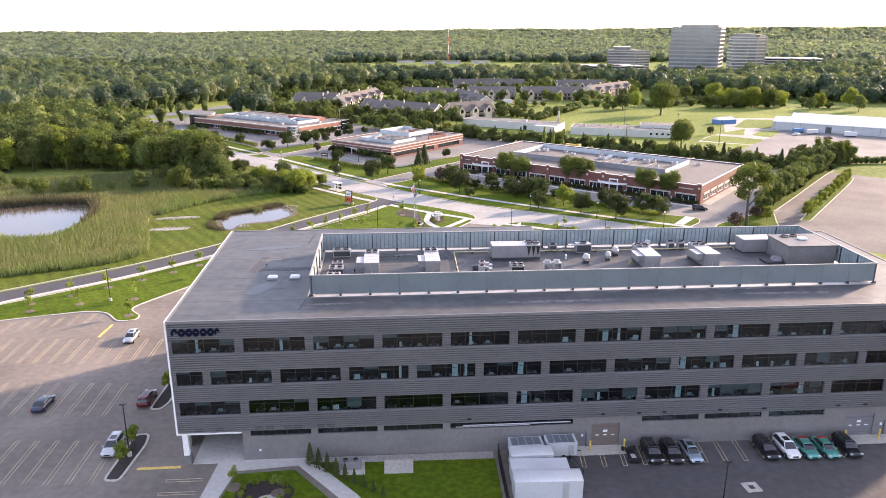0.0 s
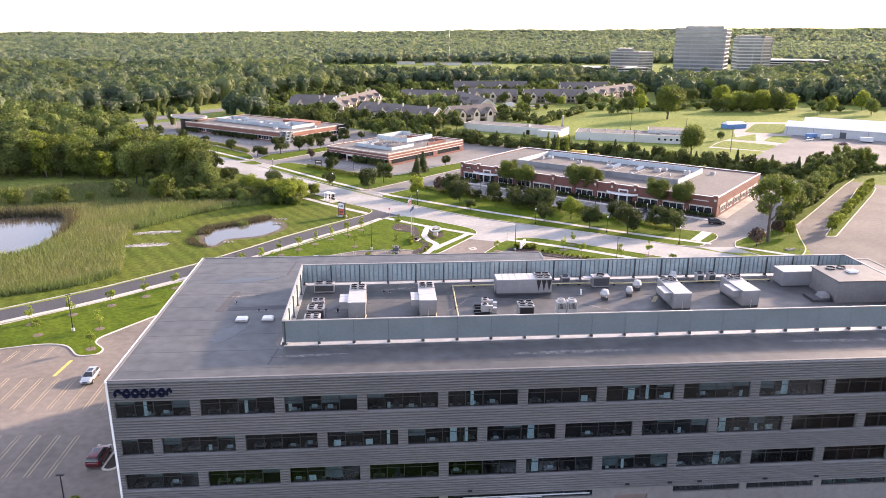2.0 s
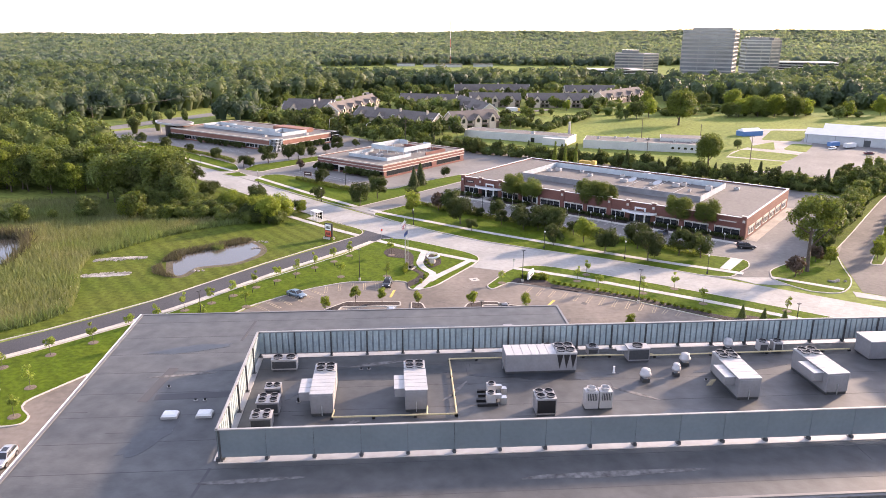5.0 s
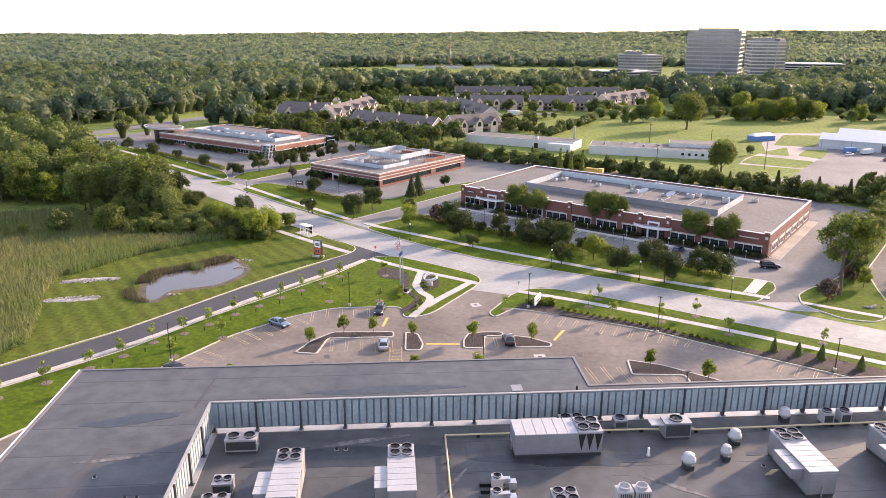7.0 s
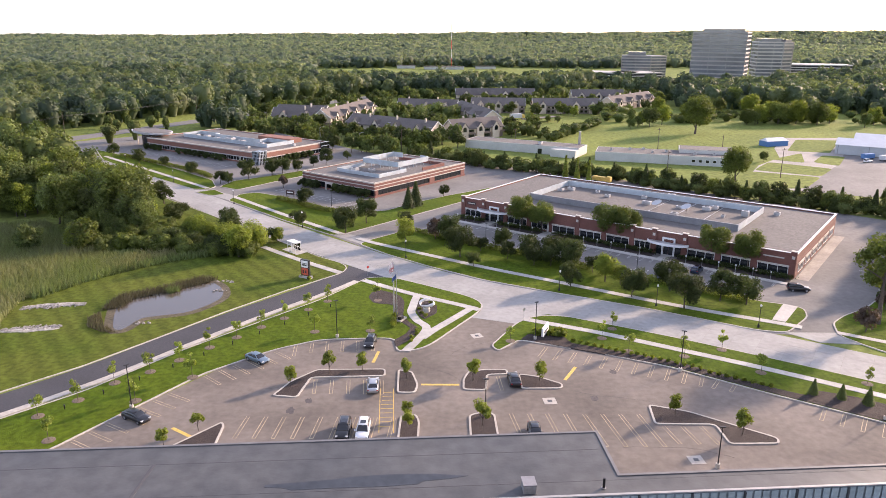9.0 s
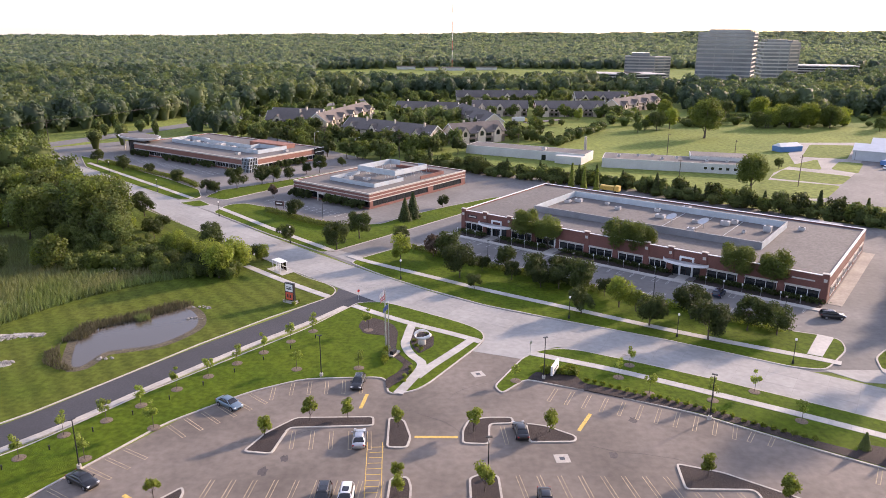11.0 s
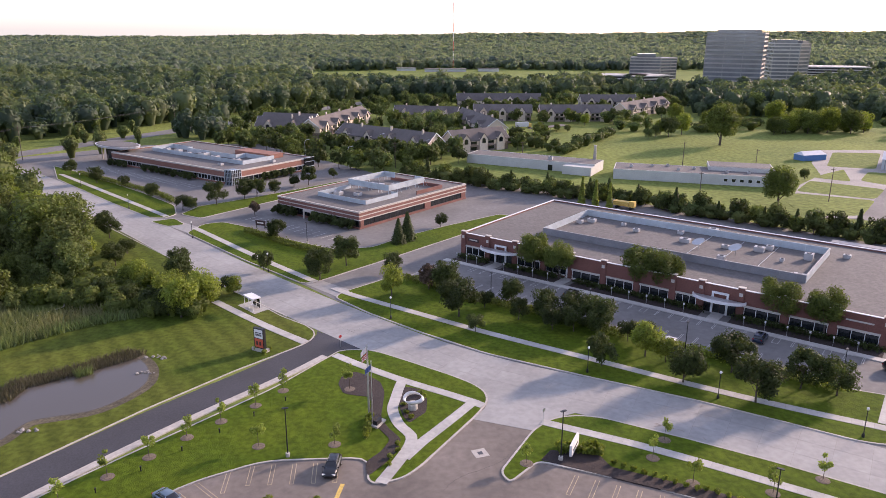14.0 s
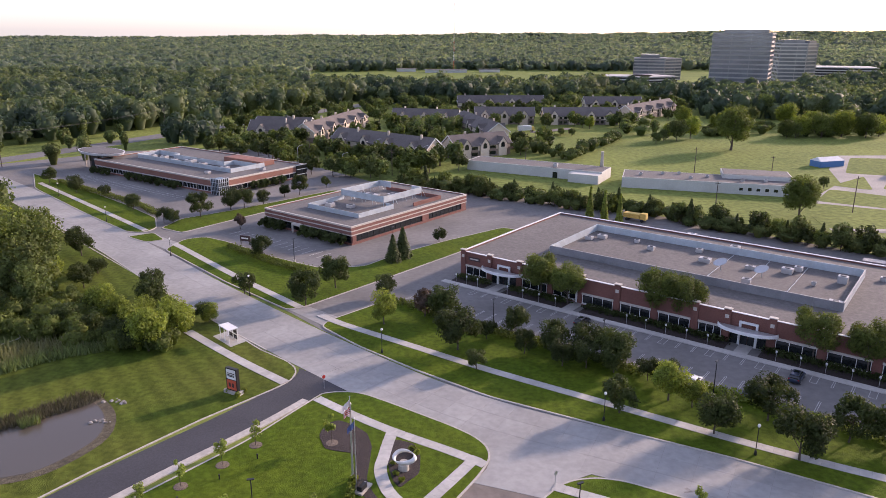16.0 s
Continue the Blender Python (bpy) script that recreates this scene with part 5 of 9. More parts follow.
wood_tree = [(tree("woodland_tree", "tall leafy tree at the edge of the wood", "tree", leaf, 15.0, 5.2, 0.6, 4200, 0.43, 151 + k, "woodland trees", 0.24, 34, 0.78), 15.0) for k, leaf in enumerate((LEAF_WOOD, LEAF_MID, LEAF_WOOD, LEAF_WOOD, LEAF_LIGHT))]
wr_ = random.Random(77)
plant_all(wood_tree, [(x, y, wr_.uniform(3.6, 5.2) if x > -85 else wr_.uniform(6.5, 9.5) if x > -93 or y < 205 else wr_.uniform(10.5, 18.5)) for x, y in front_rank], 19)
for x, y, h in ((-87, 206, 16), (-94, 212, 20), (-89.5, 216, 18), (-98, 221, 19), (-83, 202, 12), (-100, 210, 14), (-104, 226, 17)):
    copy_thing(wood_tree[1 if h > 18 else 2][0], pose(x, y, 0.1, 0, 0, 37 * x)).scale = (h / 15,) * 3
woods("near_wood", [p for p in wood_spots if p not in front_rank], 5.4, 15.5, 420, 0.8, 1, LEAF_WOOD, "dense green wood beside the marsh", jitter=0.45)
woods("wood_edge", scatter([(-48, 181), (-56, 181.5), (-72, 186), (-92, 190), (-108, 214), (-112, 226), (-148, 270), (-185, 308), (-187, 316), (-154, 293), (-118, 254), (-96, 230), (-90, 221), (-76, 206), (-62, 199), (-53, 199), (-47, 191)], 2.9, 2, (CLEARING,)), 2.0, 3.3, 210, 0.4, 2, LEAF_MID, "bushy edge of the wood")
edge_bush = [(tree("wood_edge_tree", "bushy yellow-green tree at the wood's end", "tree", LEAF_LIGHT, 7.0, 3.4, 0.3, 3600, 0.32, 171 + k, "bushy trees", 0.12, 22), 7.0) for k in range(2)]
plant_all(edge_bush, [(-49.0, 190.5, 7.6), (-51.5, 186.5, 6.6), (-57, 196, 5.6), (-63.5, 196.5, 6.2), (-68, 200, 6.6), (-96, 190, 6.5), (-44.8, 196.3, 4.2)], 23)
edge_dark = [(tree("dark_edge_tree", "dark dense small tree at the wood's end", "tree", LEAF_DARK, 5.6, 3.2, 0.2, 3000, 0.3, 181, "bushy trees", 0.12, 20), 5.6)]
plant_all(edge_dark, [(-54.5, 183.5, 5.8), (-50.5, 183.2, 4.6), (-59, 187, 5.2), (-65, 190, 4.6), (-60.5, 206.6, 6.0), (-80.7, 225.5, 4.4), (-72, 193, 5)], 24)
marsh_tree = [(tree("marsh_tree", "bushy light green tree standing in the marsh", "tree", leaf, 6.0, 3.2, 0.2, 2600, 0.32, 251 + k, "marsh trees", 0.12, 20, 0.85), 6.0) for k, leaf in enumerate((LEAF_MID, LEAF_WOOD))]
plant_all(marsh_tree, [(-137.6, 179, 6.2), (-129, 180.5, 5.4), (-124, 181.5, 6.4), (-107, 188, 7.4), (-92.5, 188.5, 8.6), (-96, 191, 7), (-148, 186, 5), (-157, 190, 6), (-116.5, 185.5, 3.4), (-87, 186, 4.4)], 35)
# far woods, thinned out where there is open land
FIELD = [(-150, 800), (-60, 775), (80, 785), (165, 840), (230, 1010), (250, 1190), (60, 1210), (-60, 1190), (-190, 1130)]
HOMES = [(-125, 420), (-60, 405), (0, 372), (40, 400), (75, 440), (150, 500), (205, 640), (160, 690), (-60, 640), (-125, 560)]
OPEN = [(20, 372), (100, 330), (150, 300), (190, 345), (330, 330), (420, 420), (350, 500), (250, 545), (200, 560), (165, 540), (150, 500), (75, 440), (40, 400)]
TOWERS = [(150, 860), (165, 742), (235, 722), (335, 725), (345, 800), (420, 860), (520, 960), (660, 1080), (720, 1200), (420, 1230), (240, 1190)]
ROADBAND = [(-340, 150), (-230, 280), (-165, 398), (-120, 500), (-30, 690), (-55, 705), (-150, 540), (-205, 440), (-270, 345), (-380, 190)]
PARKLAND = [(-192, 372), (-150, 318), (-20, 200), (150, 215), (150, 300), (20, 372), (0, 372), (-60, 405), (-125, 430), (-160, 425)]
first_band = [(-430, 330), (-330, 250), (-214, 340), (-165, 430), (420, 420), (650, 900), (-650, 900)]
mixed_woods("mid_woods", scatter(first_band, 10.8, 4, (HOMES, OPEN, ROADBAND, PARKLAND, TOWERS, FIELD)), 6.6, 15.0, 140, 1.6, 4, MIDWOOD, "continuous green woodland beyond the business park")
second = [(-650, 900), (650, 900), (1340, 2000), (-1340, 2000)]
mixed_woods("far_woods", scatter(second, 16.5, 5, (FIELD, TOWERS)), 10, 14.5, 34, 3.0, 5, HAZED_FARWOOD, "far green woodland", seg=5, bumps=5)
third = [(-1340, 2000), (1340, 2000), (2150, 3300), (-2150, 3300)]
mixed_woods("horizon_woods", scatter(third, 30, 6), 17, 16, 14, 6.0, 6, HAZED_FARWOOD, "woodland along the horizon", seg=4, bumps=4)


# the last low hills, rising gently to the sun's side
def hill(far, x):
    """The height of the land at the distance far."""
    b = x / far
    return max(0.0, (8 + 52 * max(0.0, b + 0.42) ** 1.1 + 3 * math.sin(x / 190) + 2 * math.sin(x / 71)) * min(1.0, (far - 3200) / 1200))


slope = Geo()
steps = (3200, 3500, 3800, 4100, 4400, 4700)
xs = list(range(-3000, 3001, 60))
slope.add([(x / 4700 * f, math.sqrt(f * f - (x / 4700 * f) ** 2), hill(f, x / 4700 * f)) for f in steps for x in xs], [(i * len(xs) + j, i * len(xs) + j + 1, (i + 1) * len(xs) + j + 1, (i + 1) * len(xs) + j) for i in range(len(steps) - 1) for j in range(len(xs) - 1)])
solid("far_hills", slope, MEADOW, "low far hills under woodland", "hills")
hill_rng = random.Random(66)
hill_trees = []
for k in range(5200):
    f, x = hill_rng.uniform(3250, 4690), hill_rng.uniform(-0.6, 0.6)
    hill_trees.append((x * f, f * math.sqrt(1 - x * x), hill(f, x * f)))
mixed_woods("hill_woods", hill_trees, 24, 19, 12, 7.0, 7, HAZED_FARWOOD, "woodland on the far hills", uneven=0.5, seg=4, bumps=3)


# ---- low brick offices of the business park ----
def windows_on(parent, u0, u1, y, z0, z1, n, glass_mat=None, frame_mat=None, sign=-1, axis="x", depth=0.12):
    """A band of windows: one frame, n panes."""
    glass_mat, frame_mat = glass_mat or DARK_GLASS, frame_mat or WHITE_TRIM

    def bx(g, a, b, d0, d1, z0, z1):
        lo, hi = min(y + sign * d0, y + sign * d1), max(y + sign * d0, y + sign * d1)
        return g.box(a, lo, z0, b, hi, z1) if axis == "x" else g.box(lo, a, z0, hi, b, z1)

    g = Geo()
    bx(g, u0, u1, 0.0, depth, z0 - 0.1, z0)
    bx(g, u0, u1, 0.0, depth, z1, z1 + 0.1)
    for i in range(n + 1):
        c = u0 + (u1 - u0) * i / n
        bx(g, c - 0.05, c + 0.05, 0.0, depth, z0, z1)
    w = part("window", g, frame_mat, parent)
    for i in range(n):
        a, b = u0 + (u1 - u0) * i / n + 0.05, u0 + (u1 - u0) * (i + 1) / n - 0.05
        part("pane", bx(Geo(), a, b, 0.02, 0.05, z0, z1), glass_mat, w)
    return w


def rooftop_box(parent, x, y, z, lx, ly, h, material=None):
    material = material or UNIT_WHITE
    b = part("roof_unit", Geo().box(x, y, z + 0.2, x + lx, y + ly, z + h).box(x + 0.1, y + 0.1, z, x + lx - 0.1, y + ly - 0.1, z + 0.2), material, parent, "pale roof unit")
    part("fan_guard", Geo().lathe([(min(lx, ly) * 0.36, z + h), (min(lx, ly) * 0.36, z + h + 0.12), (min(lx, ly) * 0.28, z + h + 0.12)], 12, x + lx / 2, y + ly / 2), STEEL, b)
    return b


def screen_run(parent, pts, z0, z1, name="roof_screen", posts=False):
    for (x0, y0), (x1, y1) in zip(pts, pts[1:]):
        d = Vector((x1 - x0, y1 - y0))
        yaw = math.degrees(math.atan2(d.y, d.x))
        n = max(1, round(d.length / 4))
        for i in range(n):
            m = Vector((x0, y0)) + d * (i + 0.5) / n
            part("screen_panel", Geo().obox(m.x, m.y, z0, z1, d.length / n - 0.04, 0.14, yaw), PALE_METAL, parent)
            if posts:
                e = Vector((x0, y0)) + d * i / n
                part("brace", Geo().tube((e.x, e.y, ROOF_B), (e.x, e.y, z1), 0.07, 6).tube((e.x + 0.9, e.y + 0.9, ROOF_B), (e.x, e.y, z1 - 0.3), 0.05, 6), PALE_METAL, parent)


ROOF_B = 5.0
# the nearest one, with its long front to the road
cl_len, cl_dep, cl_h = 96.3, 48.4, 6.0
brick_c = thing("brick_office", "long low red brick office with white stone trim", "office building", (6.0, 227.0, 0), -36.8, "brick offices")
jog = 32.0
g = Geo().box(0, 0, 0, jog, 0.4, cl_h).box(jog, -0.9, 0, cl_len, -0.5, cl_h).box(jog, -0.5, 0, jog + 0.4, 0.4, cl_h)
g.box(0, 0.4, 0, 0.4, cl_dep, cl_h).box(cl_len - 0.4, -0.5, 0, cl_len, cl_dep, cl_h).box(0.4, cl_dep - 0.4, 0, cl_len - 0.4, cl_dep, cl_h)
part("brick_wall", g, BRICK, brick_c, "red brown brick wall")
part("roof", Geo().prism([(0.4, 0.4), (jog + 0.4, 0.4), (jog + 0.4, -0.5), (cl_len - 0.4, -0.5), (cl_len - 0.4, cl_dep - 0.4), (0.4, cl_dep - 0.4)], cl_h - 0.7, cl_h - 0.35), GRAVEL_ROOF, brick_c, "flat grey ballasted roof")
cop = Geo().box(-0.08, -0.08, cl_h, jog, 0.45, cl_h + 0.12).box(jog - 0.08, -0.98, cl_h, cl_len + 0.08, -0.45, cl_h + 0.12).box(-0.08, 0.45, cl_h, 0.45, cl_dep, cl_h + 0.12).box(cl_len - 0.45, -0.45, cl_h, cl_len + 0.08, cl_dep, cl_h + 0.12).box(0.45, cl_dep - 0.45, cl_h, cl_len - 0.45, cl_dep + 0.08, cl_h + 0.12)
part("coping", cop, WHITE_TRIM, brick_c, "white roof edge coping")
piers = [0.6, 8.0, 16.0, 24.0, 31.4, 40.0, 48.0, 56.0, 62.0, 70.0, 78.5, 87.0, 95.6]
for k, u in enumerate(piers):
    y = 0 if u < jog else -0.9
    p = part("pilaster", Geo().box(u - 0.65, y - 0.35, 0, u + 0.65, y, cl_h + 0.45), BRICK, brick_c)
    part("cap", Geo().box(u - 0.75, y - 0.45, cl_h + 0.45, u + 0.75, y + 0.5, cl_h + 0.62), STONE_BAND, p)
    part("stone_square", Geo().box(u - 0.35, y - 0.39, cl_h - 1.3, u + 0.35, y - 0.35, cl_h - 0.6), STONE_BAND, p)
for a, b in zip(piers, piers[1:]):
    y = 0 if b < jog + 0.5 else -0.9
    if 7 < a < 9 or 61 < a < 63:
        continue
    windows_on(brick_c, a + 0.9, b - 0.9, y, 0.75, 2.5, 3)
    part("lintel_band", Geo().box(a + 0.7, y - 0.3, 2.6, b - 0.7, y, 2.95), STONE_BAND, brick_c, "pale stone band over the windows")
    part("sill_band", Geo().box(a + 0.7, y - 0.18, 0.4, b - 0.7, y, 0.65), STONE_BAND, brick_c)


def brick_entrance(u, y):
    e = part("entrance", Geo().box(u - 3.2, y - 0.12, 0, u - 1.6, y, 3.2).box(u + 1.6, y - 0.12, 0, u + 3.2, y, 3.2), DARK_GLASS, brick_c, "glazed entrance under a curved canopy")
    n, ring, low = 14, [], []
    for i in range(n + 1):
        a = math.pi * i / n
        ring.append((u + 5.2 * math.cos(a), y - 1.0 - 2.6 * math.sin(a)))
    cg = Geo()
    cg.prism(ccw(ring), 3.3, 3.75)
    cn = part("canopy", cg, GALV, e, "curved metal canopy")
    rim, out = Geo(), [(u + 5.4 * math.cos(math.pi * i / n), y - 1.0 - 2.8 * math.sin(math.pi * i / n)) for i in range(n + 1)]
    for i in range(n):
        rim.prism(ccw([ring[i], ring[i + 1], out[i + 1], out[i]]), 3.35, 3.95)
    part("rim", rim, WHITE_TRIM, cn, "white curved rim")
    fr = Geo().box(u - 1.7, y - 0.5, 0, u - 1.3, y - 0.15, 4.3).box(u + 1.3, y - 0.5, 0, u + 1.7, y - 0.15, 4.3).box(u - 1.7, y - 0.5, 4.3, u + 1.7, y - 0.15, 4.7)
    part("portal", fr, WHITE_TRIM, e, "white portal frame")
    part("door", Geo().box(u - 1.2, y - 0.2, 0, u - 0.05, y - 0.1, 2.4).box(u + 0.05, y - 0.2, 0, u + 1.2, y - 0.1, 2.4), DARK_GLASS, e)


brick_entrance(12.0, 0.0)
brick_entrance(66.0, -0.9)
part("side_door", Geo().box(30.2, -0.2, 0, 31.2, -0.05, 2.3), WHITE_TRIM, brick_c, "white framed side door")
SIGN_BROWN = mat("dark_brown_sign", (0.05, 0.025, 0.025), 0.6)
for a, b in ((2.0, 5.2), (88.5, 94.0)):
    s = part("sign_board", Geo().box(a, -0.1 - (0.9 if a > 40 else 0), 4.1, b, 0 - (0.9 if a > 40 else 0), 5.0), SIGN_BROWN if a < 40 else BRICK, brick_c, "dark sign board")
    part("sign_bar", Geo().box(a + 0.4, -0.14 - (0.9 if a > 40 else 0), 4.4, b - 0.4, -0.1 - (0.9 if a > 40 else 0), 4.7), STONE_BAND, s)
for k in range(6):
    y0 = 2.0 + 7.6 * k
    windows_on(brick_c, y0, y0 + 5.4, cl_len, 0.9, 2.5, 3, sign=1, axis="y")
    part("side_band", Geo().box(cl_len, y0 - 0.4, 2.65, cl_len + 0.2, y0 + 5.8, 3.2), STONE_BAND, brick_c)
# the sunk plant deck on its roof
P0, P1, Q0, Q1 = 16.6, 79.0, 12.6, 38.0
SCREEN_GREY = mat("weathered_grey_screen", (0.24, 0.24, 0.25), 0.7, 0.2, big=(0.12, 0.4), fine=(0.08, 3))
for x0, y0, x1, y1 in ((P0, Q0, P1, Q0), (P1, Q0, P1, Q1), (P1, Q1, P0, Q1), (P0, Q1, P0, Q0)):
    d = Vector((x1 - x0, y1 - y0))
    n = round(d.length / 5)
    for i in range(n):
        m = Vector((x0, y0)) + d * (i + 0.5) / n
        part("screen_panel", Geo().obox(m.x, m.y, cl_h - 0.35, cl_h + 1.35, d.length / n - 0.03, 0.16, math.degrees(math.atan2(d.y, d.x))), SCREEN_GREY if y0 == Q0 and y1 == Q0 else PALE_METAL, brick_c)
part("screen_rail", Geo().box(P0, Q0 - 0.12, cl_h + 1.35, P1, Q0 + 0.12, cl_h + 1.45).box(P1 - 0.12, Q0 + 0.12, cl_h + 1.35, P1 + 0.12, Q1, cl_h + 1.45), COPING, brick_c)
for x, y, lx, ly, h in ((20, 31, 2.2, 1.4, 1.0), (18, 28, 1.8, 1.4, 0.9), (29, 33, 1.2, 1.0, 0.8), (34, 29, 1.6, 1.2, 0.9), (44, 34, 1.5, 1.3, 0.9), (47, 27, 2.6, 1.6, 1.0), (57, 28, 2.0, 1.3, 0.8), (59, 18, 1.8, 1.4, 1.0), (64, 30, 2.3, 1.6, 1.2), (66, 33, 1.6, 1.4, 1.1), (71, 25, 0.9, 0.9, 0.8), (75, 30, 1.9, 1.6, 1.6), (76, 15, 2.4, 1.4, 0.9), (70, 14, 1.2, 0.8, 0.6), (38, 14.5, 1.2, 0.8, 0.6), (82, 37, 1.6, 1.3, 0.9), (50, 40, 2.2, 1.8, 1.3)):
    rooftop_box(brick_c, x, y, cl_h - 0.35, lx, ly, h)
DISH_WHITE = mat("matt_dish_paint", (0.5, 0.51, 0.52), 0.95, sheen=0.1)
for u, w in ((53.0, 23.5), (61.5, 23.8)):
    dish = part("dish", Geo().lathe([(0.05, 0.0), (0.6, 0.06), (1.15, 0.24), (1.5, 0.45), (1.52, 0.5), (1.1, 0.3), (0.5, 0.14), (0.03, 0.08)], 20), DISH_WHITE, brick_c, "pale satellite dish", True)
    facing = brick_c.matrix_basis.to_3x3().inverted() @ Vector((-0.405, -0.14, 0.89))
    dish.matrix_basis = pose(u, w, cl_h + 1.3) @ facing.to_track_quat("Z", "Y").to_matrix().to_4x4()
    part("mast", Geo().tube((u, w + 0.3, cl_h - 0.35), (u, w + 0.3, cl_h + 1.3), 0.1, 8), GALV, brick_c)
pipe = Geo()
for u in (52, 60, 68):
    pipe.box(u, 14, cl_h - 0.3, u + 0.12, 37, cl_h - 0.2)
part("roof_pipe", pipe, GALV, brick_c)

# the middle one, with stripes
RED_BRICK = mat("deep_red_brick", (0.2, 0.09, 0.07), 0.9, big=(0.12, 0.3), fine=(0.22, 6), bump=0.2)
brick_b = thing("striped_brick_office", "low brick office striped with pale stone bands", "office building", (-52.1, 272.9, 0), -37.3, "brick offices")
L, D, H = 36.0, 53.0, 5.2
part("brick_wall", Geo().box(0, 0, 2.6, L, 0.4, H).box(L - 0.4, 0.4, 2.6, L, D, H).box(0, 0.4, 0, 0.4, D, H).box(0.4, D - 0.4, 0, L - 0.4, D, H).box(L - 0.4, 0.4, 0, L, D, 0.75).box(0, 0, 0, L, 0.4, 0.6), RED_BRICK, brick_b, "deep red brick wall")
for z in (2.6, 3.75, 4.85):
    part("stone_band", Geo().box(-0.06, -0.06, z, L + 0.06, 0.0, z + 0.28).box(L, 0.0, z, L + 0.06, D + 0.06, z + 0.28), STONE_BAND, brick_b, "pale stone band")
part("roof", Geo().box(0.4, 0.4, H - 0.7, L - 0.4, D - 0.4, H - 0.25), GRAVEL_ROOF, brick_b, "flat grey roof")
part("coping", Geo().box(-0.08, -0.08, H, L + 0.08, 0.42, H + 0.1).box(L - 0.42, 0.42, H, L + 0.08, D, H + 0.1).box(-0.08, 0.42, H, 0.42, D, H + 0.1).box(0.42, D - 0.42, H, L - 0.42, D + 0.08, H + 0.1), STONE_BAND, brick_b)
for a, b in ((0.4, 13), (17, 35.4)):
    windows_on(brick_b, a, b, 0.3, 0.7, 2.5, 8, frame_mat=BLACK)
windows_on(brick_b, 2.0, 30, L - 0.25, 0.85, 2.5, 12, sign=1, axis="y", frame_mat=BLACK)
windows_on(brick_b, 33.5, 50, L - 0.25, 0.85, 2.5, 8, sign=1, axis="y", frame_mat=BLACK)
pieces("pier", ((L - 0.5, 30.2, 0.75, L + 0.1, 33.2, 2.6), (L - 0.6, 0.4, 0.75, L + 0.05, 1.8, 2.6), (L - 0.5, 50.2, 0.75, L, 52.6, 2.6)), RED_BRICK, brick_b)
part("entrance", Geo().box(13.2, -1.4, 2.4, 16.8, 0, 2.9).box(13.2, -1.4, 0, 13.6, -1.0, 2.4).box(16.4, -1.4, 0, 16.8, -1.0, 2.4), STONE_BAND, brick_b, "pale entrance porch")
screen_run(brick_b, [(30, 24), (30, 9), (9, 9), (9, 24)], H - 0.25, H + 1.1)
screen_run(brick_b, [(30, 24), (27, 24)], H - 0.25, H + 1.1)
screen_run(brick_b, [(8, 24), (26, 24), (26, 42), (22, 42)], H + 1.0, H + 2.9, posts=True)
screen_run(brick_b, [(8, 24), (8, 42), (13, 42)], H + 1.0, H + 2.9, posts=True)
part("brick_upstand", Geo().box(10, 43, H - 0.25, 33, 43.4, H + 0.9).box(32.6, 30, H - 0.25, 33, 43, H + 0.9), RED_BRICK, brick_b)
for x, y, lx, ly, h in ((12, 13, 2.5, 2, 1.2), (18, 16, 2, 2, 1.0), (13, 28, 5, 3, 1.6), (19, 33, 3, 3, 1.5)):
    rooftop_box(brick_b, x, y, H - 0.25, lx, ly, h)

# the farthest one, with a round canopy at its end
brick_a = thing("canopied_brick_office", "long low brick office with a round canopy", "office building", (-143.3, 358.0, 0), -34.5, "brick offices")
L, D, H = 79.0, 42.0, 5.2
part("brick_wall", Geo().box(0, 0, 2.5, L, 0.4, H).box(L - 0.4, 0.4, 2.5, L, D, H).box(0, 0.4, 0, 0.4, D, H).box(0.4, D - 0.4, 0, L - 0.4, D, H).box(0, 0, 0, L, 0.4, 0.7).box(L - 0.4, 0.4, 0, L, D, 0.7), TERRACOTTA, brick_a, "terracotta brick wall")
pieces("stone_band", ((0, -0.06, 2.5, L + 0.06, 0, 2.85), (L, 0, 2.5, L + 0.06, D, 2.85), (-0.08, -0.1, H - 0.45, L + 0.1, 0.42, H + 0.1), (L - 0.42, 0.42, H - 0.45, L + 0.1, D, H + 0.1), (0.42, D - 0.42, H, L - 0.42, D + 0.08, H + 0.1), (-0.08, 0.42, H, 0.42, D, H + 0.1)), STONE_BAND, brick_a, "pale stone band")
part("roof", Geo().box(0.4, 0.4, H - 0.7, L - 0.4, D - 0.4, H - 0.3), GRAVEL_ROOF, brick_a, "flat grey roof")
for k in range(9):
    windows_on(brick_a, 1.2 + 8.2 * k, 8.4 + 8.2 * k, 0.25, 0.8, 2.4, 4)
for k in range(4):
    windows_on(brick_a, 5.5 + 8.6 * k, 12.6 + 8.6 * k, L - 0.25, 0.8, 2.4, 3, sign=1, axis="y")
cage = part("glass_corner", Geo().box(L - 3.6, -0.5, 0, L + 0.5, 3.6, 5.6), DARK_GLASS, brick_a, "glazed corner tower in a pale lattice")
lat = Geo()
for i in range(6):
    a = L - 3.7 + 4.3 * i / 5
    b = -0.6 + 4.3 * i / 5
    lat.box(a - 0.08, -0.66, 0, a + 0.08, -0.5, 5.9).box(L + 0.5, b - 0.08, 0, L + 0.66, b + 0.08, 5.9)
for z in (1.4, 2.9, 4.4, 5.75):
    lat.box(L - 3.7, -0.66, z, L + 0.66, -0.5, z + 0.15).box(L + 0.5, -0.5, z, L + 0.66, 3.7, z + 0.15)
part("lattice", lat, PALE_METAL, cage)
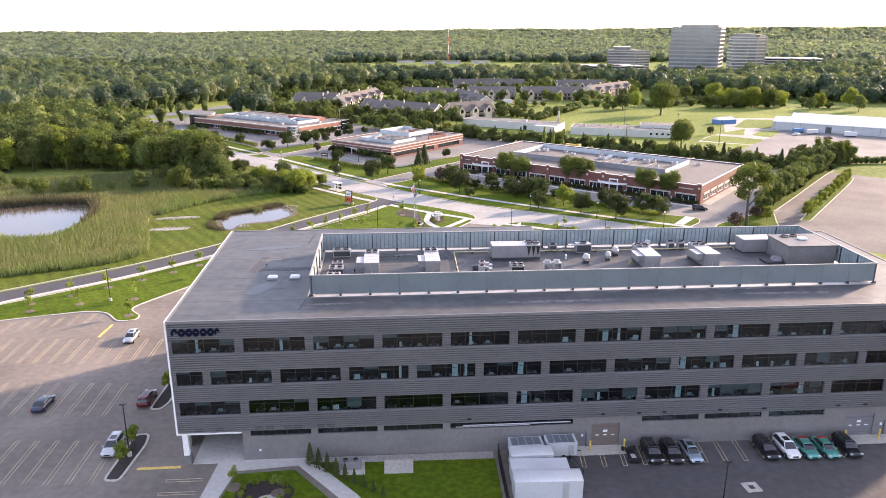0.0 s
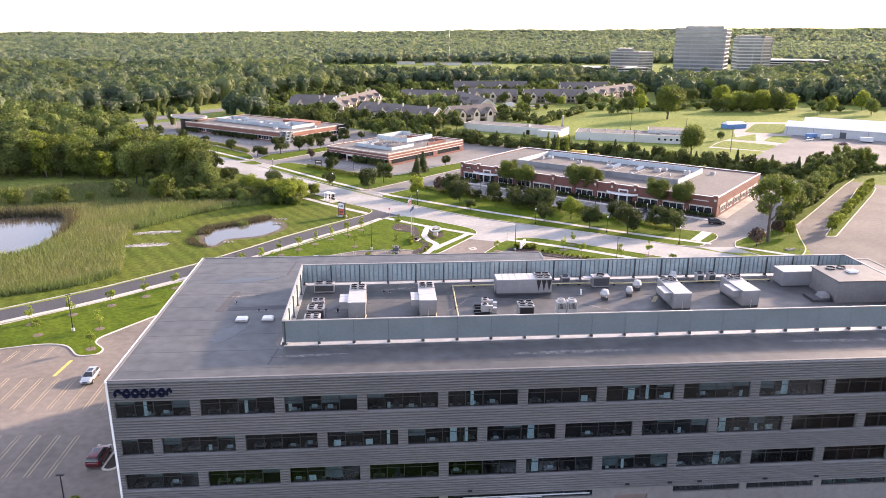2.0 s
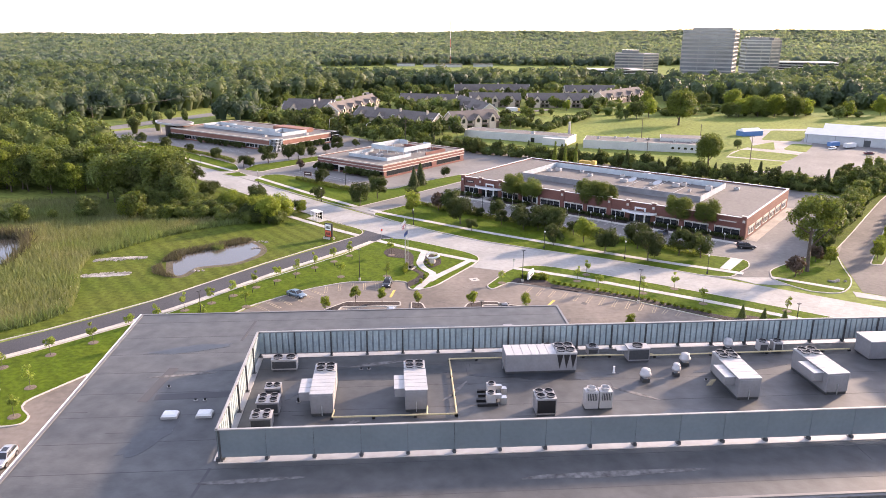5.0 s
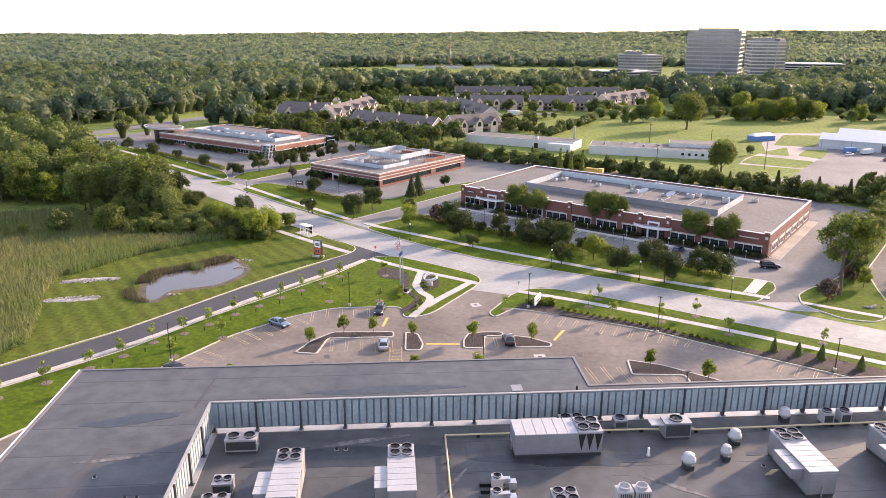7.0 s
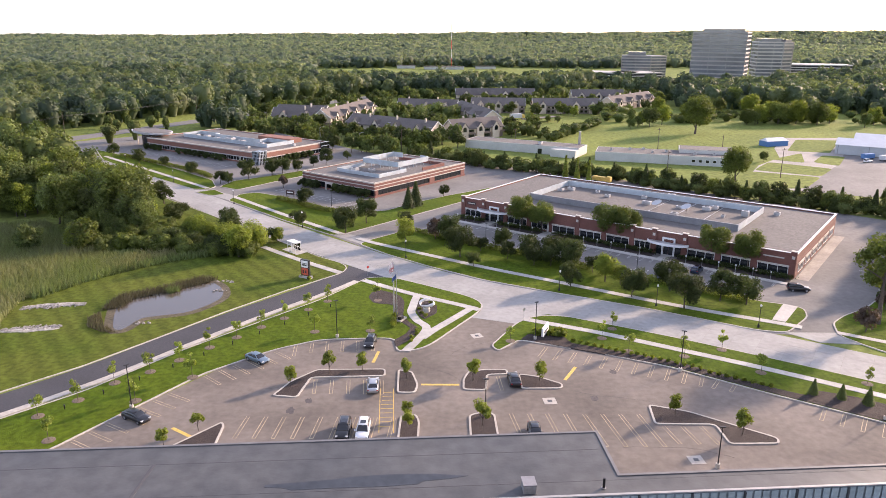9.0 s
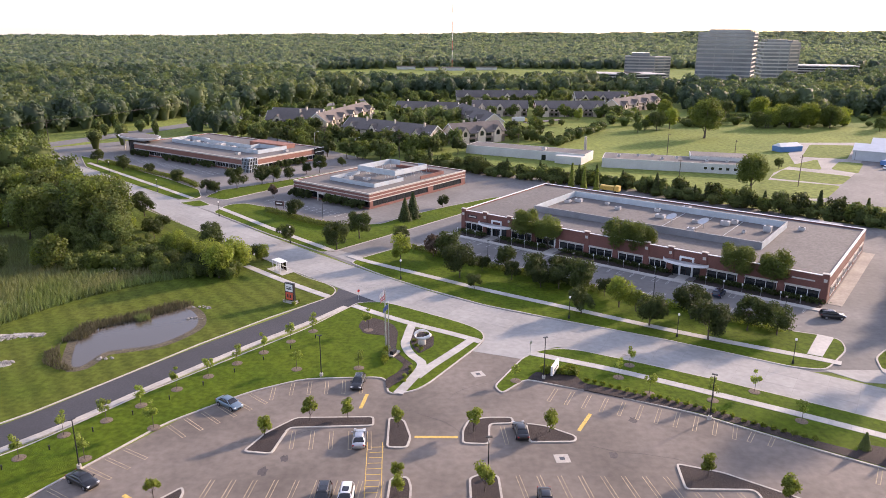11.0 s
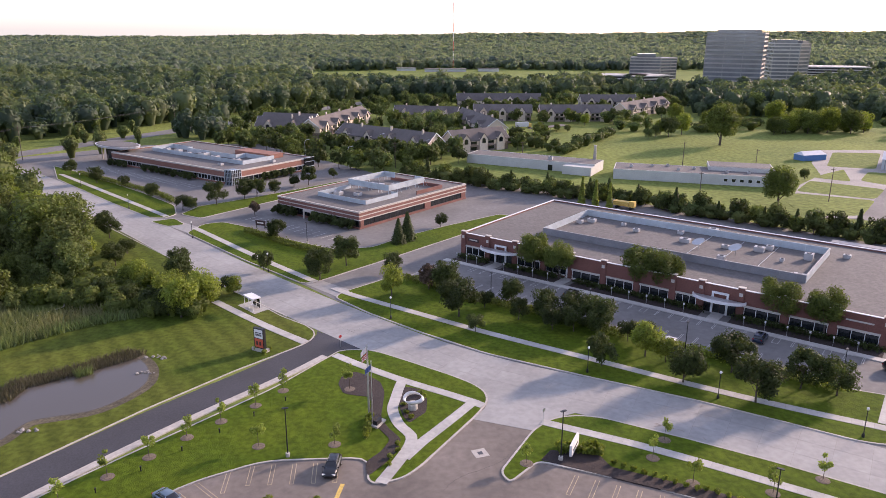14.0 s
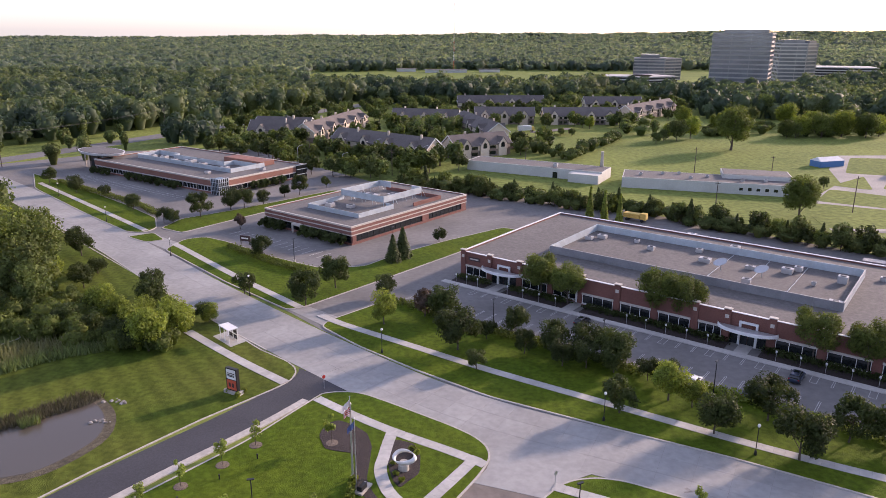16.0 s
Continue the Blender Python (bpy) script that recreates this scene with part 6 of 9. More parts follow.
cage2 = part("glass_corner", Geo().box(L - 0.2, D - 5, 0, L + 0.5, D + 0.4, 5.4), DARK_GLASS, brick_a)
part("lattice", Geo().box(L + 0.5, D - 5, 1.6, L + 0.62, D + 0.4, 1.8).box(L + 0.5, D - 5, 3.6, L + 0.62, D + 0.4, 3.8).box(L + 0.5, D - 5, 5.3, L + 0.62, D + 0.4, 5.5), PALE_METAL, cage2)
n = 26
oval = [(-6 + 13 * math.cos(2 * math.pi * i / n), 7 + 6.5 * math.sin(2 * math.pi * i / n)) for i in range(n)]
can = part("canopy", Geo().prism(oval, 6.2, 7.2, 1.06), mat("canopy_white", (0.6, 0.6, 0.6), 0.5), brick_a, "white round-edged canopy roof")
part("canopy_roof", Geo().prism([(x, y) for x, y in oval], 7.2, 7.35, 0.95), GRAVEL_ROOF, can)
part("rotunda", Geo().lathe([(5.5, 0), (5.5, 6.2)], 20, -5, 7), DARK_GLASS, brick_a, "dark glazed rotunda")
part("canopy_column", Geo().tube((-14, 4, 0), (-14, 4, 6.3), 0.3, 10), STONE_BAND, brick_a)
screen_run(brick_a, [(10, 13.5), (69, 13.5), (69, 30)], H - 0.3, H + 1.3)
screen_run(brick_a, [(10, 13.5), (10, 24), (24, 24), (24, 21), (56, 21), (56, 26), (69, 26)], H - 0.3, H + 1.5)
part("brick_upstand", Geo().box(46, 29, H - 0.3, 68, 36, H + 1.5), TERRACOTTA, brick_a, "brick roof house")
for x, y, lx, ly, h in ((14, 16, 3, 2, 1.4), (22, 16, 3, 2, 1.6), (30, 15, 2.5, 2, 1.2), (38, 16, 4, 3, 1.6), (47, 15.5, 3, 2.4, 1.3), (60, 16, 3, 2, 1.2), (62, 7, 2, 1.5, 0.9), (73, 24, 2, 1.5, 0.9)):
    rooftop_box(brick_a, x, y, H - 0.3, lx, ly, h)


# ---- white block buildings and sheds beyond ----
def low_block(at, yaw, L, D, H, n, label):
    b = thing("low_white_building", label, "building", at, yaw, "low white buildings")
    part("wall", Geo().box(0, 0, 0, L, 0.3, H).box(L - 0.3, 0.3, 0, L, D, H).box(0, 0.3, 0, 0.3, D, H).box(0.3, D - 0.3, 0, L - 0.3, D, H), WHITE_WALL, b)
    part("roof", Geo().box(0.3, 0.3, H - 0.5, L - 0.3, D - 0.3, H - 0.1), GRAVEL_ROOF, b, "flat grey roof")
    for k in range(n):
        u = L * (k + 0.5) / n
        w = part("window", Geo().box(u - 0.75, -0.05, 1.3, u + 0.75, 0.0, 2.6), WHITE_TRIM, b)
        part("pane", Geo().box(u - 0.65, -0.07, 1.4, u - 0.03, -0.05, 2.5).box(u + 0.03, -0.07, 1.4, u + 0.65, -0.05, 2.5), DARK_GLASS, w)
    return b


lw1 = low_block((10.8, 366.5, 0), -27.5, 58, 13, 4.0, 0, "long white block building with a flat roof")
part("door", Geo().box(38, -0.08, 0, 40, 0, 2.4), DARK_GLASS, lw1)
part("annexe", Geo().box(46, -5, 0, 58, 0, 3.4), WHITE_WALL, lw1)
rooftop_box(lw1, 37, 3, 3.9, 1.6, 1.6, 1.3)
lw2 = low_block((68.0, 331, 0), -16, 62, 16, 4.0, 0, "white block building with small windows")
for k in range(6):
    w = part("window", Geo().box(41.2 + 2.9 * k, -0.05, 1.3, 42.7 + 2.9 * k, 0.0, 2.6), WHITE_TRIM, lw2)
    part("pane", Geo().box(41.3 + 2.9 * k, -0.07, 1.4, 42.6 + 2.9 * k, -0.05, 2.5), DARK_GLASS, w)
part("upper_block", Geo().box(36, 9, 3.9, 60, 22, 5.4), WHITE_WALL, lw2)
part("upper_roof", Geo().box(36.4, 9.4, 5.4, 59.6, 21.6, 5.5), GRAVEL_ROOF, lw2)
for x, y in ((6, 6), (14, 10), (24, 4), (30, 8), (42, 4), (50, 5), (20, 12)):
    rooftop_box(lw2, x, y, 3.9, 1.2, 1.2, 0.9)
stack = thing("brick_chimney", "tall tapered pale brick chimney", "chimney", (64.8, 353, 0))
part("shaft", Geo().lathe([(0.9, 0), (0.55, 9.5), (0.62, 9.6), (0.6, 10)], 12), STONE_BAND, stack, "", True)
def white_shed(x, y, L, D, label):
    shed = thing("white_shed", label, "shed", (x, y, 0), -32.6, "white sheds")
    part("wall", Geo().box(0, 0, 0, L, 0.2, 4.6).box(0, 0.2, 0, 0.2, D, 4.6).box(L - 0.2, 0.2, 0, L, D, 4.6).box(0.2, D - 0.2, 0, L - 0.2, D, 4.6), SHED_GREY, shed)
    m, e = D / 2, 4.6
    part("roof", Geo().add([(-0.3, -0.4, e), (L + 0.3, -0.4, e), (L + 0.3, m, 6.8), (-0.3, m, 6.8), (-0.3, D + 0.4, e), (L + 0.3, D + 0.4, e), (-0.3, -0.4, e - 0.2), (L + 0.3, -0.4, e - 0.2), (-0.3, D + 0.4, e - 0.2), (L + 0.3, D + 0.4, e - 0.2)], [(0, 1, 2, 3), (3, 2, 5, 4), (6, 7, 1, 0), (8, 4, 5, 9), (0, 3, 4, 8, 6), (1, 7, 9, 5, 2), (6, 8, 9, 7)]), WHITE_METAL, shed, "white metal gable roof")
    for k in range(int(L // 13) + 1):
        part("wall_post", Geo().box(13 * k + 1, -0.1, 0, 13 * k + 1.3, 0, 4.5), UNIT_GREY, shed)
    for k in (3, 7):
        part("door", Geo().box(9 * k, -0.12, 0, 9 * k + 3, -0.0, 3.2), STEEL, shed)


SHED_GREY = mat("pale_grey_sheet_metal", (0.42, 0.43, 0.43), 0.6, 0.1, big=(0.06, 0.3), fine=(0.05, 3))
white_shed(187.5, 354.0, 92, 18, "long white metal storage shed with a low gable")
white_shed(206.0, 372.0, 96, 18, "second white metal shed behind another")
tent = thing("market_tent", "white topped tent with blue sides", "tent", (164, 374.6, 0), 18)
part("side", Geo().box(0, 0, 0, 13, 6, 2.6), BLUE, tent, "blue tent sides")
part("top", Geo().add([(-0.2, -0.2, 2.6), (13.2, -0.2, 2.6), (13.2, 6.2, 2.6), (-0.2, 6.2, 2.6), (1, 3, 4.1), (12, 3, 4.1)], [(0, 1, 5, 4), (1, 2, 5), (2, 3, 4, 5), (3, 0, 4), (3, 2, 1, 0)]), WHITE_METAL, tent, "white tent top")
for x, y, yaw in ((192, 336, 20), (198, 332, 20), (213, 325, -30)):
    v = thing("covered_trailer", "covered trailer parked in a yard", "trailer", (x, y, 0.03), yaw, "yard trailers")
    part("body", Geo().box(0, 0, 0.6, 6, 2.3, 2.6), BLUE if x < 197 else WHITE_METAL, v)
    part("chassis", Geo().box(0.3, 0.3, 0.2, 5.7, 2.0, 0.6), BLACK, v)


# ---- homes ----
def terrace(x, y, yaw, L, D=13.0, eaves=7.0, ridge=11.4, dormers=None, label="terrace of cream homes with brown shingle roofs", porch=True):
    t = thing("terrace", label, "houses", (x, y, 0), yaw, "terraced homes")
    part("wall", Geo().box(0, 0, 0, L, D, eaves).add([(0, 0, eaves), (0, D, eaves), (0, D / 2, ridge - 0.2), (0.2, 0, eaves), (0.2, D, eaves), (0.2, D / 2, ridge - 0.2)], [(0, 2, 1), (3, 4, 5), (0, 3, 5, 2), (1, 2, 5, 4)]).add([(L, 0, eaves), (L, D, eaves), (L, D / 2, ridge - 0.2), (L - 0.2, 0, eaves), (L - 0.2, D, eaves), (L - 0.2, D / 2, ridge - 0.2)], [(0, 1, 2), (3, 5, 4), (0, 2, 5, 3), (1, 4, 5, 2)]), SIDING, t)
    o = 0.7
    sl = (ridge - eaves) / (D / 2)
    e = eaves - o * sl
    part("roof", Geo().add([(-o, -o, e), (L + o, -o, e), (L + o, D / 2, ridge), (-o, D / 2, ridge), (-o, D + o, e), (L + o, D + o, e), (-o, -o, e - 0.3), (L + o, -o, e - 0.3), (L + o, D / 2, ridge - 0.3), (-o, D / 2, ridge - 0.3), (-o, D + o, e - 0.3), (L + o, D + o, e - 0.3)], [(0, 1, 2, 3), (3, 2, 5, 4), (7, 6, 9, 8), (8, 9, 10, 11), (0, 6, 7, 1), (4, 5, 11, 10), (0, 3, 9, 6), (3, 4, 10, 9), (1, 7, 8, 2), (2, 8, 11, 5)]), SHINGLE, t, "brown grey shingle roof")
    for x in (-o - 0.08, L + o):
        for y0 in (-o, D + o):
            part("bargeboard", Geo().add([(x + dx, y, z + dz) for dx in (0, 0.08) for y, z in ((y0, e), (D / 2, ridge)) for dz in (-0.4, 0.06)], [(0, 1, 3, 2), (4, 6, 7, 5), (1, 5, 7, 3), (0, 2, 6, 4), (0, 4, 5, 1)]), WHITE_TRIM, t)
    n = dormers if dormers is not None else max(1, int(L // 13))
    for side in (0, 1):
        for k in range(n):
            u = L * (k + 0.5) / n
            y0, s = (-1.2, 1) if side == 0 else (D + 1.2, -1)
            w = 2.3
            zt = eaves + 2.7
            dm = part("dormer", Geo().add([(u - w, y0, 0), (u + w, y0, 0), (u + w, y0, eaves), (u, y0, zt), (u - w, y0, eaves), (u - w, D / 2, 0), (u + w, D / 2, 0), (u + w, D / 2, eaves), (u, D / 2, zt), (u - w, D / 2, eaves)], [(0, 1, 2, 3, 4), (1, 6, 7, 2), (0, 4, 9, 5), (2, 7, 8, 3), (4, 3, 8, 9)]), SIDING, t, "cream gabled bay with an arched window")
            part("dormer_roof", Geo().add([(u - w - 0.4, y0 - 0.3 * s, eaves - 0.5), (u, y0 - 0.3 * s, zt + 0.1), (u + w + 0.4, y0 - 0.3 * s, eaves - 0.5), (u - w - 0.4, D / 2, eaves - 0.5), (u, D / 2, zt + 0.1), (u + w + 0.4, D / 2, eaves - 0.5)], [(0, 1, 4, 3), (1, 2, 5, 4)]), SHINGLE, dm)
            arch = [(u + 1.1 * math.cos(math.pi * i / 8), eaves - 0.6 + 1.1 * math.sin(math.pi * i / 8)) for i in range(9)] + [(u - 1.1, eaves - 2.0), (u + 1.1, eaves - 2.0)]
            part("arched_window", Geo().add([(a, y0 - 0.04 * s, b) for a, b in arch], [tuple(range(len(arch)))]), DARK_GLASS, dm)
            for v in (-4.4, 4.4):
                if 1 < u + v < L - 1:
                    for z in (0.8, 3.4):
                        wy = (-0.16, 0.0) if side == 0 else (D, D + 0.16)
                        part("window", Geo().box(u + v - 0.9, wy[0], z, u + v + 0.9, wy[1], z + 1.5), DARK_GLASS, t)
            if porch:
                py = (-1.6, 0) if side == 0 else (D, D + 1.6)
                part("balcony", Geo().box(u + 2.5, py[0], 2.8, u + 6, py[1], 3.0).box(u + 2.5, py[0] if side == 0 else py[1] - 0.1, 3.0, u + 6, py[0] + 0.1 if side == 0 else py[1], 3.9), SIDING_BROWN, t)
    for k in range(max(1, int(L // 16))):
        u = L * (k + 0.3) / max(1, int(L // 16))
        part("chimney", Geo().box(u, D / 2 + 0.8, ridge - 1.5, u + 0.9, D / 2 + 1.7, ridge + 1.0), SIDING, t)
    t["span"] = L
    part("stone_base", Geo().box(-0.08, -0.1, 0, L + 0.08, D + 0.1, 3.0), SIDING_STONE, t, "brown grey stone lower storey")
    gw = part("gable_window", Geo().box(-0.06, D / 2 - 1.2, 3.2, 0, D / 2 + 1.2, 4.8), DARK_GLASS, t)
    return t


def terrace_on(x0, y0, x1, y1, dormers):
    """A terrace whose ridge runs from one point of the plan to another."""
    d = Vector((x1 - x0, y1 - y0))
    n = d.normalized()
    return terrace(x0 + n.y * 6.0, y0 - n.x * 6.0, math.degrees(math.atan2(d.y, d.x)), d.length, 12.0, 6.0, 10.4, dormers)


HOUSE_ROWS = [terrace_on(*row) for row in (
    (-72.5, 440, -53, 515, 5), (-73, 466, -104, 473, 2), (-75, 452, -103, 455, 2),
    (-3.5, 387, -51, 425, 4), (3.0, 396, 29, 413, 3),
    (-31, 521, 9, 512.5, 3), (12, 508, 29, 446, 3),
    (20, 532, 57, 530, 3), (63, 529, 110, 532, 4),
    (10, 618, 74, 621, 4), (104, 612, 146, 615, 3), (119, 545, 163, 600, 4))]
carport = thing("carport", "long flat roofed car shelter", "carport", (52, 462, 0), 40)
part("roof", Geo().box(0, 0, 2.6, 30, 6, 2.85), SHINGLE, carport)
for k in range(5):
    part("post", Geo().box(1 + 6.9 * k, 2.9, 0, 1.2 + 6.9 * k, 3.1, 2.6), SIDING_BROWN, carport)
van = thing("lorry", "parked white box lorry by the homes", "lorry", (44, 486, 0), 20)
part("box", Geo().box(0, 0, 1, 8, 2.5, 3.6), WHITE_METAL, van)
part("cab", Geo().box(8.1, 0.1, 0.8, 10, 2.4, 2.8, 0.9), YELLOW, van)
part("wheel", Geo().tube((1.5, 0, 0.5), (1.5, 2.5, 0.5), 0.5, 12).tube((8.8, 0, 0.5), (8.8, 2.5, 0.5), 0.5, 12), TYRE, van)


# ---- office towers on the skyline ----
PALE_BAND = mat("pale_tower_spandrel", (0.42, 0.4, 0.37), 0.6, 0.1, fine=(0.1, 0.5))


def tower(at, yaw, L, D, H, floors, label, group="towers", step=None, band=None):
    t = thing("office_tower", label, "office tower", at, yaw, group)
    part("core", Geo().box(0.3, 0.3, 0, L - 0.3, D - 0.3, H - 0.4), TOWER_GLASS, t, "reflective glass with haze put into its colour")
    fh = H / floors
    for k in range(floors + 1):
        z = min(k * fh, H - 0.9)
        part("spandrel", Geo().box(0, 0, z, L, D, z + fh * 0.36), band or TOWER_BAND, t)
    for k in range(int(L // 18) + 1):
        part("fin", Geo().box(min(18 * k, L - 0.3), -0.12, 0, min(18 * k, L - 0.3) + 0.3, 0.3, H), band or TOWER_BAND, t)
    for k in range(int(D // 6) + 1):
        part("fin", Geo().box(-0.12, min(6 * k, D - 0.3), 0, 0.3, min(6 * k, D - 0.3) + 0.3, H), band or TOWER_BAND, t)
        part("fin", Geo().box(L - 0.3, min(6 * k, D - 0.3), 0, L + 0.12, min(6 * k, D - 0.3) + 0.3, H), band or TOWER_BAND, t)
    if step:
        part("roof_house", Geo().box(step[0], 2, H, step[1], D - 2, H + step[2]), TOWER_GLASS, t)
    return t
tower((264.5, 812, 0), -28, 54.5, 38, 56, 13, "tall dark glass office tower with brown bands", step=(10, 51, 3.4))
tower((381, 921, 0), -9, 29, 34, 45, 11, "dark glass office tower behind another", step=(3, 26, 4), band=PALE_BAND)
tower((409.8, 916.0, 0), 32, 20, 22, 45, 11, "brown banded wing of an office tower", step=(6, 18, 3))
tower((230, 980, 0), -14, 37, 26, 26.5, 7, "mid-rise brown banded office block", step=(8, 30, 4.5))
tower((266, 971, 0), 34, 30, 26, 26, 7, "brown banded wing of an office block")
GARAGE = mat("pale_garage_concrete", (0.45, 0.43, 0.4), 0.85, fine=(0.1, 0.5))


def garage(at, yaw, L, D, floors, label):
    t = thing("parking_garage", label, "garage", at, yaw, "parking garages")
    for k in range(floors):
        part("deck", Geo().box(0, 0, 3.2 * k + 1.9, L, D, 3.2 * k + 3.1), GARAGE, t)
        # a solid black block stands in for the shade between two decks
        part("opening", Geo().box(0.5, 0.5, 3.2 * k, L - 0.5, D - 0.5, 3.2 * k + 1.9), BLACK, t)
    return t


garage((168, 905, 0), -22, 60, 40, 3, "pale concrete parking garage of three decks")
garage((221, 882, 0), 27, 46, 40, 3, "long pale concrete parking garage")
garage((455, 1003, 0), -16, 80, 50, 5, "pale concrete parking garage by the towers")
mast = thing("radio_mast", "very tall thin red and white radio mast", "mast", (11, 1200, 0))
for k in range(10):
    part("section", Geo().tube((0, 0, 14 * k), (0, 0, 14 * k + 14), 0.35, 6), RED if k % 2 == 0 else WHITE_TRIM, mast)
far_homes = thing("club_house", "low white buildings on a far green field", "building", (-30, 1130, 0), 6)
part("wall", Geo().box(0, 0, 0, 60, 14, 4).box(-40, 30, 0, -12, 42, 4).box(80, 10, 0, 110, 20, 4), WHITE_WALL, far_homes)
part("roof", Geo().box(-1, -1, 4, 61, 15, 4.6).box(-41, 29, 4, -11, 43, 4.6).box(79, 9, 4, 111, 21, 4.6), GRAVEL_ROOF, far_homes)


# ---- plant on the office roof ----
def fan(parent, x, y, z, r=0.42):
    f = part("fan", Geo().lathe([(r, z), (r, z + 0.16), (r * 0.95, z + 0.16), (r * 0.93, z + 0.03), (r * 0.3, z + 0.05), (0.02, z + 0.05)], 16, x, y), BLACK, parent, "dark round fan opening")
    g = Geo()
    for k in range(5):
        g.obox(x, y, z + 0.06, z + 0.08, r * 1.8, 0.1, 36 * k)
    part("blade", g, STEEL, f)
    part("rim", Geo().lathe([(r, z + 0.1), (r + 0.05, z + 0.1), (r + 0.05, z + 0.18), (r, z + 0.18)], 16, x, y, False), UNIT_GREY, f)


def air_handler(u, w, yaw, width, length, h, hood, label, mirror=False):
    """A long unit with four fans at one end, and a wider hood over its other half."""
    a = thing("air_handler", label, "air handler", spot(u, w, TOP), YAW + yaw, "large roof units")
    part("skid", Geo().box(0.05, 0.05, 0, width - 0.05, length - 0.05, 0.3), STEEL, a)
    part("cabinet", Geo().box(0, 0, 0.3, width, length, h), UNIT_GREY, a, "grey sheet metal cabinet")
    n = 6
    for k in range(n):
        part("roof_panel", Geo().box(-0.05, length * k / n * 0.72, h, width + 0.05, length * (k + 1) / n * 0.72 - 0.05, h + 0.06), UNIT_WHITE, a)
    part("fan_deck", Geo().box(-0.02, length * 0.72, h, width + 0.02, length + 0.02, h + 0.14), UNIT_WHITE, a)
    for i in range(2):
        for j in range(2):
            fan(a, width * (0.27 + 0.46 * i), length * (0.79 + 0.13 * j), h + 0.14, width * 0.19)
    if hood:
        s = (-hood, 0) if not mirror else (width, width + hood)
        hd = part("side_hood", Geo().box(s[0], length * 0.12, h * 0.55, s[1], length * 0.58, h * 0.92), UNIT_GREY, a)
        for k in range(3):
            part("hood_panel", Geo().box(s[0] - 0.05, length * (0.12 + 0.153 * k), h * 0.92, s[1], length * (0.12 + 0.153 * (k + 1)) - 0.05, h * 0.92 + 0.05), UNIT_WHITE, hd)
    for k in range(4):
        part("access_panel", Geo().box(-0.03 if mirror or not hood else width, length * (0.62 + 0.09 * k) if k < 2 else length * 0.1 * k, 0.5, 0.0 if mirror or not hood else width + 0.03, length * (0.69 + 0.09 * k) if k < 2 else length * 0.1 * k + 0.5, h - 0.2), UNIT_WHITE, a)
    part("front_panel", Geo().box(0.15, -0.04, 0.45, width - 0.15, 0, h - 0.15), UNIT_GREY, a)
    part("drain_pipe", Geo().tube((width * 0.5, -0.1, 0.1), (width * 0.5, -0.1, h * 0.5), 0.05, 6), GALV, a)
    return a


air_handler(24.0, 14.9, 0, 2.1, 6.3, 2.3, 1.1, "long pale roof air handler with four fans")
air_handler(32.9, 15.1, 0, 2.1, 6.2, 2.3, 1.0, "long pale roof air handler with four fans")
air_handler(65.7, 15.4, 0, 2.3, 6.2, 2.3, 1.0, "long pale roof air handler with a ladder")
air_handler(75.1, 15.8, 3, 2.3, 6.0, 2.3, 1.0, "long pale roof air handler near the penthouse")
chiller = air_handler(43.7, 24.9, -90, 2.5, 7.6, 2.2, 0, "very long pale roof chiller with four fans")
for k in range(3):
    v0 = 5.45 + 0.72 * k
    part("coil", Geo().add([(2.53, v0, 2.1), (2.53, v0 + 0.66, 2.1), (2.53, v0 + 0.33, 0.5), (2.5, v0, 2.1), (2.5, v0 + 0.66, 2.1), (2.5, v0 + 0.33, 0.5)], [(0, 2, 1), (0, 3, 5, 2), (1, 2, 5, 4)]), BLACK, chiller, "dark open coil bay")
ladder = Geo()
for k in range(6):
    ladder.box(63.9, 18.4 - 0.16 * k, 0.1 + 0.2 * k, 64.5, 18.46 - 0.16 * k, 0.16 + 0.2 * k)
lad = thing("roof_ladder", "small yellow step ladder leaning at a roof unit", "ladder", spot(0, 0, TOP), YAW)
part("rung", ladder, YELLOW_PIPE, lad)


def fan_box(u, w, lx, ly, h, nx, ny, label, material=None, yaw=0):
    b = thing("condenser", label, "condenser", spot(u, w, TOP), YAW + yaw, "roof condensers")
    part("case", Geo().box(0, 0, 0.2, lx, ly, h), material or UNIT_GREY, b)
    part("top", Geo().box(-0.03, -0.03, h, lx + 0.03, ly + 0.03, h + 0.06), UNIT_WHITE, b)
    part("rail", Geo().box(0.1, 0, 0, lx - 0.1, 0.2, 0.2).box(0.1, ly - 0.2, 0, lx - 0.1, ly, 0.2), STEEL, b)
    r = min(lx / nx, ly / ny) * 0.4
    for i in range(nx):
        for j in range(ny):
            fan(b, lx * (i + 0.5) / nx, ly * (j + 0.5) / ny, h + 0.06, r)
    part("louvre", Geo().box(0.1, -0.03, 0.35, lx - 0.1, 0, h - 0.15), BLACK if material is None else STEEL, b)
    return b


fan_box(18.8, 12.5, 1.9, 1.5, 1.3, 2, 2, "condenser with four fans beside the screen", UNIT_GREY)
fan_box(18.9, 15.2, 2.1, 1.7, 1.4, 2, 2, "condenser with four fans in a row of three", UNIT_GREY)
fan_box(19.2, 18.4, 1.5, 1.3, 1.2, 2, 1, "smaller condenser with two fans", UNIT_GREY)
fan_box(45.2, 13.5, 1.9, 1.9, 1.8, 2, 2, "dark sided condenser with four fans")
fan_box(18.9, 24.6, 2.7, 1.2, 1.3, 2, 1, "raised condenser with duct beside the screen", UNIT_WHITE)
fan_box(48.6, 26.3, 2.2, 1.2, 1.1, 2, 1, "low condenser near the rear screen", UNIT_GREY)
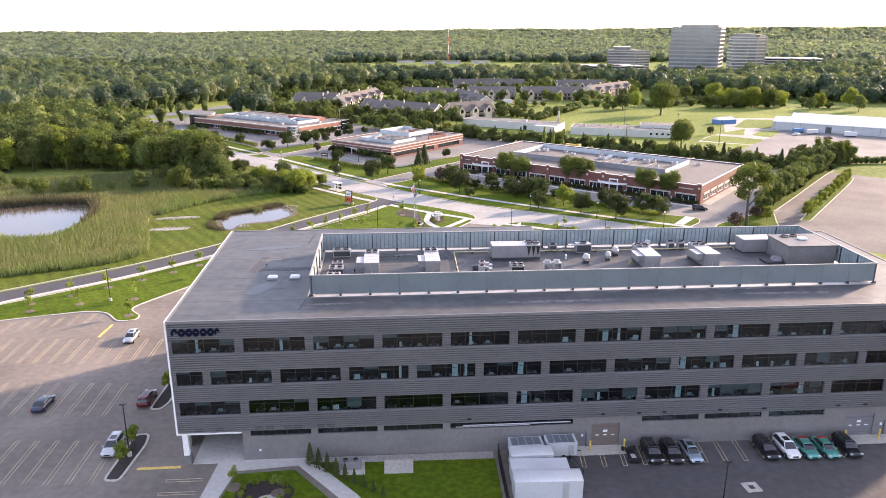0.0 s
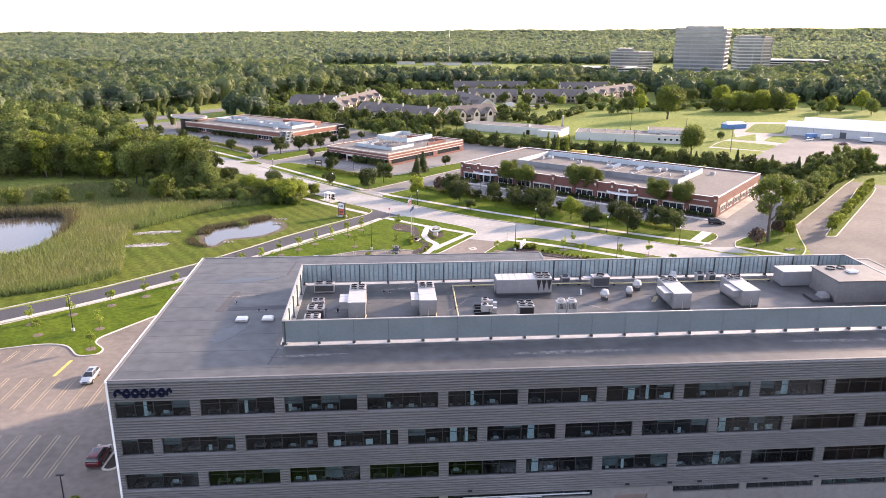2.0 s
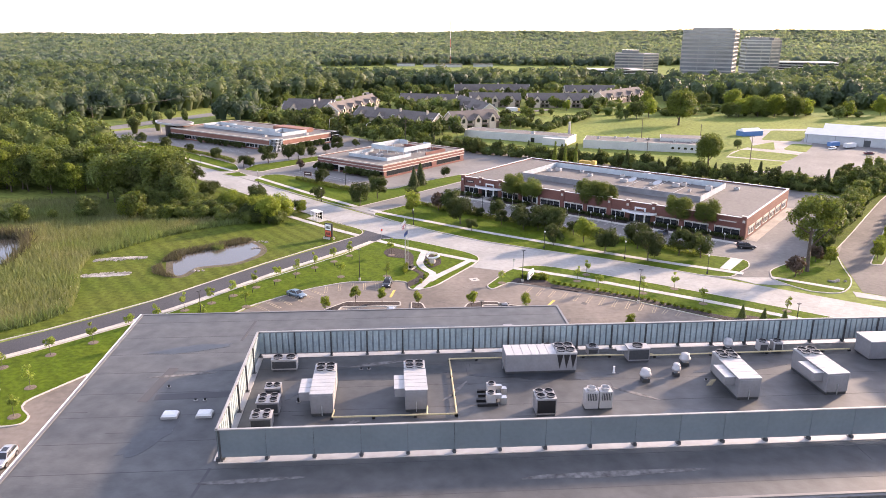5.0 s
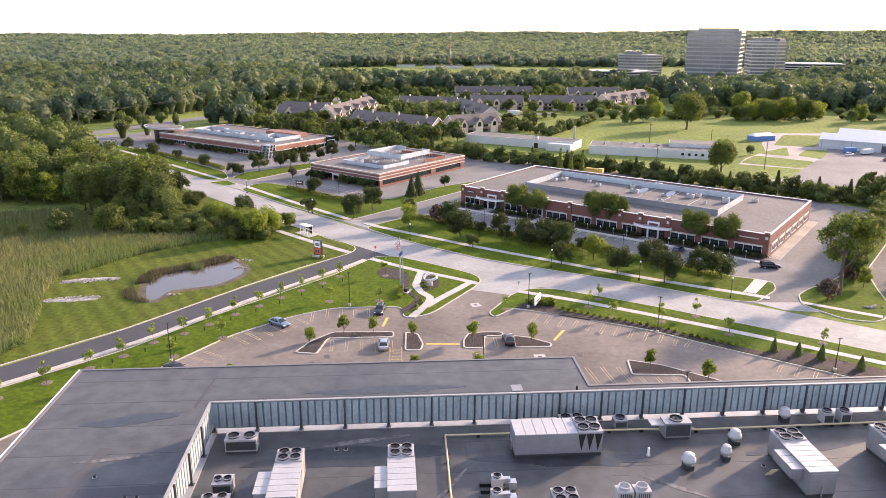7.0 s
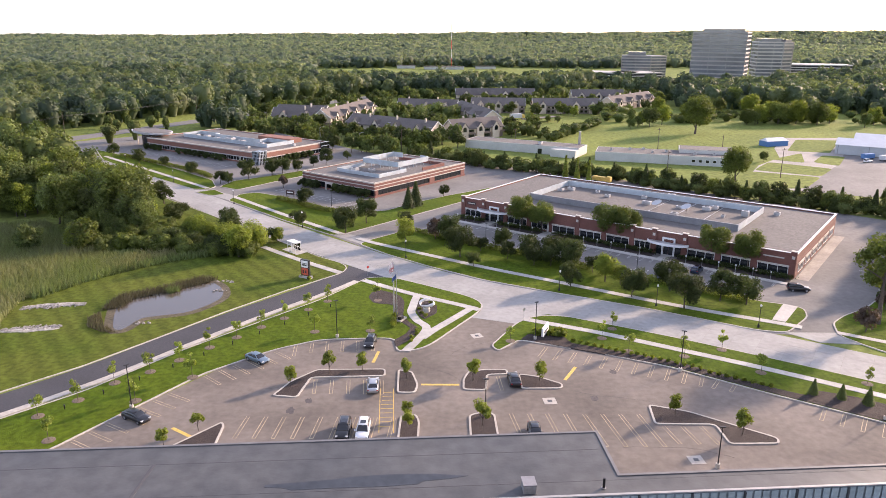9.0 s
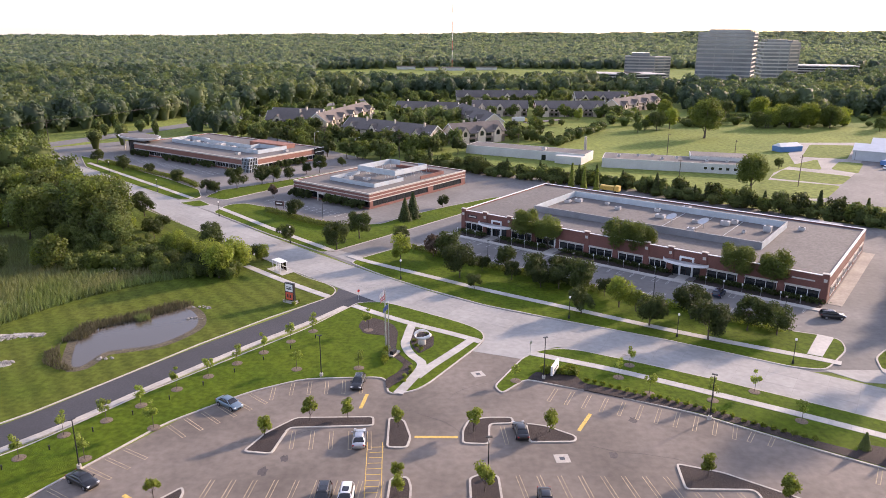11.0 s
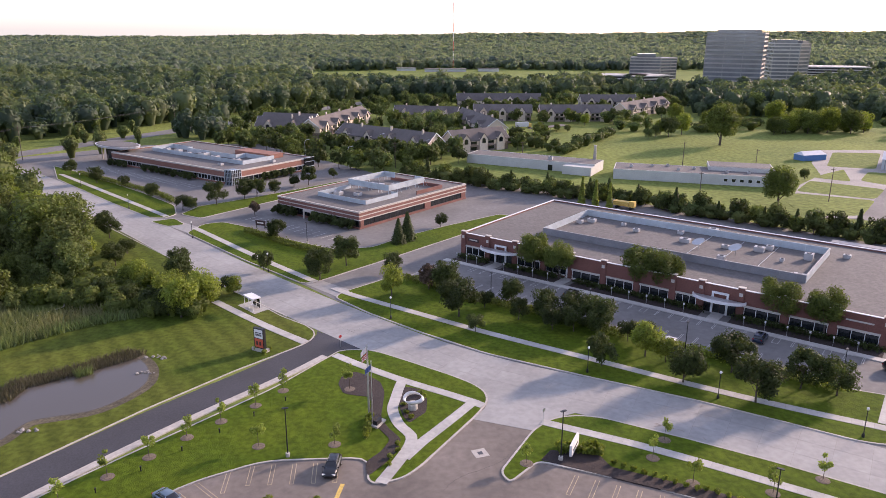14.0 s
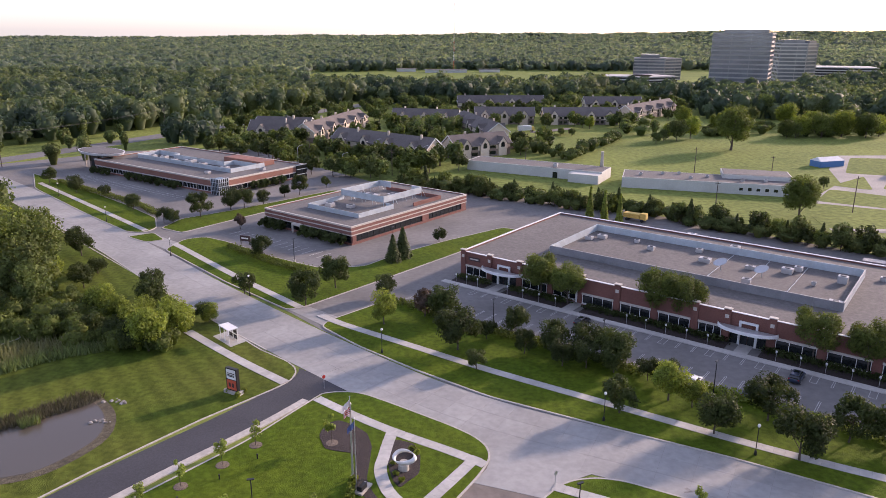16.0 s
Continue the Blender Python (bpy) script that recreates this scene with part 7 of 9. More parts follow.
fan_box(53.6, 26.2, 1.2, 1.0, 1.0, 1, 1, "small condenser on rails", UNIT_GREY)
fan_box(73.3, 25.8, 1.0, 1.0, 1.2, 1, 1, "small pale condenser pair unit", UNIT_WHITE)
fan_box(75.0, 25.8, 1.0, 1.0, 1.2, 1, 1, "small pale condenser pair unit", UNIT_WHITE)
for k in range(2):
    h = thing("heat_pump", "tall pale heat pump with a round top fan", "heat pump", spot(50.15 + 1.38 * k, 14.4, TOP), YAW, "heat pumps")
    part("case", Geo().box(0, 0, 0.15, 1.25, 1.0, 1.9), UNIT_WHITE, h)
    part("foot", Geo().box(-0.05, 0.05, 0, 1.3, 0.95, 0.15), STEEL, h)
    part("louvre", Geo().box(0.15, -0.03, 1.0, 1.1, 0, 1.75), STEEL, h)
    for i in range(6):
        part("slat", Geo().box(0.15 + 0.16 * i, -0.06, 1.0, 0.2 + 0.16 * i, -0.03, 1.75), UNIT_WHITE, h)
    part("cowl", Geo().lathe([(0.42, 1.9), (0.46, 2.2), (0.4, 2.2), (0.36, 1.98), (0.05, 1.96)], 16, 0.62, 0.5), UNIT_WHITE, h)
ductbox = fan_box(57.6, 24.4, 2.4, 1.4, 1.6, 1, 1, "square pale roof ventilator with a side hood", UNIT_GREY)
part("hood", Geo().box(-1.2, 0.2, 1.35, 0, 1.2, 1.45), UNIT_WHITE, ductbox)
for u, w, s in ((58.0, 20.0, 0.78), (61.7, 21.0, 0.62), (63.6, 23.4, 0.78), (70.1, 26.9, 0.72), (46, 29.6, 0.5)):
    c = thing("mushroom_vent", "round galvanised mushroom roof vent on a kerb", "roof vent", spot(u, w, TOP), YAW, "mushroom vents")
    part("kerb", Geo().box(-0.5 * s, -0.5 * s, 0, 0.5 * s, 0.5 * s, 0.4), STEEL, c)
    part("neck", Geo().lathe([(0.38 * s, 0.4), (0.38 * s, 0.75)], 14), GALV, c)
    part("cap", Geo().lathe([(0.5 * s, 0.6), (0.72 * s, 0.66), (0.78 * s, 0.8), (0.74 * s, 0.98), (0.62 * s, 1.06), (0.6 * s, 1.3), (0.5 * s, 1.4), (0.1, 1.43)], 18), UNIT_WHITE, c, "", True)
for k, (u, w) in enumerate(((39.9, 15.7), (40.2, 17.6))):
    m = thing("split_unit", "small condenser standing on rubber rails", "condenser", spot(u, w, TOP), YAW, "small split units")
    for j in range(2):
        part("rail", Geo().box(0, 0.9 * j, 0, 2.0, 0.9 * j + 0.3, 0.28), BLACK, m)
    part("case", Geo().box(0.9, 0.15, 0.28, 1.8, 1.0, 1.15), UNIT_WHITE, m)
    fan(m, 1.35, 0.57, 1.15, 0.3)
    part("duct", Geo().box(1.8, 0.4, 0.6, 2.4, 0.8, 1.0).box(2.3, 0.3, 0, 2.9, 0.9, 0.7), GALV, m)
gas = thing("gas_pipe", "yellow gas pipe on blocks across the roof", "pipe", spot(0, 0, TOP), YAW)
run = [(26.0, 14.2), (37.7, 14.1), (38.0, 26.0), (56.0, 25.9), (61.0, 25.5), (84.0, 25.8)]
pg = Geo()
for a, b in zip(run, run[1:]):
    pg.tube((*a, 0.28), (*b, 0.28), 0.09, 8)
    n = max(1, int((Vector(b) - Vector(a)).length // 3))
    for i in range(n + 1):
        q = Vector(a).lerp(Vector(b), i / n)
        part("block", Geo().obox(q.x, q.y, 0, 0.19, 0.3, 0.2), BLACK, gas)
pg.tube((61, 25.5, 0.28), (59.2, 28.0, 0.28), 0.09, 8).tube((26, 14.2, 0.28), (26.2, 15.0, 0.6), 0.08, 8).tube((34.9, 14.2, 0.28), (35.0, 15.2, 0.6), 0.08, 8)
part("pipe", pg, YELLOW_PIPE, gas)
for u, w in ((10.8, 15.8), (14.0, 15.8)):
    s = thing("skylight", "low square white roof skylight", "skylight", spot(u, w, TOP), YAW, "skylights")
    part("kerb", Geo().box(-0.75, -0.55, 0, 0.75, 0.55, 0.22), COPING, s)
    part("dome", Geo().box(-0.7, -0.5, 0.22, 0.7, 0.5, 0.42, 0.82), WHITE_TRIM, s)
ph = thing("stair_house", "grey sheet metal stair house on the roof", "roof house", spot(88.6, 16.8, TOP), YAW)
part("wall", Geo().box(0, 0, 0, 7.6, 6.4, 2.9), BASE_WALL, ph)
part("roof", Geo().box(-0.15, -0.15, 2.9, 7.75, 6.55, 3.05), ROOF, ph)
part("hatch", Geo().box(3.4, 3.0, 3.05, 4.6, 4.0, 3.35), WHITE_TRIM, ph)
fan(ph, 2.0, 5.2, 3.05, 0.6)
fan(ph, 3.6, 5.4, 3.05, 0.6)
pad = thing("equipment_plinth", "dark low plinth beside the stair house", "plinth", spot(85.7, 17.2, TOP), YAW)
part("slab", Geo().box(0, 0, 0, 2.7, 2.6, 0.35), STEEL, pad)
part("hood", Geo().box(1.3, 0.4, 0.35, 2.6, 1.8, 0.9, 0.8), UNIT_GREY, pad)
pd2 = thing("air_handler_box", "pale boxy air handler by the stair house", "air handler", spot(84.6, 23.2, TOP), YAW)
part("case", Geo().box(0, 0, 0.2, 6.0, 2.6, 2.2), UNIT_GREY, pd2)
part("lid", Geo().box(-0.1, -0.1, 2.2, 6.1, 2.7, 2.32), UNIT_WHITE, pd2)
part("skid", Geo().box(0.1, 0.1, 0, 5.9, 2.5, 0.2), STEEL, pd2)
hatchbox = thing("roof_hatch", "small metal box on the rear roof", "roof hatch", spot(45.3, 33.0, TOP), YAW)
part("case", Geo().box(0, 0, 0, 1.0, 1.2, 0.7), GALV, hatchbox)
part("lid", Geo().box(-0.05, -0.05, 0.7, 1.05, 1.25, 0.8), UNIT_GREY, hatchbox)
for u, w, h in ((51.9, 33.4, 0.9), (55.3, 22.0, 0.8), (30.2, 29.2, 0.7), (12.4, 18.8, 0.25), (13.3, 18.8, 0.25), (9.0, 21.8, 0.25), (28.4, 24.6, 0.25), (29.2, 24.6, 0.25), (64.5, 19.8, 0.2), (22.5, 17.8, 0.5)):
    vp = thing("vent_pipe", "short upright roof vent pipe", "pipe", spot(u, w, TOP), 0, "vent pipes")
    part("tube", Geo().tube((0, 0, 0), (0, 0, h), 0.11, 10), BLACK if h != 0.8 else WHITE_TRIM, vp)
    part("collar", Geo().tube((0, 0, 0), (0, 0, 0.06), 0.2, 10), COPING, vp)


# ---- vehicles ----
PAINTS = {}


def paint(name, col, metal=0.3):
    if name not in PAINTS:
        m = mat(name, col, 0.28, metal)
        m.node_tree.nodes["Principled BSDF"].inputs["Coat Weight"].default_value = 0.6
        PAINTS[name] = m
    return PAINTS[name]


CAR_GLASS = mat("car_glass", (0.012, 0.014, 0.016), 0.05, sheen=0.8)
LAMP_CLEAR = mat("lamp_lens", (0.6, 0.62, 0.62), 0.15)
LAMP_RED = mat("red_lamp_lens", (0.35, 0.02, 0.02), 0.2)


def car(x, y, yaw, pnt, kind, label, z=0.035):
    """A car from lofted sections: kind is sedan, suv or wagon. Its nose points along yaw."""
    c = thing("car", label, "car", (x, y, z), yaw, "parked cars")
    tall = {"sedan": 1.45, "suv": 1.72, "wagon": 1.54}[kind]
    lift = {"sedan": 0.0, "suv": 0.13, "wagon": 0.04}[kind]
    Lc, Wc = {"sedan": (4.8, 1.86), "suv": (4.8, 1.94), "wagon": (4.65, 1.86)}[kind]
    belt = 0.95 + lift
    prof = [(-0.5, 0.7, 0.76, 0.42), (-0.488, 0.88, 0.87, 0.3), (-0.455, 0.97, 0.94, 0.24), (-0.38, 0.99, 0.98, 0.2), (-0.2, 0.97, 1.0, 0.2), (0.0, 0.95, 1.0, 0.2), (0.16, 0.95, 1.0, 0.2), (0.24, 0.93, 0.99, 0.2), (0.34, 0.87, 0.97, 0.2), (0.42, 0.78, 0.92, 0.22), (0.47, 0.68, 0.84, 0.26), (0.497, 0.54, 0.7, 0.34)]
    rings = []
    for px, top, wd, low in prof:
        top, low, w = top + lift, low + lift * 0.4, Wc / 2 * wd
        half = [(0.8, low), (0.96, low + 0.1), (1.0, low + 0.45 * (top - low)), (0.97, top - 0.13), (0.88, top - 0.02), (0.45, top + 0.015)]
        rings.append([(px * Lc, -w * k, zz) for k, zz in half] + [(px * Lc, w * k, zz) for k, zz in half[::-1]])
    part("body", Geo().loft(rings), pnt, c, "", True)
    back = {"sedan": (-0.4, -0.22), "suv": (-0.485, -0.42), "wagon": (-0.47, -0.36)}[kind]
    f0, f1 = 0.235, 0.06
    w0, w1 = Wc / 2 * 0.87, Wc / 2 * 0.66
    mid = (back[1] + f1) / 2
    gl = []
    for px, zt, k in ((back[0], belt + 0.02, 0.97), (back[0] * 0.6 + back[1] * 0.4, belt + 0.46 * (tall - belt), 0.99), (back[1], tall - 0.06, 1.0), (mid, tall - 0.02, 1.03), (f1, tall - 0.06, 1.0), (f0 * 0.55 + f1 * 0.45, belt + 0.5 * (tall - belt), 1.0), (f0, belt, 0.97)):
        g = (zt - belt) / (tall - belt)
        wt = w0 + (w1 - w0) * g
        side = [(w0 * k, belt - 0.06), ((w0 + wt) / 2 * k * 1.02, (belt + zt) / 2), (wt * k, zt - 0.03), (wt * k * 0.6, zt)]
        gl.append([(px * Lc, -a_, b_) for a_, b_ in side] + [(px * Lc, a_, b_) for a_, b_ in side[::-1]])
    part("glasshouse", Geo().loft(gl), CAR_GLASS, c, "dark glass", True)
    rf = [[(px * Lc, -w1 * k * 1.03, z_ - 0.05), (px * Lc, -w1 * k * 0.75, z_ + 0.008), (px * Lc, w1 * k * 0.75, z_ + 0.008), (px * Lc, w1 * k * 1.03, z_ - 0.05)] for px, k, z_ in ((back[1] - 0.02, 0.96, tall - 0.07), (back[1] + 0.03, 1.0, tall - 0.03), (mid, 1.03, tall), (f1 - 0.02, 1.0, tall - 0.03), (f1 + 0.01, 0.97, tall - 0.05))]
    part("roof", Geo().loft(rf), pnt, c, "", True)
    for sd in (-1, 1):
        for a_, b_ in ((back[0] + 0.005, back[1]), (f0 - 0.005, f1), (-0.1, -0.1)):
            part("pillar", Geo().tube((a_ * Lc, sd * (w0 - 0.01), belt - 0.02), (b_ * Lc, sd * (w1 + 0.01), tall - 0.07), 0.045, 6), pnt, c)
    if kind != "sedan":
        part("sunroof", Geo().box(-0.2 * Lc, -w1 * 0.62, tall, 0.0, w1 * 0.62, tall + 0.014), CAR_GLASS, c)
        for sd in (-1, 1):
            part("roof_rail", Geo().tube((back[1] * Lc, sd * w1 * 0.93, tall - 0.01), (f1 * Lc - 0.1, sd * w1 * 0.93, tall - 0.01), 0.02, 5), RIM, c)
    for px in (-0.3, 0.31):
        for sd in (-1, 1):
            yy = sd * Wc / 2 * 0.92
            part("wheel_arch", Geo().tube((px * Lc, yy, 0.36), (px * Lc, sd * (Wc / 2 + 0.004), 0.36), 0.4, 18), BLACK, c)
            wh = part("wheel", Geo().tube((px * Lc, yy - 0.1, 0.33), (px * Lc, yy + 0.1, 0.33), 0.34, 18), TYRE, c)
            part("rim", Geo().tube((px * Lc, yy + sd * 0.09, 0.33), (px * Lc, yy + sd * 0.115, 0.33), 0.23, 12), RIM, wh)
    for sd in (-1, 1):
        part("headlight", Geo().obox(0.452 * Lc, sd * Wc * 0.35, 0.6 + lift, 0.73 + lift, 0.24, 0.42, -sd * 22), LAMP_CLEAR, c)
        part("tail_light", Geo().obox(-0.482 * Lc, sd * Wc * 0.36, 0.72 + lift, 0.88 + lift, 0.14, 0.34, sd * 14), LAMP_RED, c)
        part("mirror", Geo().box(0.17 * Lc, sd * (Wc / 2 + 0.08) - 0.1, belt - 0.02, 0.2 * Lc, sd * (Wc / 2 + 0.08) + 0.1, belt + 0.12), pnt, c)
    part("grille", Geo().box(0.485 * Lc, -Wc * 0.2, 0.42 + lift, 0.5 * Lc, Wc * 0.2, 0.6 + lift), BLACK, c)
    part("bumper", Geo().box(0.478 * Lc, -Wc * 0.3, 0.28 + lift * 0.4, 0.499 * Lc, Wc * 0.3, 0.38 + lift * 0.4), BLACK, c)
    if pnt is TEAL:
        part("rear_spoiler", Geo().box(back[1] * Lc - 0.35, -w1 * 0.95, tall - 0.06, back[1] * Lc + 0.05, w1 * 0.95, tall - 0.01), LAMP_RED, c, "red rear roof edge")
    return c


BLK, SIL, NAVY, WHT, TEAL = paint("black_car_paint", (0.012, 0.012, 0.014)), paint("silver_car_paint", (0.45, 0.46, 0.48), 0.6), paint("dark_blue_car_paint", (0.02, 0.035, 0.07)), paint("white_car_paint", (0.75, 0.75, 0.74), 0.0), paint("teal_car_paint", (0.07, 0.3, 0.25))
WINE, BLUEGREY, PALEBLUE = paint("dark_red_car_paint", (0.1, 0.012, 0.02)), paint("blue_grey_car_paint", (0.16, 0.22, 0.27), 0.5), paint("pale_blue_car_paint", (0.33, 0.4, 0.47), 0.5)
dock = -86
car(26.1, 22.9, dock, BLK, "suv", "glossy black car backed up to the building")
car(28.7, 22.9, dock, BLK, "suv", "glossy black car in a dock stall")
car(31.35, 23.1, dock, PALEBLUE, "wagon", "pale blue estate car in a dock stall")
car(41.7, 23.8, dock, BLK, "suv", "glossy black car beside an empty stall")
car(44.6, 24.1, dock, WHT, "suv", "white car with a dark roof panel")
car(47.2, 24.1, dock, TEAL, "sedan", "teal car in a row of prototypes")
car(49.9, 24.2, dock, TEAL, "sedan", "teal car in a row of prototypes")
car(52.9, 24.4, dock, BLK, "suv", "glossy black car at the end of the row")
car(55.6, 13.5, 180, WINE, "sedan", "dark red car parked by the yard edge")
car(-58.3, 60.2, 275, SIL, "wagon", "silver estate car alone in the car park")
car(-61.5, 35.8, 95, NAVY, "sedan", "dark blue sedan in the car park")
car(-46.6, 37.4, 95, WINE, "suv", "dark red car beside a mulched island")
car(-46.0, 24.2, 274, SIL, "suv", "silver car beside a lamp island")
car(-31.9, 122.6, -36, BLUEGREY, "sedan", "blue grey sedan by the kerbed lawn")
car(-44.8, 102.6, -30, BLK, "sedan", "black sedan by the lawn")
car(-13.0, 129.8, 266, BLK, "wagon", "black car at the lawn edge")
car(-10.9, 112.9, 94, SIL, "sedan", "silver sedan facing a mulched island")
car(12.0, 115.3, 94, BLK, "sedan", "black sedan in an island stall")
car(-13.8, 99.2, 270, BLK, "suv", "black car close to the rear wall")
car(-11.0, 99.0, 270, WHT, "suv", "white car close to the rear wall")
car(13.5, 99.0, 270, BLK, "sedan", "black car close to the rear wall")
car(29.5, 196.8, 53, BLK, "wagon", "black car before the brick office")
car(61.2, 173.0, 53, NAVY, "suv", "dark blue car before the brick office")
car(43.3, 171.0, 53, WHT, "sedan", "white car behind a tree")
car(51.2, 167.2, 53, BLUEGREY, "suv", "blue grey car by the hedge")
car(79.6, 160.2, -8, BLK, "suv", "black car by the office corner")
car(72.0, 259.0, -36, WHT, "suv", "white car behind the brick office")
car(-143, 374.0, -34, BLK, "sedan", "black car by the far office")
car(200, 316, 10, WINE, "sedan", "dark red car in the shed yard")
car(190, 330, 30, WHT, "suv", "white car in the shed yard")
buggy = thing("go_kart", "low black open kart in a dock stall", "kart", (23.4, 22.9, 0.035), dock, "")
part("frame", Geo().box(-1.9, -0.5, 0.2, 1.9, 0.5, 0.45).box(-0.9, -0.35, 0.45, -0.3, 0.35, 0.95).box(0.9, -0.6, 0.25, 1.6, 0.6, 0.5), BLACK, buggy)
part("panel", Geo().box(0.3, -0.3, 0.45, 1.2, 0.3, 0.55).box(-1.6, -0.3, 0.45, -1.1, 0.3, 0.6), UNIT_WHITE, buggy)
for a in (-1.4, 1.4):
    for b in (-0.75, 0.75):
        part("wheel", Geo().tube((a, b - 0.12, 0.3), (a, b + 0.12, 0.3), 0.3, 12), TYRE, buggy)


def trailer(x, y, yaw, L, W, H, label, ribs=0, arched=False):
    t = thing("box_trailer", label, "trailer", (x, y, 0.035), yaw, "box trailers")
    part("body", Geo().box(0, 0, 0.55, L, W, H), WHITE_METAL, t)
    if arched:
        n = 8
        ring = [(W / 2 - (W / 2 + 0.04) * math.cos(math.pi * i / n), H + 0.28 * math.sin(math.pi * i / n)) for i in range(n + 1)]
        part("roof", Geo().loft([[(xx, a, b) for a, b in ring] for xx in (-0.02, L + 0.02)]), WHITE_METAL, t, "rounded white roof", True)
    else:
        part("roof", Geo().box(-0.04, -0.04, H, L + 0.04, W + 0.04, H + 0.08), WHITE_METAL, t)
    for k in range(ribs):
        part("solar_panel", Geo().box(0.2 + (L - 0.4) * k / ribs, 0.2, H + 0.08, 0.1 + (L - 0.4) * (k + 1) / ribs, W - 0.2, H + 0.14), SCREEN, t, "blue grey roof panel")
    for yy in (-0.02, W - 0.1):
        part("wheel", Geo().tube((L * 0.55, yy, 0.35), (L * 0.55, yy + 0.14, 0.35), 0.35, 14), TYRE, t)
    part("hitch", Geo().tube((L, W / 2, 0.5), (L + 0.9, W / 2, 0.5), 0.06, 6), BLACK, t)
    part("door", Geo().box(L * 0.7, -0.03, 0.7, L * 0.7 + 0.8, 0, H - 0.2), UNIT_WHITE, t)
    part("trim", Geo().box(-0.02, -0.02, 0.45, L + 0.02, W + 0.02, 0.56), UNIT_GREY, t)
    return t


trailer(12.0, 21.9, 5, 4.0, 2.2, 2.35, "white box trailer with roof panels by the wall", 4)
trailer(7.2, 21.9, 5, 4.4, 2.2, 2.0, "low pale trailer with roof panels", 4)
trailer(7.0, 18.9, 3, 5.4, 2.3, 2.5, "white box trailer with a rounded roof", 0, True)
trailer(6.8, 16.2, 2, 7.2, 2.4, 2.3, "long white box trailer with a flat roof")
trailer(6.8, 12.6, 2, 8.2, 2.6, 3.0, "large white box trailer with a rounded roof", 0, True)
rack = thing("trailer_frame", "open black tubular trailer frame", "trailer", (14.6, 17.4, 0.035), 20)
fr = Geo()
for a, b in (((0, 0, 0.5), (0, 3.4, 0.5)), ((1.5, 0, 0.5), (1.5, 3.4, 0.5)), ((0, 0, 0.5), (1.5, 0, 0.5)), ((0, 3.4, 0.5), (1.5, 3.4, 0.5)), ((0, 0, 1.3), (0, 3.4, 1.3)), ((1.5, 0, 1.3), (1.5, 3.4, 1.3)), ((0, 0, 0.5), (0, 0, 1.3)), ((1.5, 0, 0.5), (1.5, 0, 1.3)), ((0, 3.4, 0.5), (0, 3.4, 1.3)), ((1.5, 3.4, 0.5), (1.5, 3.4, 1.3)), ((0.75, -1.2, 0.5), (0.75, 0, 0.5))):
    fr.tube(a, b, 0.05, 6)
part("frame", fr, BLACK, rack)
part("wheel", Geo().tube((-0.2, 1.7, 0.3), (1.7, 1.7, 0.3), 0.3, 12), TYRE, rack)
truck = thing("yellow_truck", "yellow lorry parked behind the brick office", "lorry", (57, 281, 0.03), -36)
part("bed", Geo().box(0, 0, 1.0, 5.2, 2.4, 2.4), YELLOW, truck)
part("cab", Geo().box(5.3, 0.1, 0.8, 7.2, 2.3, 2.7, 0.88), YELLOW, truck)
part("wheel", Geo().tube((1.2, 0, 0.5), (1.2, 2.4, 0.5), 0.5, 12).tube((6.0, 0, 0.5), (6.0, 2.4, 0.5), 0.5, 12), TYRE, truck)
cont = thing("storage_container", "grey and white storage container with doors", "container", (104, 232, 0.03), -36)
part("body", Geo().box(0, 0, 0, 13, 3, 2.6), UNIT_GREY, cont)
for k in range(3):
    part("door", Geo().box(0.6 + 4.2 * k, -0.06, 0.2, 4.2 + 4.2 * k, 0, 2.0), WHITE_METAL, cont)

# ---- before the office: bollards, fence, pads, lawn ----
for u in (54.1, 58.8, 90.1, 95.0):
    b = thing("bollard", "yellow steel bollard beside a dock door", "bollard", spot(u, -0.9, 0.03), 0, "bollards")
    part("tube", Geo().tube((0, 0, 0), (0, 0, 1.5), 0.14, 10), YELLOW, b)
    part("cap", Geo().lathe([(0.15, 1.5), (0.1, 1.58), (0.02, 1.6)], 10), YELLOW, b)
solid("dock_slab", Geo().prism([spot(51.5, -2.0)[:2], spot(59.2, -2.0)[:2], spot(59.2, 0.3)[:2], spot(51.5, 0.3)[:2]], 0, 0.07).prism([spot(89.6, -2.0)[:2], spot(97, -2.0)[:2], spot(97, 0.3)[:2], spot(89.6, 0.3)[:2]], 0, 0.07), KERB, "pale concrete slab before the dock doors", "slab")
solid("front_walk", Geo().prism(ccw([(-31.2, 8), (-29.6, 8), (-28.2, 19.3), (-20.5, 20.6), (-14.5, 14), (-9.0, 8), (-6.8, 8), (-12.5, 15.0), (-18.5, 21.6), (-20.0, 22.3), (-27.6, 21.8), (-31.0, 21.6)]), 0, 0.09).prism([spot(1.6, -0.3)[:2], spot(8.2, -0.3)[:2], spot(8.2, 29)[:2], spot(1.6, 29)[:2]], 0, 0.085), WALK, "pale concrete walk before the office passage", "pavement")
solid("front_bed", Geo().prism(ccw([(-29.4, 6), (-28.0, 18.6), (-20.8, 19.6), (-14.0, 12), (-9.5, 6)]), 0, 0.1), GRASS, "dark green lawn beside a walk", "lawn")
n = 24
solid("round_bed", Geo().prism([(-23.5 + 3.6 * math.cos(2 * math.pi * i / n), 14.6 + 2.6 * math.sin(2 * math.pi * i / n)) for i in range(n)], 0.0, 0.14), MULCH, "round mulch bed with low shrubs", "mulch bed")
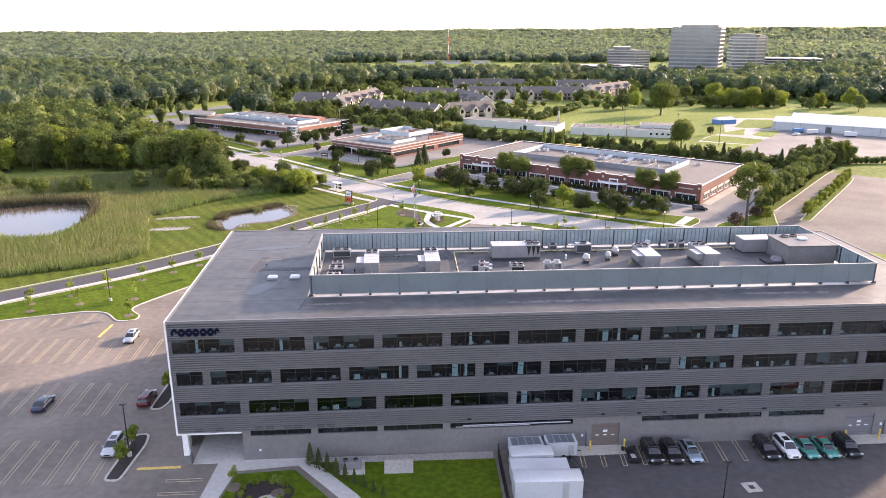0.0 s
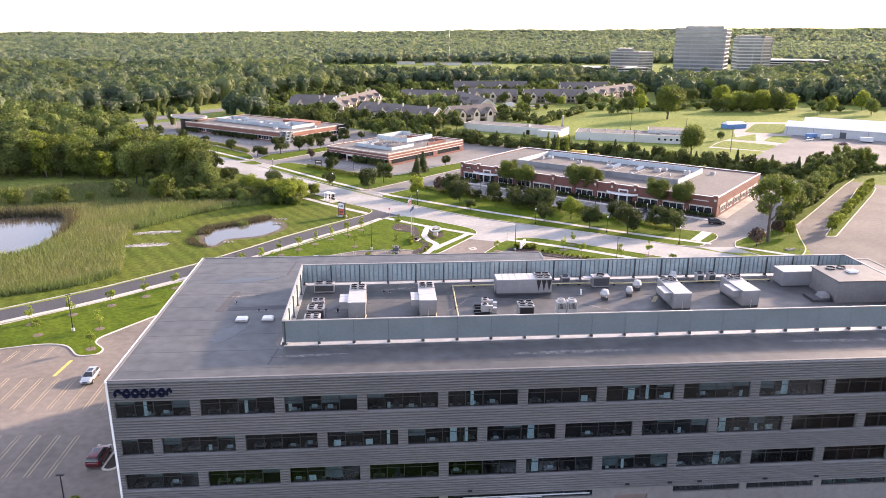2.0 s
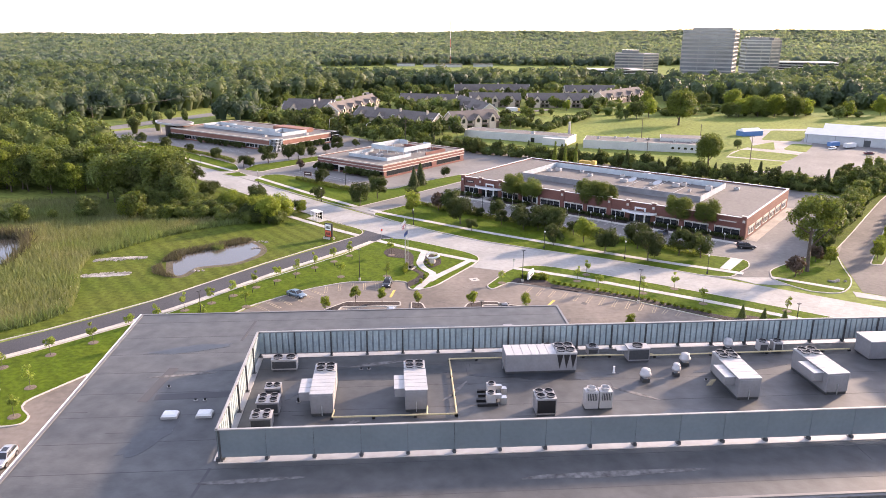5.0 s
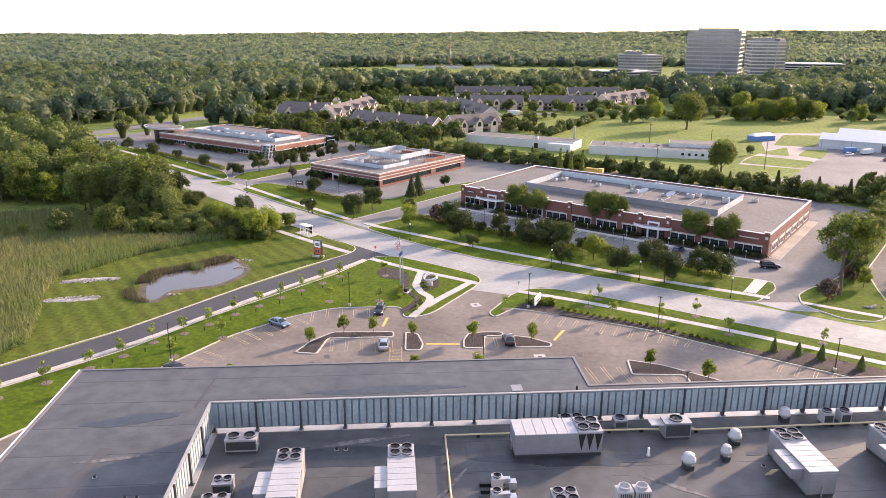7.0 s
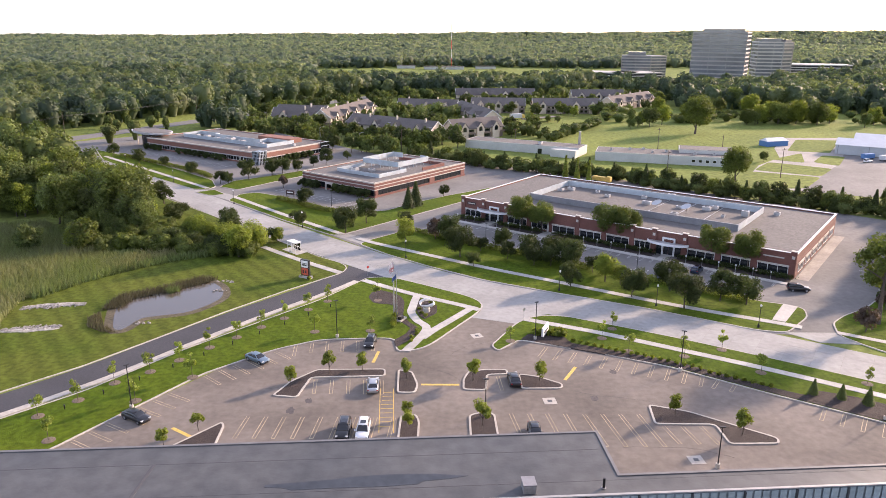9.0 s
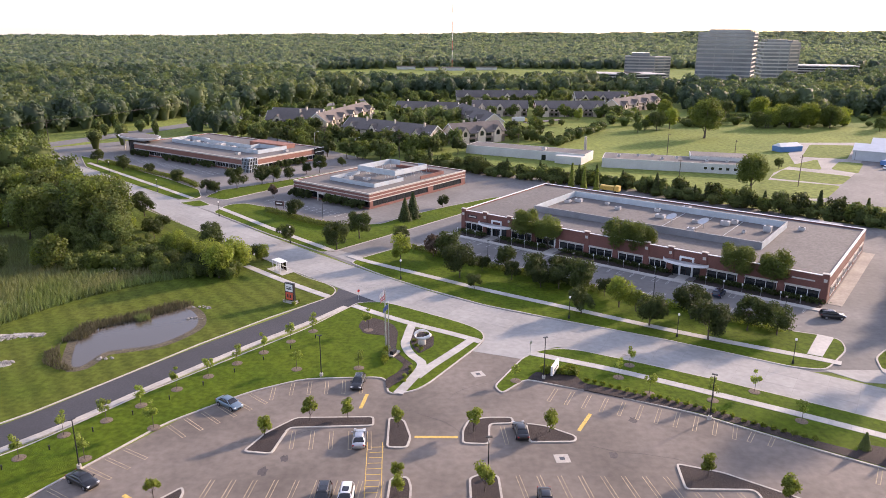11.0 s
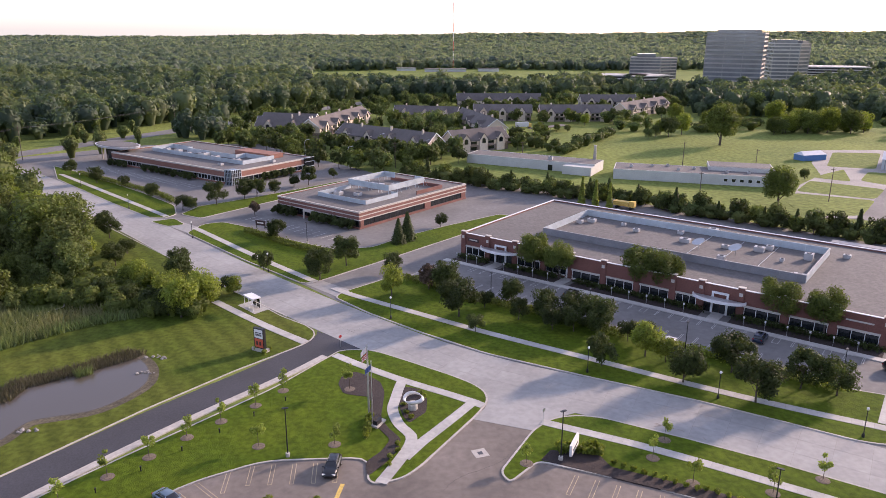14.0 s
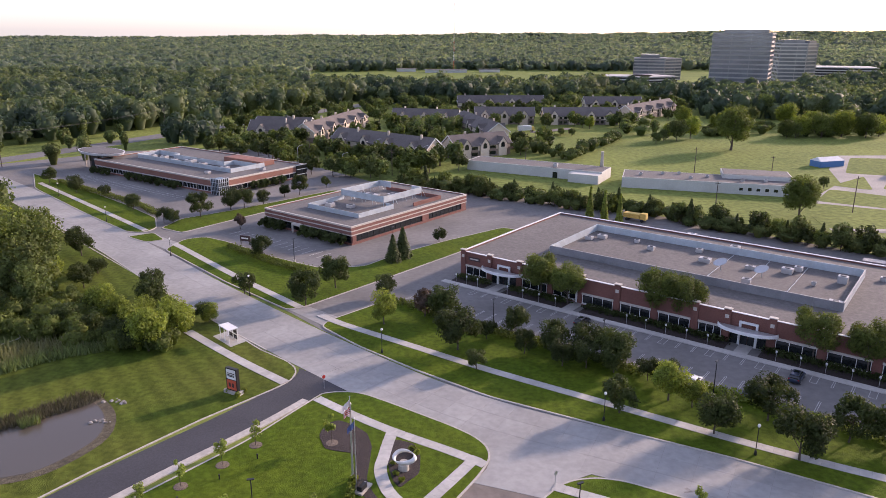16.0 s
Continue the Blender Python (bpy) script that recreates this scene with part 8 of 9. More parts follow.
solid("inner_slab", Geo().prism([(-22.5 + 1.7 * math.cos(2 * math.pi * i / n), 13.2 + 1.1 * math.sin(2 * math.pi * i / n)) for i in range(n)], 0.0, 0.17), KERB, "round pale slab in a mulch bed", "slab")
solid("rear_lawn", Geo().prism(ccw([(-19.5, 21.2), (-17.8, 20.6), (-12.2, 14.5), (-6, 6), (5.8, 6), (5.2, 22.2), (-6, 21.6)]), 0, 0.1), GRASS, "dark green lawn along the loading wall", "lawn")
solid("gravel_strip", Geo().prism(ccw([(-19, 21.4), (-12, 21.3), (5, 22.3), (5.0, 23.9), (-18.6, 22.3)]), 0, 0.12), ROCK, "pale gravel strip at the wall foot", "gravel")
solid("service_pad", Geo().prism(ccw([(-15.4, 21.6), (-15.0, 18.4), (-11.6, 18.5), (-12.0, 21.7)]), 0, 0.16).prism(ccw([(-9.4, 21.7), (-9.2, 18.7), (-5.5, 18.9), (-5.6, 21.9)]), 0, 0.16), KERB, "square pale concrete pads in the lawn", "slab")
gen = thing("transformer", "grey transformer box on a concrete pad", "transformer", (-15.0, 19.3, 0.16), 5)
part("case", Geo().box(0, 0, 0, 2.9, 1.1, 1.1), UNIT_GREY, gen)
fan(gen, 0.8, 0.55, 1.1, 0.35)
fan(gen, 2.1, 0.55, 1.1, 0.35)
fence = thing("wire_fence", "dark tall wire fence beside the trailers", "fence", (5.6, 22.6, 0))
for k in range(9):
    part("post", Geo().tube((0.08 * k, -2.0 * k, 0), (0.08 * k, -2.0 * k, 2.2), 0.06, 8), BLACK, fence)
    if k < 8:
        for z in (0.3, 1.2, 2.1):
            part("rail", Geo().tube((0.08 * k, -2.0 * k, z), (0.08 * k + 0.08, -2.0 * k - 2, z), 0.035, 6), BLACK, fence)
        mesh_ = Geo()
        for i in range(12):
            yy = -2.0 * k - 2 * (i + 0.5) / 12
            mesh_.tube((0.08 * k, yy, 0.1), (0.08 * k, yy, 2.15), 0.018, 4)
        part("wire", mesh_, BLACK, fence)


# ---- shrubs and hedges ----
def shrub_proto(name, label, leaf, r, h, leaves, size, seed, group):
    t = thing(name, label, "shrub", (0, 0, -500), 0, group)
    part("foliage", leaf_crown("foliage", leaf, h, r, 0.0, leaves, size, seed, 9), leaf, t)
    part("stem", Geo().tube((0, 0, -0.05), (0, 0, h * 0.6), 0.05, 5, 0.02), BARK, t)
    return t


low = [(shrub_proto("low_shrub", "low round green shrub in dark mulch", LEAF_LIGHT, 0.55, 0.8, 150, 0.2, 101, "low shrubs"), 0.8)]
SH = []
for k in range(26):
    a = Vector((24.5, 131.4)).lerp(Vector((53.5, 113.6)), k / 25)
    SH.append((a.x, a.y + (0.9 if 8 < k < 18 else 0.2), 0.75))
srng = random.Random(5)
SH += [(20.2 + srng.uniform(-2.2, 3.4), 134.6 + srng.uniform(-1.1, 1.3), 1.2) for k in range(14)]
SH += [(-5.2 + srng.uniform(-0.6, 0.6) - 0.35 * k * 0, 131 + 1.6 * k, 0.7) for k in range(4)]
SH += [(-9.4, 143.0 - 1.3 * k, 1.1) for k in range(5)] + [(-2.2, 150.5, 0.9), (-1.6, 149.3, 0.9), (-4.1, 144.6, 0.8), (-3.2, 143.2, 0.8), (-4.6, 147.0, 0.7)]
SH += [(-23.5 + 2.9 * math.cos(a * 0.7), 14.6 + 2.0 * math.sin(a * 0.7), 0.75) for a in range(9)]
SH += [(-32.6, 167.0, 0.9), (-30.6, 165.4, 0.9), (-30.0, 166.8, 0.8)]
plant_all(low, SH, 14)
cone = [(conifer("cone_shrub", "dark narrow conifer against the wall", LEAF_DARK, 3.0, 0.7, 420, 111, "narrow conifers"), 3.0)]
plant_all(cone, [(-19.0 + 1.25 * k, 21.0 - 0.85 * k, 3.1 - 0.2 * k) for k in range(9)], 15)


def hedge(line, w, h, seed, label, leaf=None):
    rng = np.random.default_rng(seed)
    pts = np.array(along(line, 0.25))
    n = len(pts) * 22
    pick = pts[rng.integers(0, len(pts), n)]
    pos = np.concatenate([pick + rng.normal(size=(n, 2)) * w * 0.32, (h * (1 - rng.uniform(0, 1, n) ** 1.8))[:, None] + 0.12], 1)
    nrm = rng.normal(size=(n, 3)) * 0.6 + np.array([0, 0, 0.6])
    t = thing("hedge", label, "hedge", (0, 0, 0), 0, "hedges")
    part("foliage", leaf_mesh("foliage", leaf or LEAF_MID, pos, nrm, np.full(n, 0.3) * rng.uniform(0.6, 1.4, n), rng), leaf or LEAF_MID, t)
    return t


hedge(smooth_line([(-56, 248), (-47, 240), (-38, 232), (-31, 228)], 6), 2.0, 1.3, 1, "clipped dark green hedge on the lawn")
hedge(smooth_line([(-1, 201), (10, 193), (24, 183), (36, 174)], 6), 1.8, 1.2, 2, "clipped hedge along the lot edge")
hedge(smooth_line([(44, 169.5), (52, 163.5), (60, 157.5), (66, 153)], 6), 2.4, 1.0, 3, "low spreading hedge along the lot edge", LEAF_LIGHT)
hedge(smooth_line([(-146, 334), (-124, 316), (-100, 296), (-90, 284)], 6), 2.0, 1.2, 4, "dark hedge before the far office")
hedge(smooth_line([(-8, 208), (2, 200)], 6), 2.0, 0.9, 5, "low hedge by the lot entrance")
cosC, sinC = math.cos(radians(-36.8)), math.sin(radians(-36.8))


def c_spot(u, w):
    return (6.0 + u * cosC - w * sinC, 227.0 + u * sinC + w * cosC)


for a, b in ((0.5, 9.5), (14.5, 29.5), (33.5, 63.0), (69.0, 96)):
    q = [c_spot(a, -1.2), c_spot(b, -1.2), c_spot(b, -5.2), c_spot(a, -5.2)]
    # grass and shrubs in shade: the shade is put in as dark mulch colour
    solid("facade_bed", Geo().prism(ccw(q), 0, 0.16), MULCH, "planted bed before the brick office, darkened for shaded grass and shrubs", "mulch bed")
    hedge([c_spot(a + 0.6, -2.0), c_spot(b - 0.6, -2.0)], 2.2, 0.9, int(a) + 60, "low dark planting along the brick front", LEAF_DARK)
q = [c_spot(-1, -5.3), c_spot(97, -5.3), c_spot(97, -7.0), c_spot(-1, -7.0)]
solid("facade_walk", Geo().prism(ccw(q), 0, 0.17), WALK, "pale concrete walk before the brick office", "pavement")
for u in (12.0, 31.0, 66.0):
    q = [c_spot(u - 1.2, -0.3), c_spot(u + 1.2, -0.3), c_spot(u + 1.2, -5.4), c_spot(u - 1.2, -5.4)]
    solid("entrance_walk", Geo().prism(ccw(q), 0, 0.175), WALK, "pale concrete walk to a door", "pavement")
q = [c_spot(96.6, -1), c_spot(99.4, -1), c_spot(99.4, 47), c_spot(96.6, 47)]
solid("side_apron", Geo().prism(ccw(q), 0, 0.08), APRON_TAN, "tan concrete strip along the brick office side", "pavement")
solid("lot_ramp", Geo().prism(ccw([(66.2, 142.8), (68.4, 141.6), (74.6, 149.8), (72.4, 151.6)]), 0.0, 0.2), WALK, "pale concrete ramp across the verge", "pavement")
for u in list(range(2, 11, 3)) + list(range(16, 30, 4)) + list(range(44, 62, 4)) + list(range(72, 96, 4)):
    x, y = c_spot(u, -5.0)
    s = thing("parking_sign", "small pale sign on a thin post", "sign", (x, y, 0.16), -36.8, "parking signs")
    part("post", Geo().tube((0, 0, 0), (0, 0, 2.0), 0.04, 6), GALV, s)
    part("plate", Geo().box(-0.16, -0.03, 1.55, 0.16, -0.01, 2.0), WHITE_TRIM, s)
bush = [(shrub_proto("round_bush", "round dark bush beside a brick wall", LEAF_DARK, 1.3, 1.9, 380, 0.35, 121, "wall bushes"), 1.9)]
BU = []
cb, sb = math.cos(radians(-37.3)), math.sin(radians(-37.3))
for u in (2, 5, 8.5, 18.5, 22, 26, 30, 33.5):
    BU.append((-52.1 + u * cb + 2.2 * sb, 272.9 + u * sb - 2.2 * cb, 3.4))
ca, sa = math.cos(radians(-34.5)), math.sin(radians(-34.5))
for u in (4, 8, 12, 28, 33, 38, 43, 48, 53, 58):
    BU.append((-143.3 + u * ca + 2.6 * sa, 358 + u * sa - 2.6 * ca, 3.2))
for w in (14, 17, 20, 23, 27):
    BU.append((-143.3 + 81.5 * ca - w * sa, 358 + 81.5 * sa + w * ca, 3.4))
plant_all(bush, BU, 16)

# trees and bushes behind the brick offices
brow = smooth_line([(-14, 330), (14, 316), (38, 300), (62, 288), (90, 266), (118, 243), (141, 228)], 8)
bspots = [(x + srng.uniform(-3, 3), y + srng.uniform(-3.5, 3.5)) for x, y in along(brow, 2.6) for k in range(2)]
woods("hedge_wood", bspots, 2.6, 3.6, 190, 0.42, 21, LEAF_WOOD, "dense undergrowth of a tree belt behind the brick offices")
belt_tree = [(tree("belt_tree", "leafy round tree in a tree belt", "tree", leaf, 8.0, 3.4, 0.4, 1500, 0.42, 241 + k, "belt trees", 0.14, 22, 0.82), 8.0) for k, leaf in enumerate((LEAF_WOOD, LEAF_DARK, LEAF_MID, LEAF_WOOD))]
plant_all(belt_tree, [(x + srng.uniform(-2.5, 2.5), y + srng.uniform(-3, 3), srng.uniform(4.5, 8.6)) for x, y in along(brow, 3.1)], 34)
plant_firs = [(conifer("belt_conifer", "dark green conifer in a tree belt", LEAF_DARK, 9.0, 2.2, 900, 131, "belt conifers"), 9.0)]
plant_all(plant_firs, [(x + srng.uniform(-2, 2), y + srng.uniform(-3, 3), srng.uniform(5.5, 9)) for x, y in along(brow, 7.5)], 17)
poplar = [(conifer("poplar", "slim light green poplar behind the office", LEAF_LIGHT, 9.0, 1.3, 800, 141, "poplars"), 9.0)]
plant_all(poplar, [(47, 283, 10), (51, 280.5, 9.4), (55, 277.5, 9)], 18)
def by_a_house(x, y, room=5.0):
    """Whether a place lies in or close to a row of homes."""
    for row in HOUSE_ROWS:
        q = row.matrix_basis.inverted() @ Vector((x, y, 0))
        if -room < q.x < row["span"] + room and -room < q.y < 13 + room:
            return True
    return False


between = [p for p in scatter([(-128, 425), (-60, 408), (0, 376), (40, 402), (62, 440), (110, 505), (165, 560), (200, 640), (160, 690), (-60, 640), (-125, 560)], 13.6, 61) if not by_a_house(*p)]
garden_tree = [(tree("garden_tree", "green garden tree among the terraced homes", "tree", leaf, 8.0, 4.0, 0.7, 760, 0.72, 221 + k, "trees among the homes", 0.14, 18, 0.85), 8.0) for k, leaf in enumerate((LEAF_WOOD, LEAF_DARK, LEAF_WOOD, LEAF_MID))]
home_spots = [(-8 + 7 * k + srng.uniform(-2, 2), 372 - 2 * k + srng.uniform(-6, 6)) for k in range(-11, 3)] + [(srng.uniform(-60, 0), srng.uniform(340, 382)) for k in range(22)] + [(srng.uniform(-112, -62), srng.uniform(398, 432)) for k in range(20)] + [(srng.uniform(-90, -30), srng.uniform(370, 410)) for k in range(20)]
home_spots += [p for p in between if not (20 < p[0] < 125 and 440 < p[1] < 500)]
plant_all(garden_tree, [(x, y, srng.uniform(6.0, 10.5)) for x, y in home_spots], 63)
woods("garden_trees", [(srng.uniform(-30, 30), srng.uniform(440, 500)) for k in range(14)] + [(srng.uniform(-45, 150), srng.uniform(622, 690)) for k in range(60)] + [(srng.uniform(100, 125), srng.uniform(470, 520)) for k in range(6)], 5.0, 8.4, 300, 0.7, 23, LEAF_WOOD, "green garden trees among the homes")
woods("meadow_hedge", [(7 + 2.6 * k + srng.uniform(-2, 2), 452 - 2.9 * k + srng.uniform(-3, 3)) for k in range(21)] + [(60 + 2.3 * k + srng.uniform(-2, 2), 395 + 4.3 * k + srng.uniform(-2, 2)) for k in range(17)], 3.4, 5.0, 170, 0.6, 24, LEAF_WOOD, "hedge rows across the meadow")
meadow_tree = [(tree("meadow_tree", "broad green tree standing in the meadow", "tree", leaf, 12.0, 4.8, 0.8, 3800, 0.45, 191 + k, "meadow trees", 0.22, 22), 12.0) for k, leaf in enumerate((LEAF_WOOD, LEAF_LIGHT, LEAF_WOOD))]
plant_all(meadow_tree, [(126, 454, 13), (136, 463, 13), (143.4, 330, 5), (202, 478, 9), (212, 517, 16), (220, 564, 18), (247, 546, 18), (88, 503, 8), (111, 512, 9), (112, 444, 7), (123, 460, 9), (118, 452, 7), (258, 455, 10), (272, 470, 12), (196, 468, 9), (290, 450, 13), (160, 490, 12), (175, 500, 15), (190, 520, 14), (150, 520, 13), (66, 472, 5), (72, 470, 5), (300, 480, 15)], 25)
# leaves chosen lighter than the wood's, to put haze and back light into them
willow = [(tree("willow", "large billowing green tree clump in the meadow", "tree", leaf, 15.0, 7.4, 0.3, 5200, 0.55, 231 + k, "billowing meadow trees", 0.3, 34, 0.8), 15.0) for k, leaf in enumerate((LEAF_MID, LEAF_LIGHT))]
plant_all(willow, [(190, 466, 11), (199, 471, 13), (211, 470, 15), (224, 473, 16), (236, 470, 15), (247, 476, 13), (230, 486, 15), (214, 488, 14)], 33)
woods("meadow_scrub", [(srng.uniform(150, 300), srng.uniform(470, 520)) for k in range(60)], 4.2, 4.2, 200, 0.7, 25, LEAF_WOOD, "low scrub at the far side of the meadow")
drive_tree = [(tree("drive_tree", "leafy open tree along the side drive", "tree", leaf, 10.0, 3.3, 0.8, 4600, 0.3, 201 + k, "trees along the side drive", 0.16, 26, 0.72), 10.0) for k, leaf in enumerate((LEAF_WOOD, LEAF_MID))]
belt_line = smooth_line([(95.5, 152.5), (103, 164.5), (112.5, 177), (128, 197.5), (143.5, 217.5), (157, 232), (171, 243)], 6)
plant_all(drive_tree, [(x + srng.uniform(-1.2, 1.2), y + srng.uniform(-1.2, 1.2), srng.uniform(6, 8.5) if y < 163 else srng.uniform(8.5, 13.5)) for x, y in along(belt_line, 4.2)] + [(150 + srng.uniform(-6, 20), 238 + srng.uniform(-4, 12), srng.uniform(7, 11)) for k in range(10)], 27)
woods("belt_scrub", [(x + srng.uniform(-1.5, 1), y + srng.uniform(-1.5, 1)) for x, y in along(belt_line, 2.0)] + [(172 + 2.4 * k, 243 + 0.3 * k) for k in range(34)], 1.7, 2.8, 150, 0.34, 28, LEAF_DARK, "dark scrub along the side drive")
strip_tree = [(tree("strip_tree", "small yellow-green tree on a grass strip", "tree", LEAF_LIGHT, 5.5, 1.9, 0.6, 1900, 0.24, 211 + k, "trees on the grass strip", 0.08, 14, 0.9), 5.5) for k in range(2)]
plant_all(strip_tree, [(108.5 + 4.6 * k, 150.2 + 6.1 * k, srng.uniform(3.8, 5.8)) for k in range(10)] + [(94.5, 146.0, 5.2)], 28)
woods("highway_trees", [(srng.uniform(-215, -150), srng.uniform(392, 470)) for k in range(10)] + [(-168, 372), (-160, 384), (-198, 366), (-184, 352)], 3.4, 8.5, 400, 0.6, 29, LEAF_WOOD, "single dark trees by the highway")
woods("tower_trees", [(srng.uniform(300, 700), srng.uniform(690, 800)) for k in range(150)] + [(srng.uniform(420, 700), srng.uniform(800, 890)) for k in range(80)] + [(srng.uniform(350, 420), srng.uniform(700, 790)) for k in range(20)], 7.5, 11, 90, 1.9, 30, MIDWOOD[1], "trees before the office towers")
woods("garage_trees", [(srng.uniform(165, 340), srng.uniform(722, 800)) for k in range(90)], 5.5, 7.5, 80, 1.4, 31, MIDWOOD[0], "small dark trees before the parking garages")

# ---- reeds ----
def reeds(name, poly, gap, h, seed, material, label):
    rng = np.random.default_rng(seed)
    sp = np.array(scatter(poly, gap, seed))
    n = len(sp)
    hh = h * rng.uniform(0.6, 1.2, n)
    a = rng.uniform(0, np.pi, n)
    dx = np.stack([np.cos(a), np.sin(a), np.zeros(n)], 1) * (gap * 0.42 * rng.uniform(0.6, 1.3, n))[:, None]
    lean = np.concatenate([rng.normal(size=(n, 2)) * 0.34 * h, np.zeros((n, 1))], 1)
    base = np.concatenate([sp, np.full((n, 1), 0.05)], 1)
    top = base + lean + np.stack([np.zeros(n), np.zeros(n), hh], 1)
    v = np.stack([base - dx, base + dx, top], 1).reshape(-1, 3)
    tagged(new(name, quads(name, material, v, 3)), label, "reeds", kind="stuff")


MARSH = [(-175, 66), (-96, 97.5), (-81.5, 105), (-76.5, 115.5), (-80.5, 127), (-86, 139), (-88.5, 150), (-80.6, 167), (-68, 179.5), (-60, 185), (-62, 188), (-84, 184), (-100, 196), (-118, 216), (-150, 205), (-210, 200), (-210, 80)]
POND_HOLE = inset(ccw(LARGE_POND), -1.0)
_scatter = scatter


def reeds_round(name, poly, gap, h, seed, material, label, hole):
    global scatter
    keep = scatter
    scatter = lambda p, g, s, avoid=(): _scatter(p, g, s, (hole,))
    reeds(name, poly, gap, h, seed, material, label)
    scatter = keep


reeds_round("marsh_reeds", MARSH, 0.38, 1.7, 41, REED, "tall tan and green reeds filling the marsh", POND_HOLE)
EDGE = smooth_line([(-172, 66), (-118, 88), (-96, 98), (-82, 105.5), (-77, 114)], 5)
REED_LINE = [(-58, 184.5), (-68, 178.5), (-80, 166), (-87.5, 152)]
for nm, ln, sd in (("reed_rim", EDGE, 42), ("reed_bank", smooth_line(REED_LINE, 5), 43)):
    a, b = offset(ln, -1.6), offset(ln, 1.6)
    reeds(nm, a + b[::-1], 0.32, 1.9, sd, REED_GREEN, "green reed fringe along the mown grass")
reeds("pond_reeds", [(-69.5, 145), (-69.3, 154), (-65, 156.8), (-61.2, 160), (-55.5, 166.5), (-51.5, 165.2), (-53.2, 162.2), (-58.6, 157.2), (-62.6, 154), (-65.6, 151.6), (-65.8, 147)], 0.2, 1.15, 44, REED_BROWN, "brown dry growth round the pond edge")
reeds("pond_tufts", [(-69, 144), (-65.4, 137.5), (-61.5, 134.2), (-64, 134), (-68, 136.6), (-70, 141)], 0.22, 0.9, 45, REED_BROWN, "brown dry tufts at the pond head")
reeds("pond_sedge", [(-60.6, 156.6), (-58.6, 158.2), (-57.2, 157), (-59.2, 155.2)], 0.16, 1.5, 47, REED_GREEN, "green sedge tuft standing in the pond")
reeds("large_pond_reeds", [(-150, 160), (-141, 164.5), (-127, 169), (-113, 168), (-106.6, 154.5), (-104.4, 141), (-105.6, 140.6), (-108.4, 153.8), (-114, 164.6), (-127, 165), (-142, 158.6)], 0.34, 3.3, 46, REED_BROWN, "tall brown reeds round the marsh pond")

for a, b in (((-87, 147.0), (-74.2, 149.8)), ((-84.6, 134.2), (-72.6, 136.3))):
    a, b = Vector(a), Vector(b)
    d = (b - a) / 2
    w = Vector((-d.y, d.x)).normalized()
    lens = [tuple((a + b) / 2 + d * math.cos(0.314 * i) + w * (1.15 + 0.25 * math.sin(2.2 * i)) * math.sin(0.314 * i)) for i in range(20)]
    solid("gravel_patch", Geo().prism(ccw(lens), 0.05, 0.2, 0.8), ROCK_BED, "pale crushed stone patch in the grass", "gravel")
rocks = Geo()
rr = random.Random(8)


def stone(x, y, s):
    n = 6
    rocks.loft([[(x + s * k * math.cos(2 * math.pi * i / n + h) * rr.uniform(0.8, 1.2), y + s * k * math.sin(2 * math.pi * i / n + h) * rr.uniform(0.8, 1.2), 0.1 + s * h) for i in range(n)] for k, h in ((1, 0), (0.9, 0.45), (0.45, 0.8))])


for k in range(420):
    t = rr.random()
    a = Vector((-86.2, 146.0)).lerp(Vector((-74.5, 148.6)), t) if k % 2 else Vector((-84.5, 134.4)).lerp(Vector((-73.5, 136.9)), t)
    stone(a.x + rr.uniform(-0.3, 0.3), a.y + rr.gauss(0, 0.55) + 0.6 * math.sin(t * 3), rr.uniform(0.12, 0.3))
for cx, cy, n, sp in ((-48.9, 163.5, 14, 0.8), (-48.6, 157.5, 9, 0.7), (-58.8, 139.2, 10, 0.7)):
    for k in range(n):
        stone(cx + rr.gauss(0, sp), cy + rr.gauss(0, sp * 0.7), rr.uniform(0.15, 0.4))
tagged(solid("riprap", rocks, ROCK, "pale riprap stones by the ponds", "stones", "stuff"), "pale riprap stones by the ponds")

# ---- lamps, poles, signs ----
def lot_lamp(x, y, h, yaw):
    l = thing("lot_lamp", "tall black car park lamp on a concrete foot", "street lamp", (x, y, 0.1), yaw, "car park lamps")
    part("foot", Geo().tube((0, 0, -0.1), (0, 0, 0.6), 0.3, 12), KERB, l)
    part("pole", Geo().tube((0, 0, 0.6), (0, 0, h), 0.09, 8, 0.06), BLACK, l)
    part("head", Geo().box(-0.42, -0.16, h, 0.42, 0.16, h + 0.1), BLACK, l)
    return l


for x, y, h, yaw in ((-19.5, 132.8, 7.3, 10), (17.5, 132.4, 7.4, 30), (40.6, 119.6, 7.3, -30), (-46.8, 105.8, 7.2, 60), (-43.2, 22.6, 7.6, 5), (6.7, 104.3, 6.0, 5), (66.2, 103.8, 6.0, 30), (36.7, 91.2, 6.0, 5), (30.2, 9.2, 8.0, 5), (-70.5, 79.5, 7.2, 40)):
    lot_lamp(x, y, h, yaw)
for x, y, h in ((11.6, 194.3, 6.0), (30.9, 184.0, 6.0), (44.9, 166.4, 6.3), (67.7, 156.0, 6.0), (-36, 236, 6), (-12, 248, 6)):
    lot_lamp(x, y, h, 53)


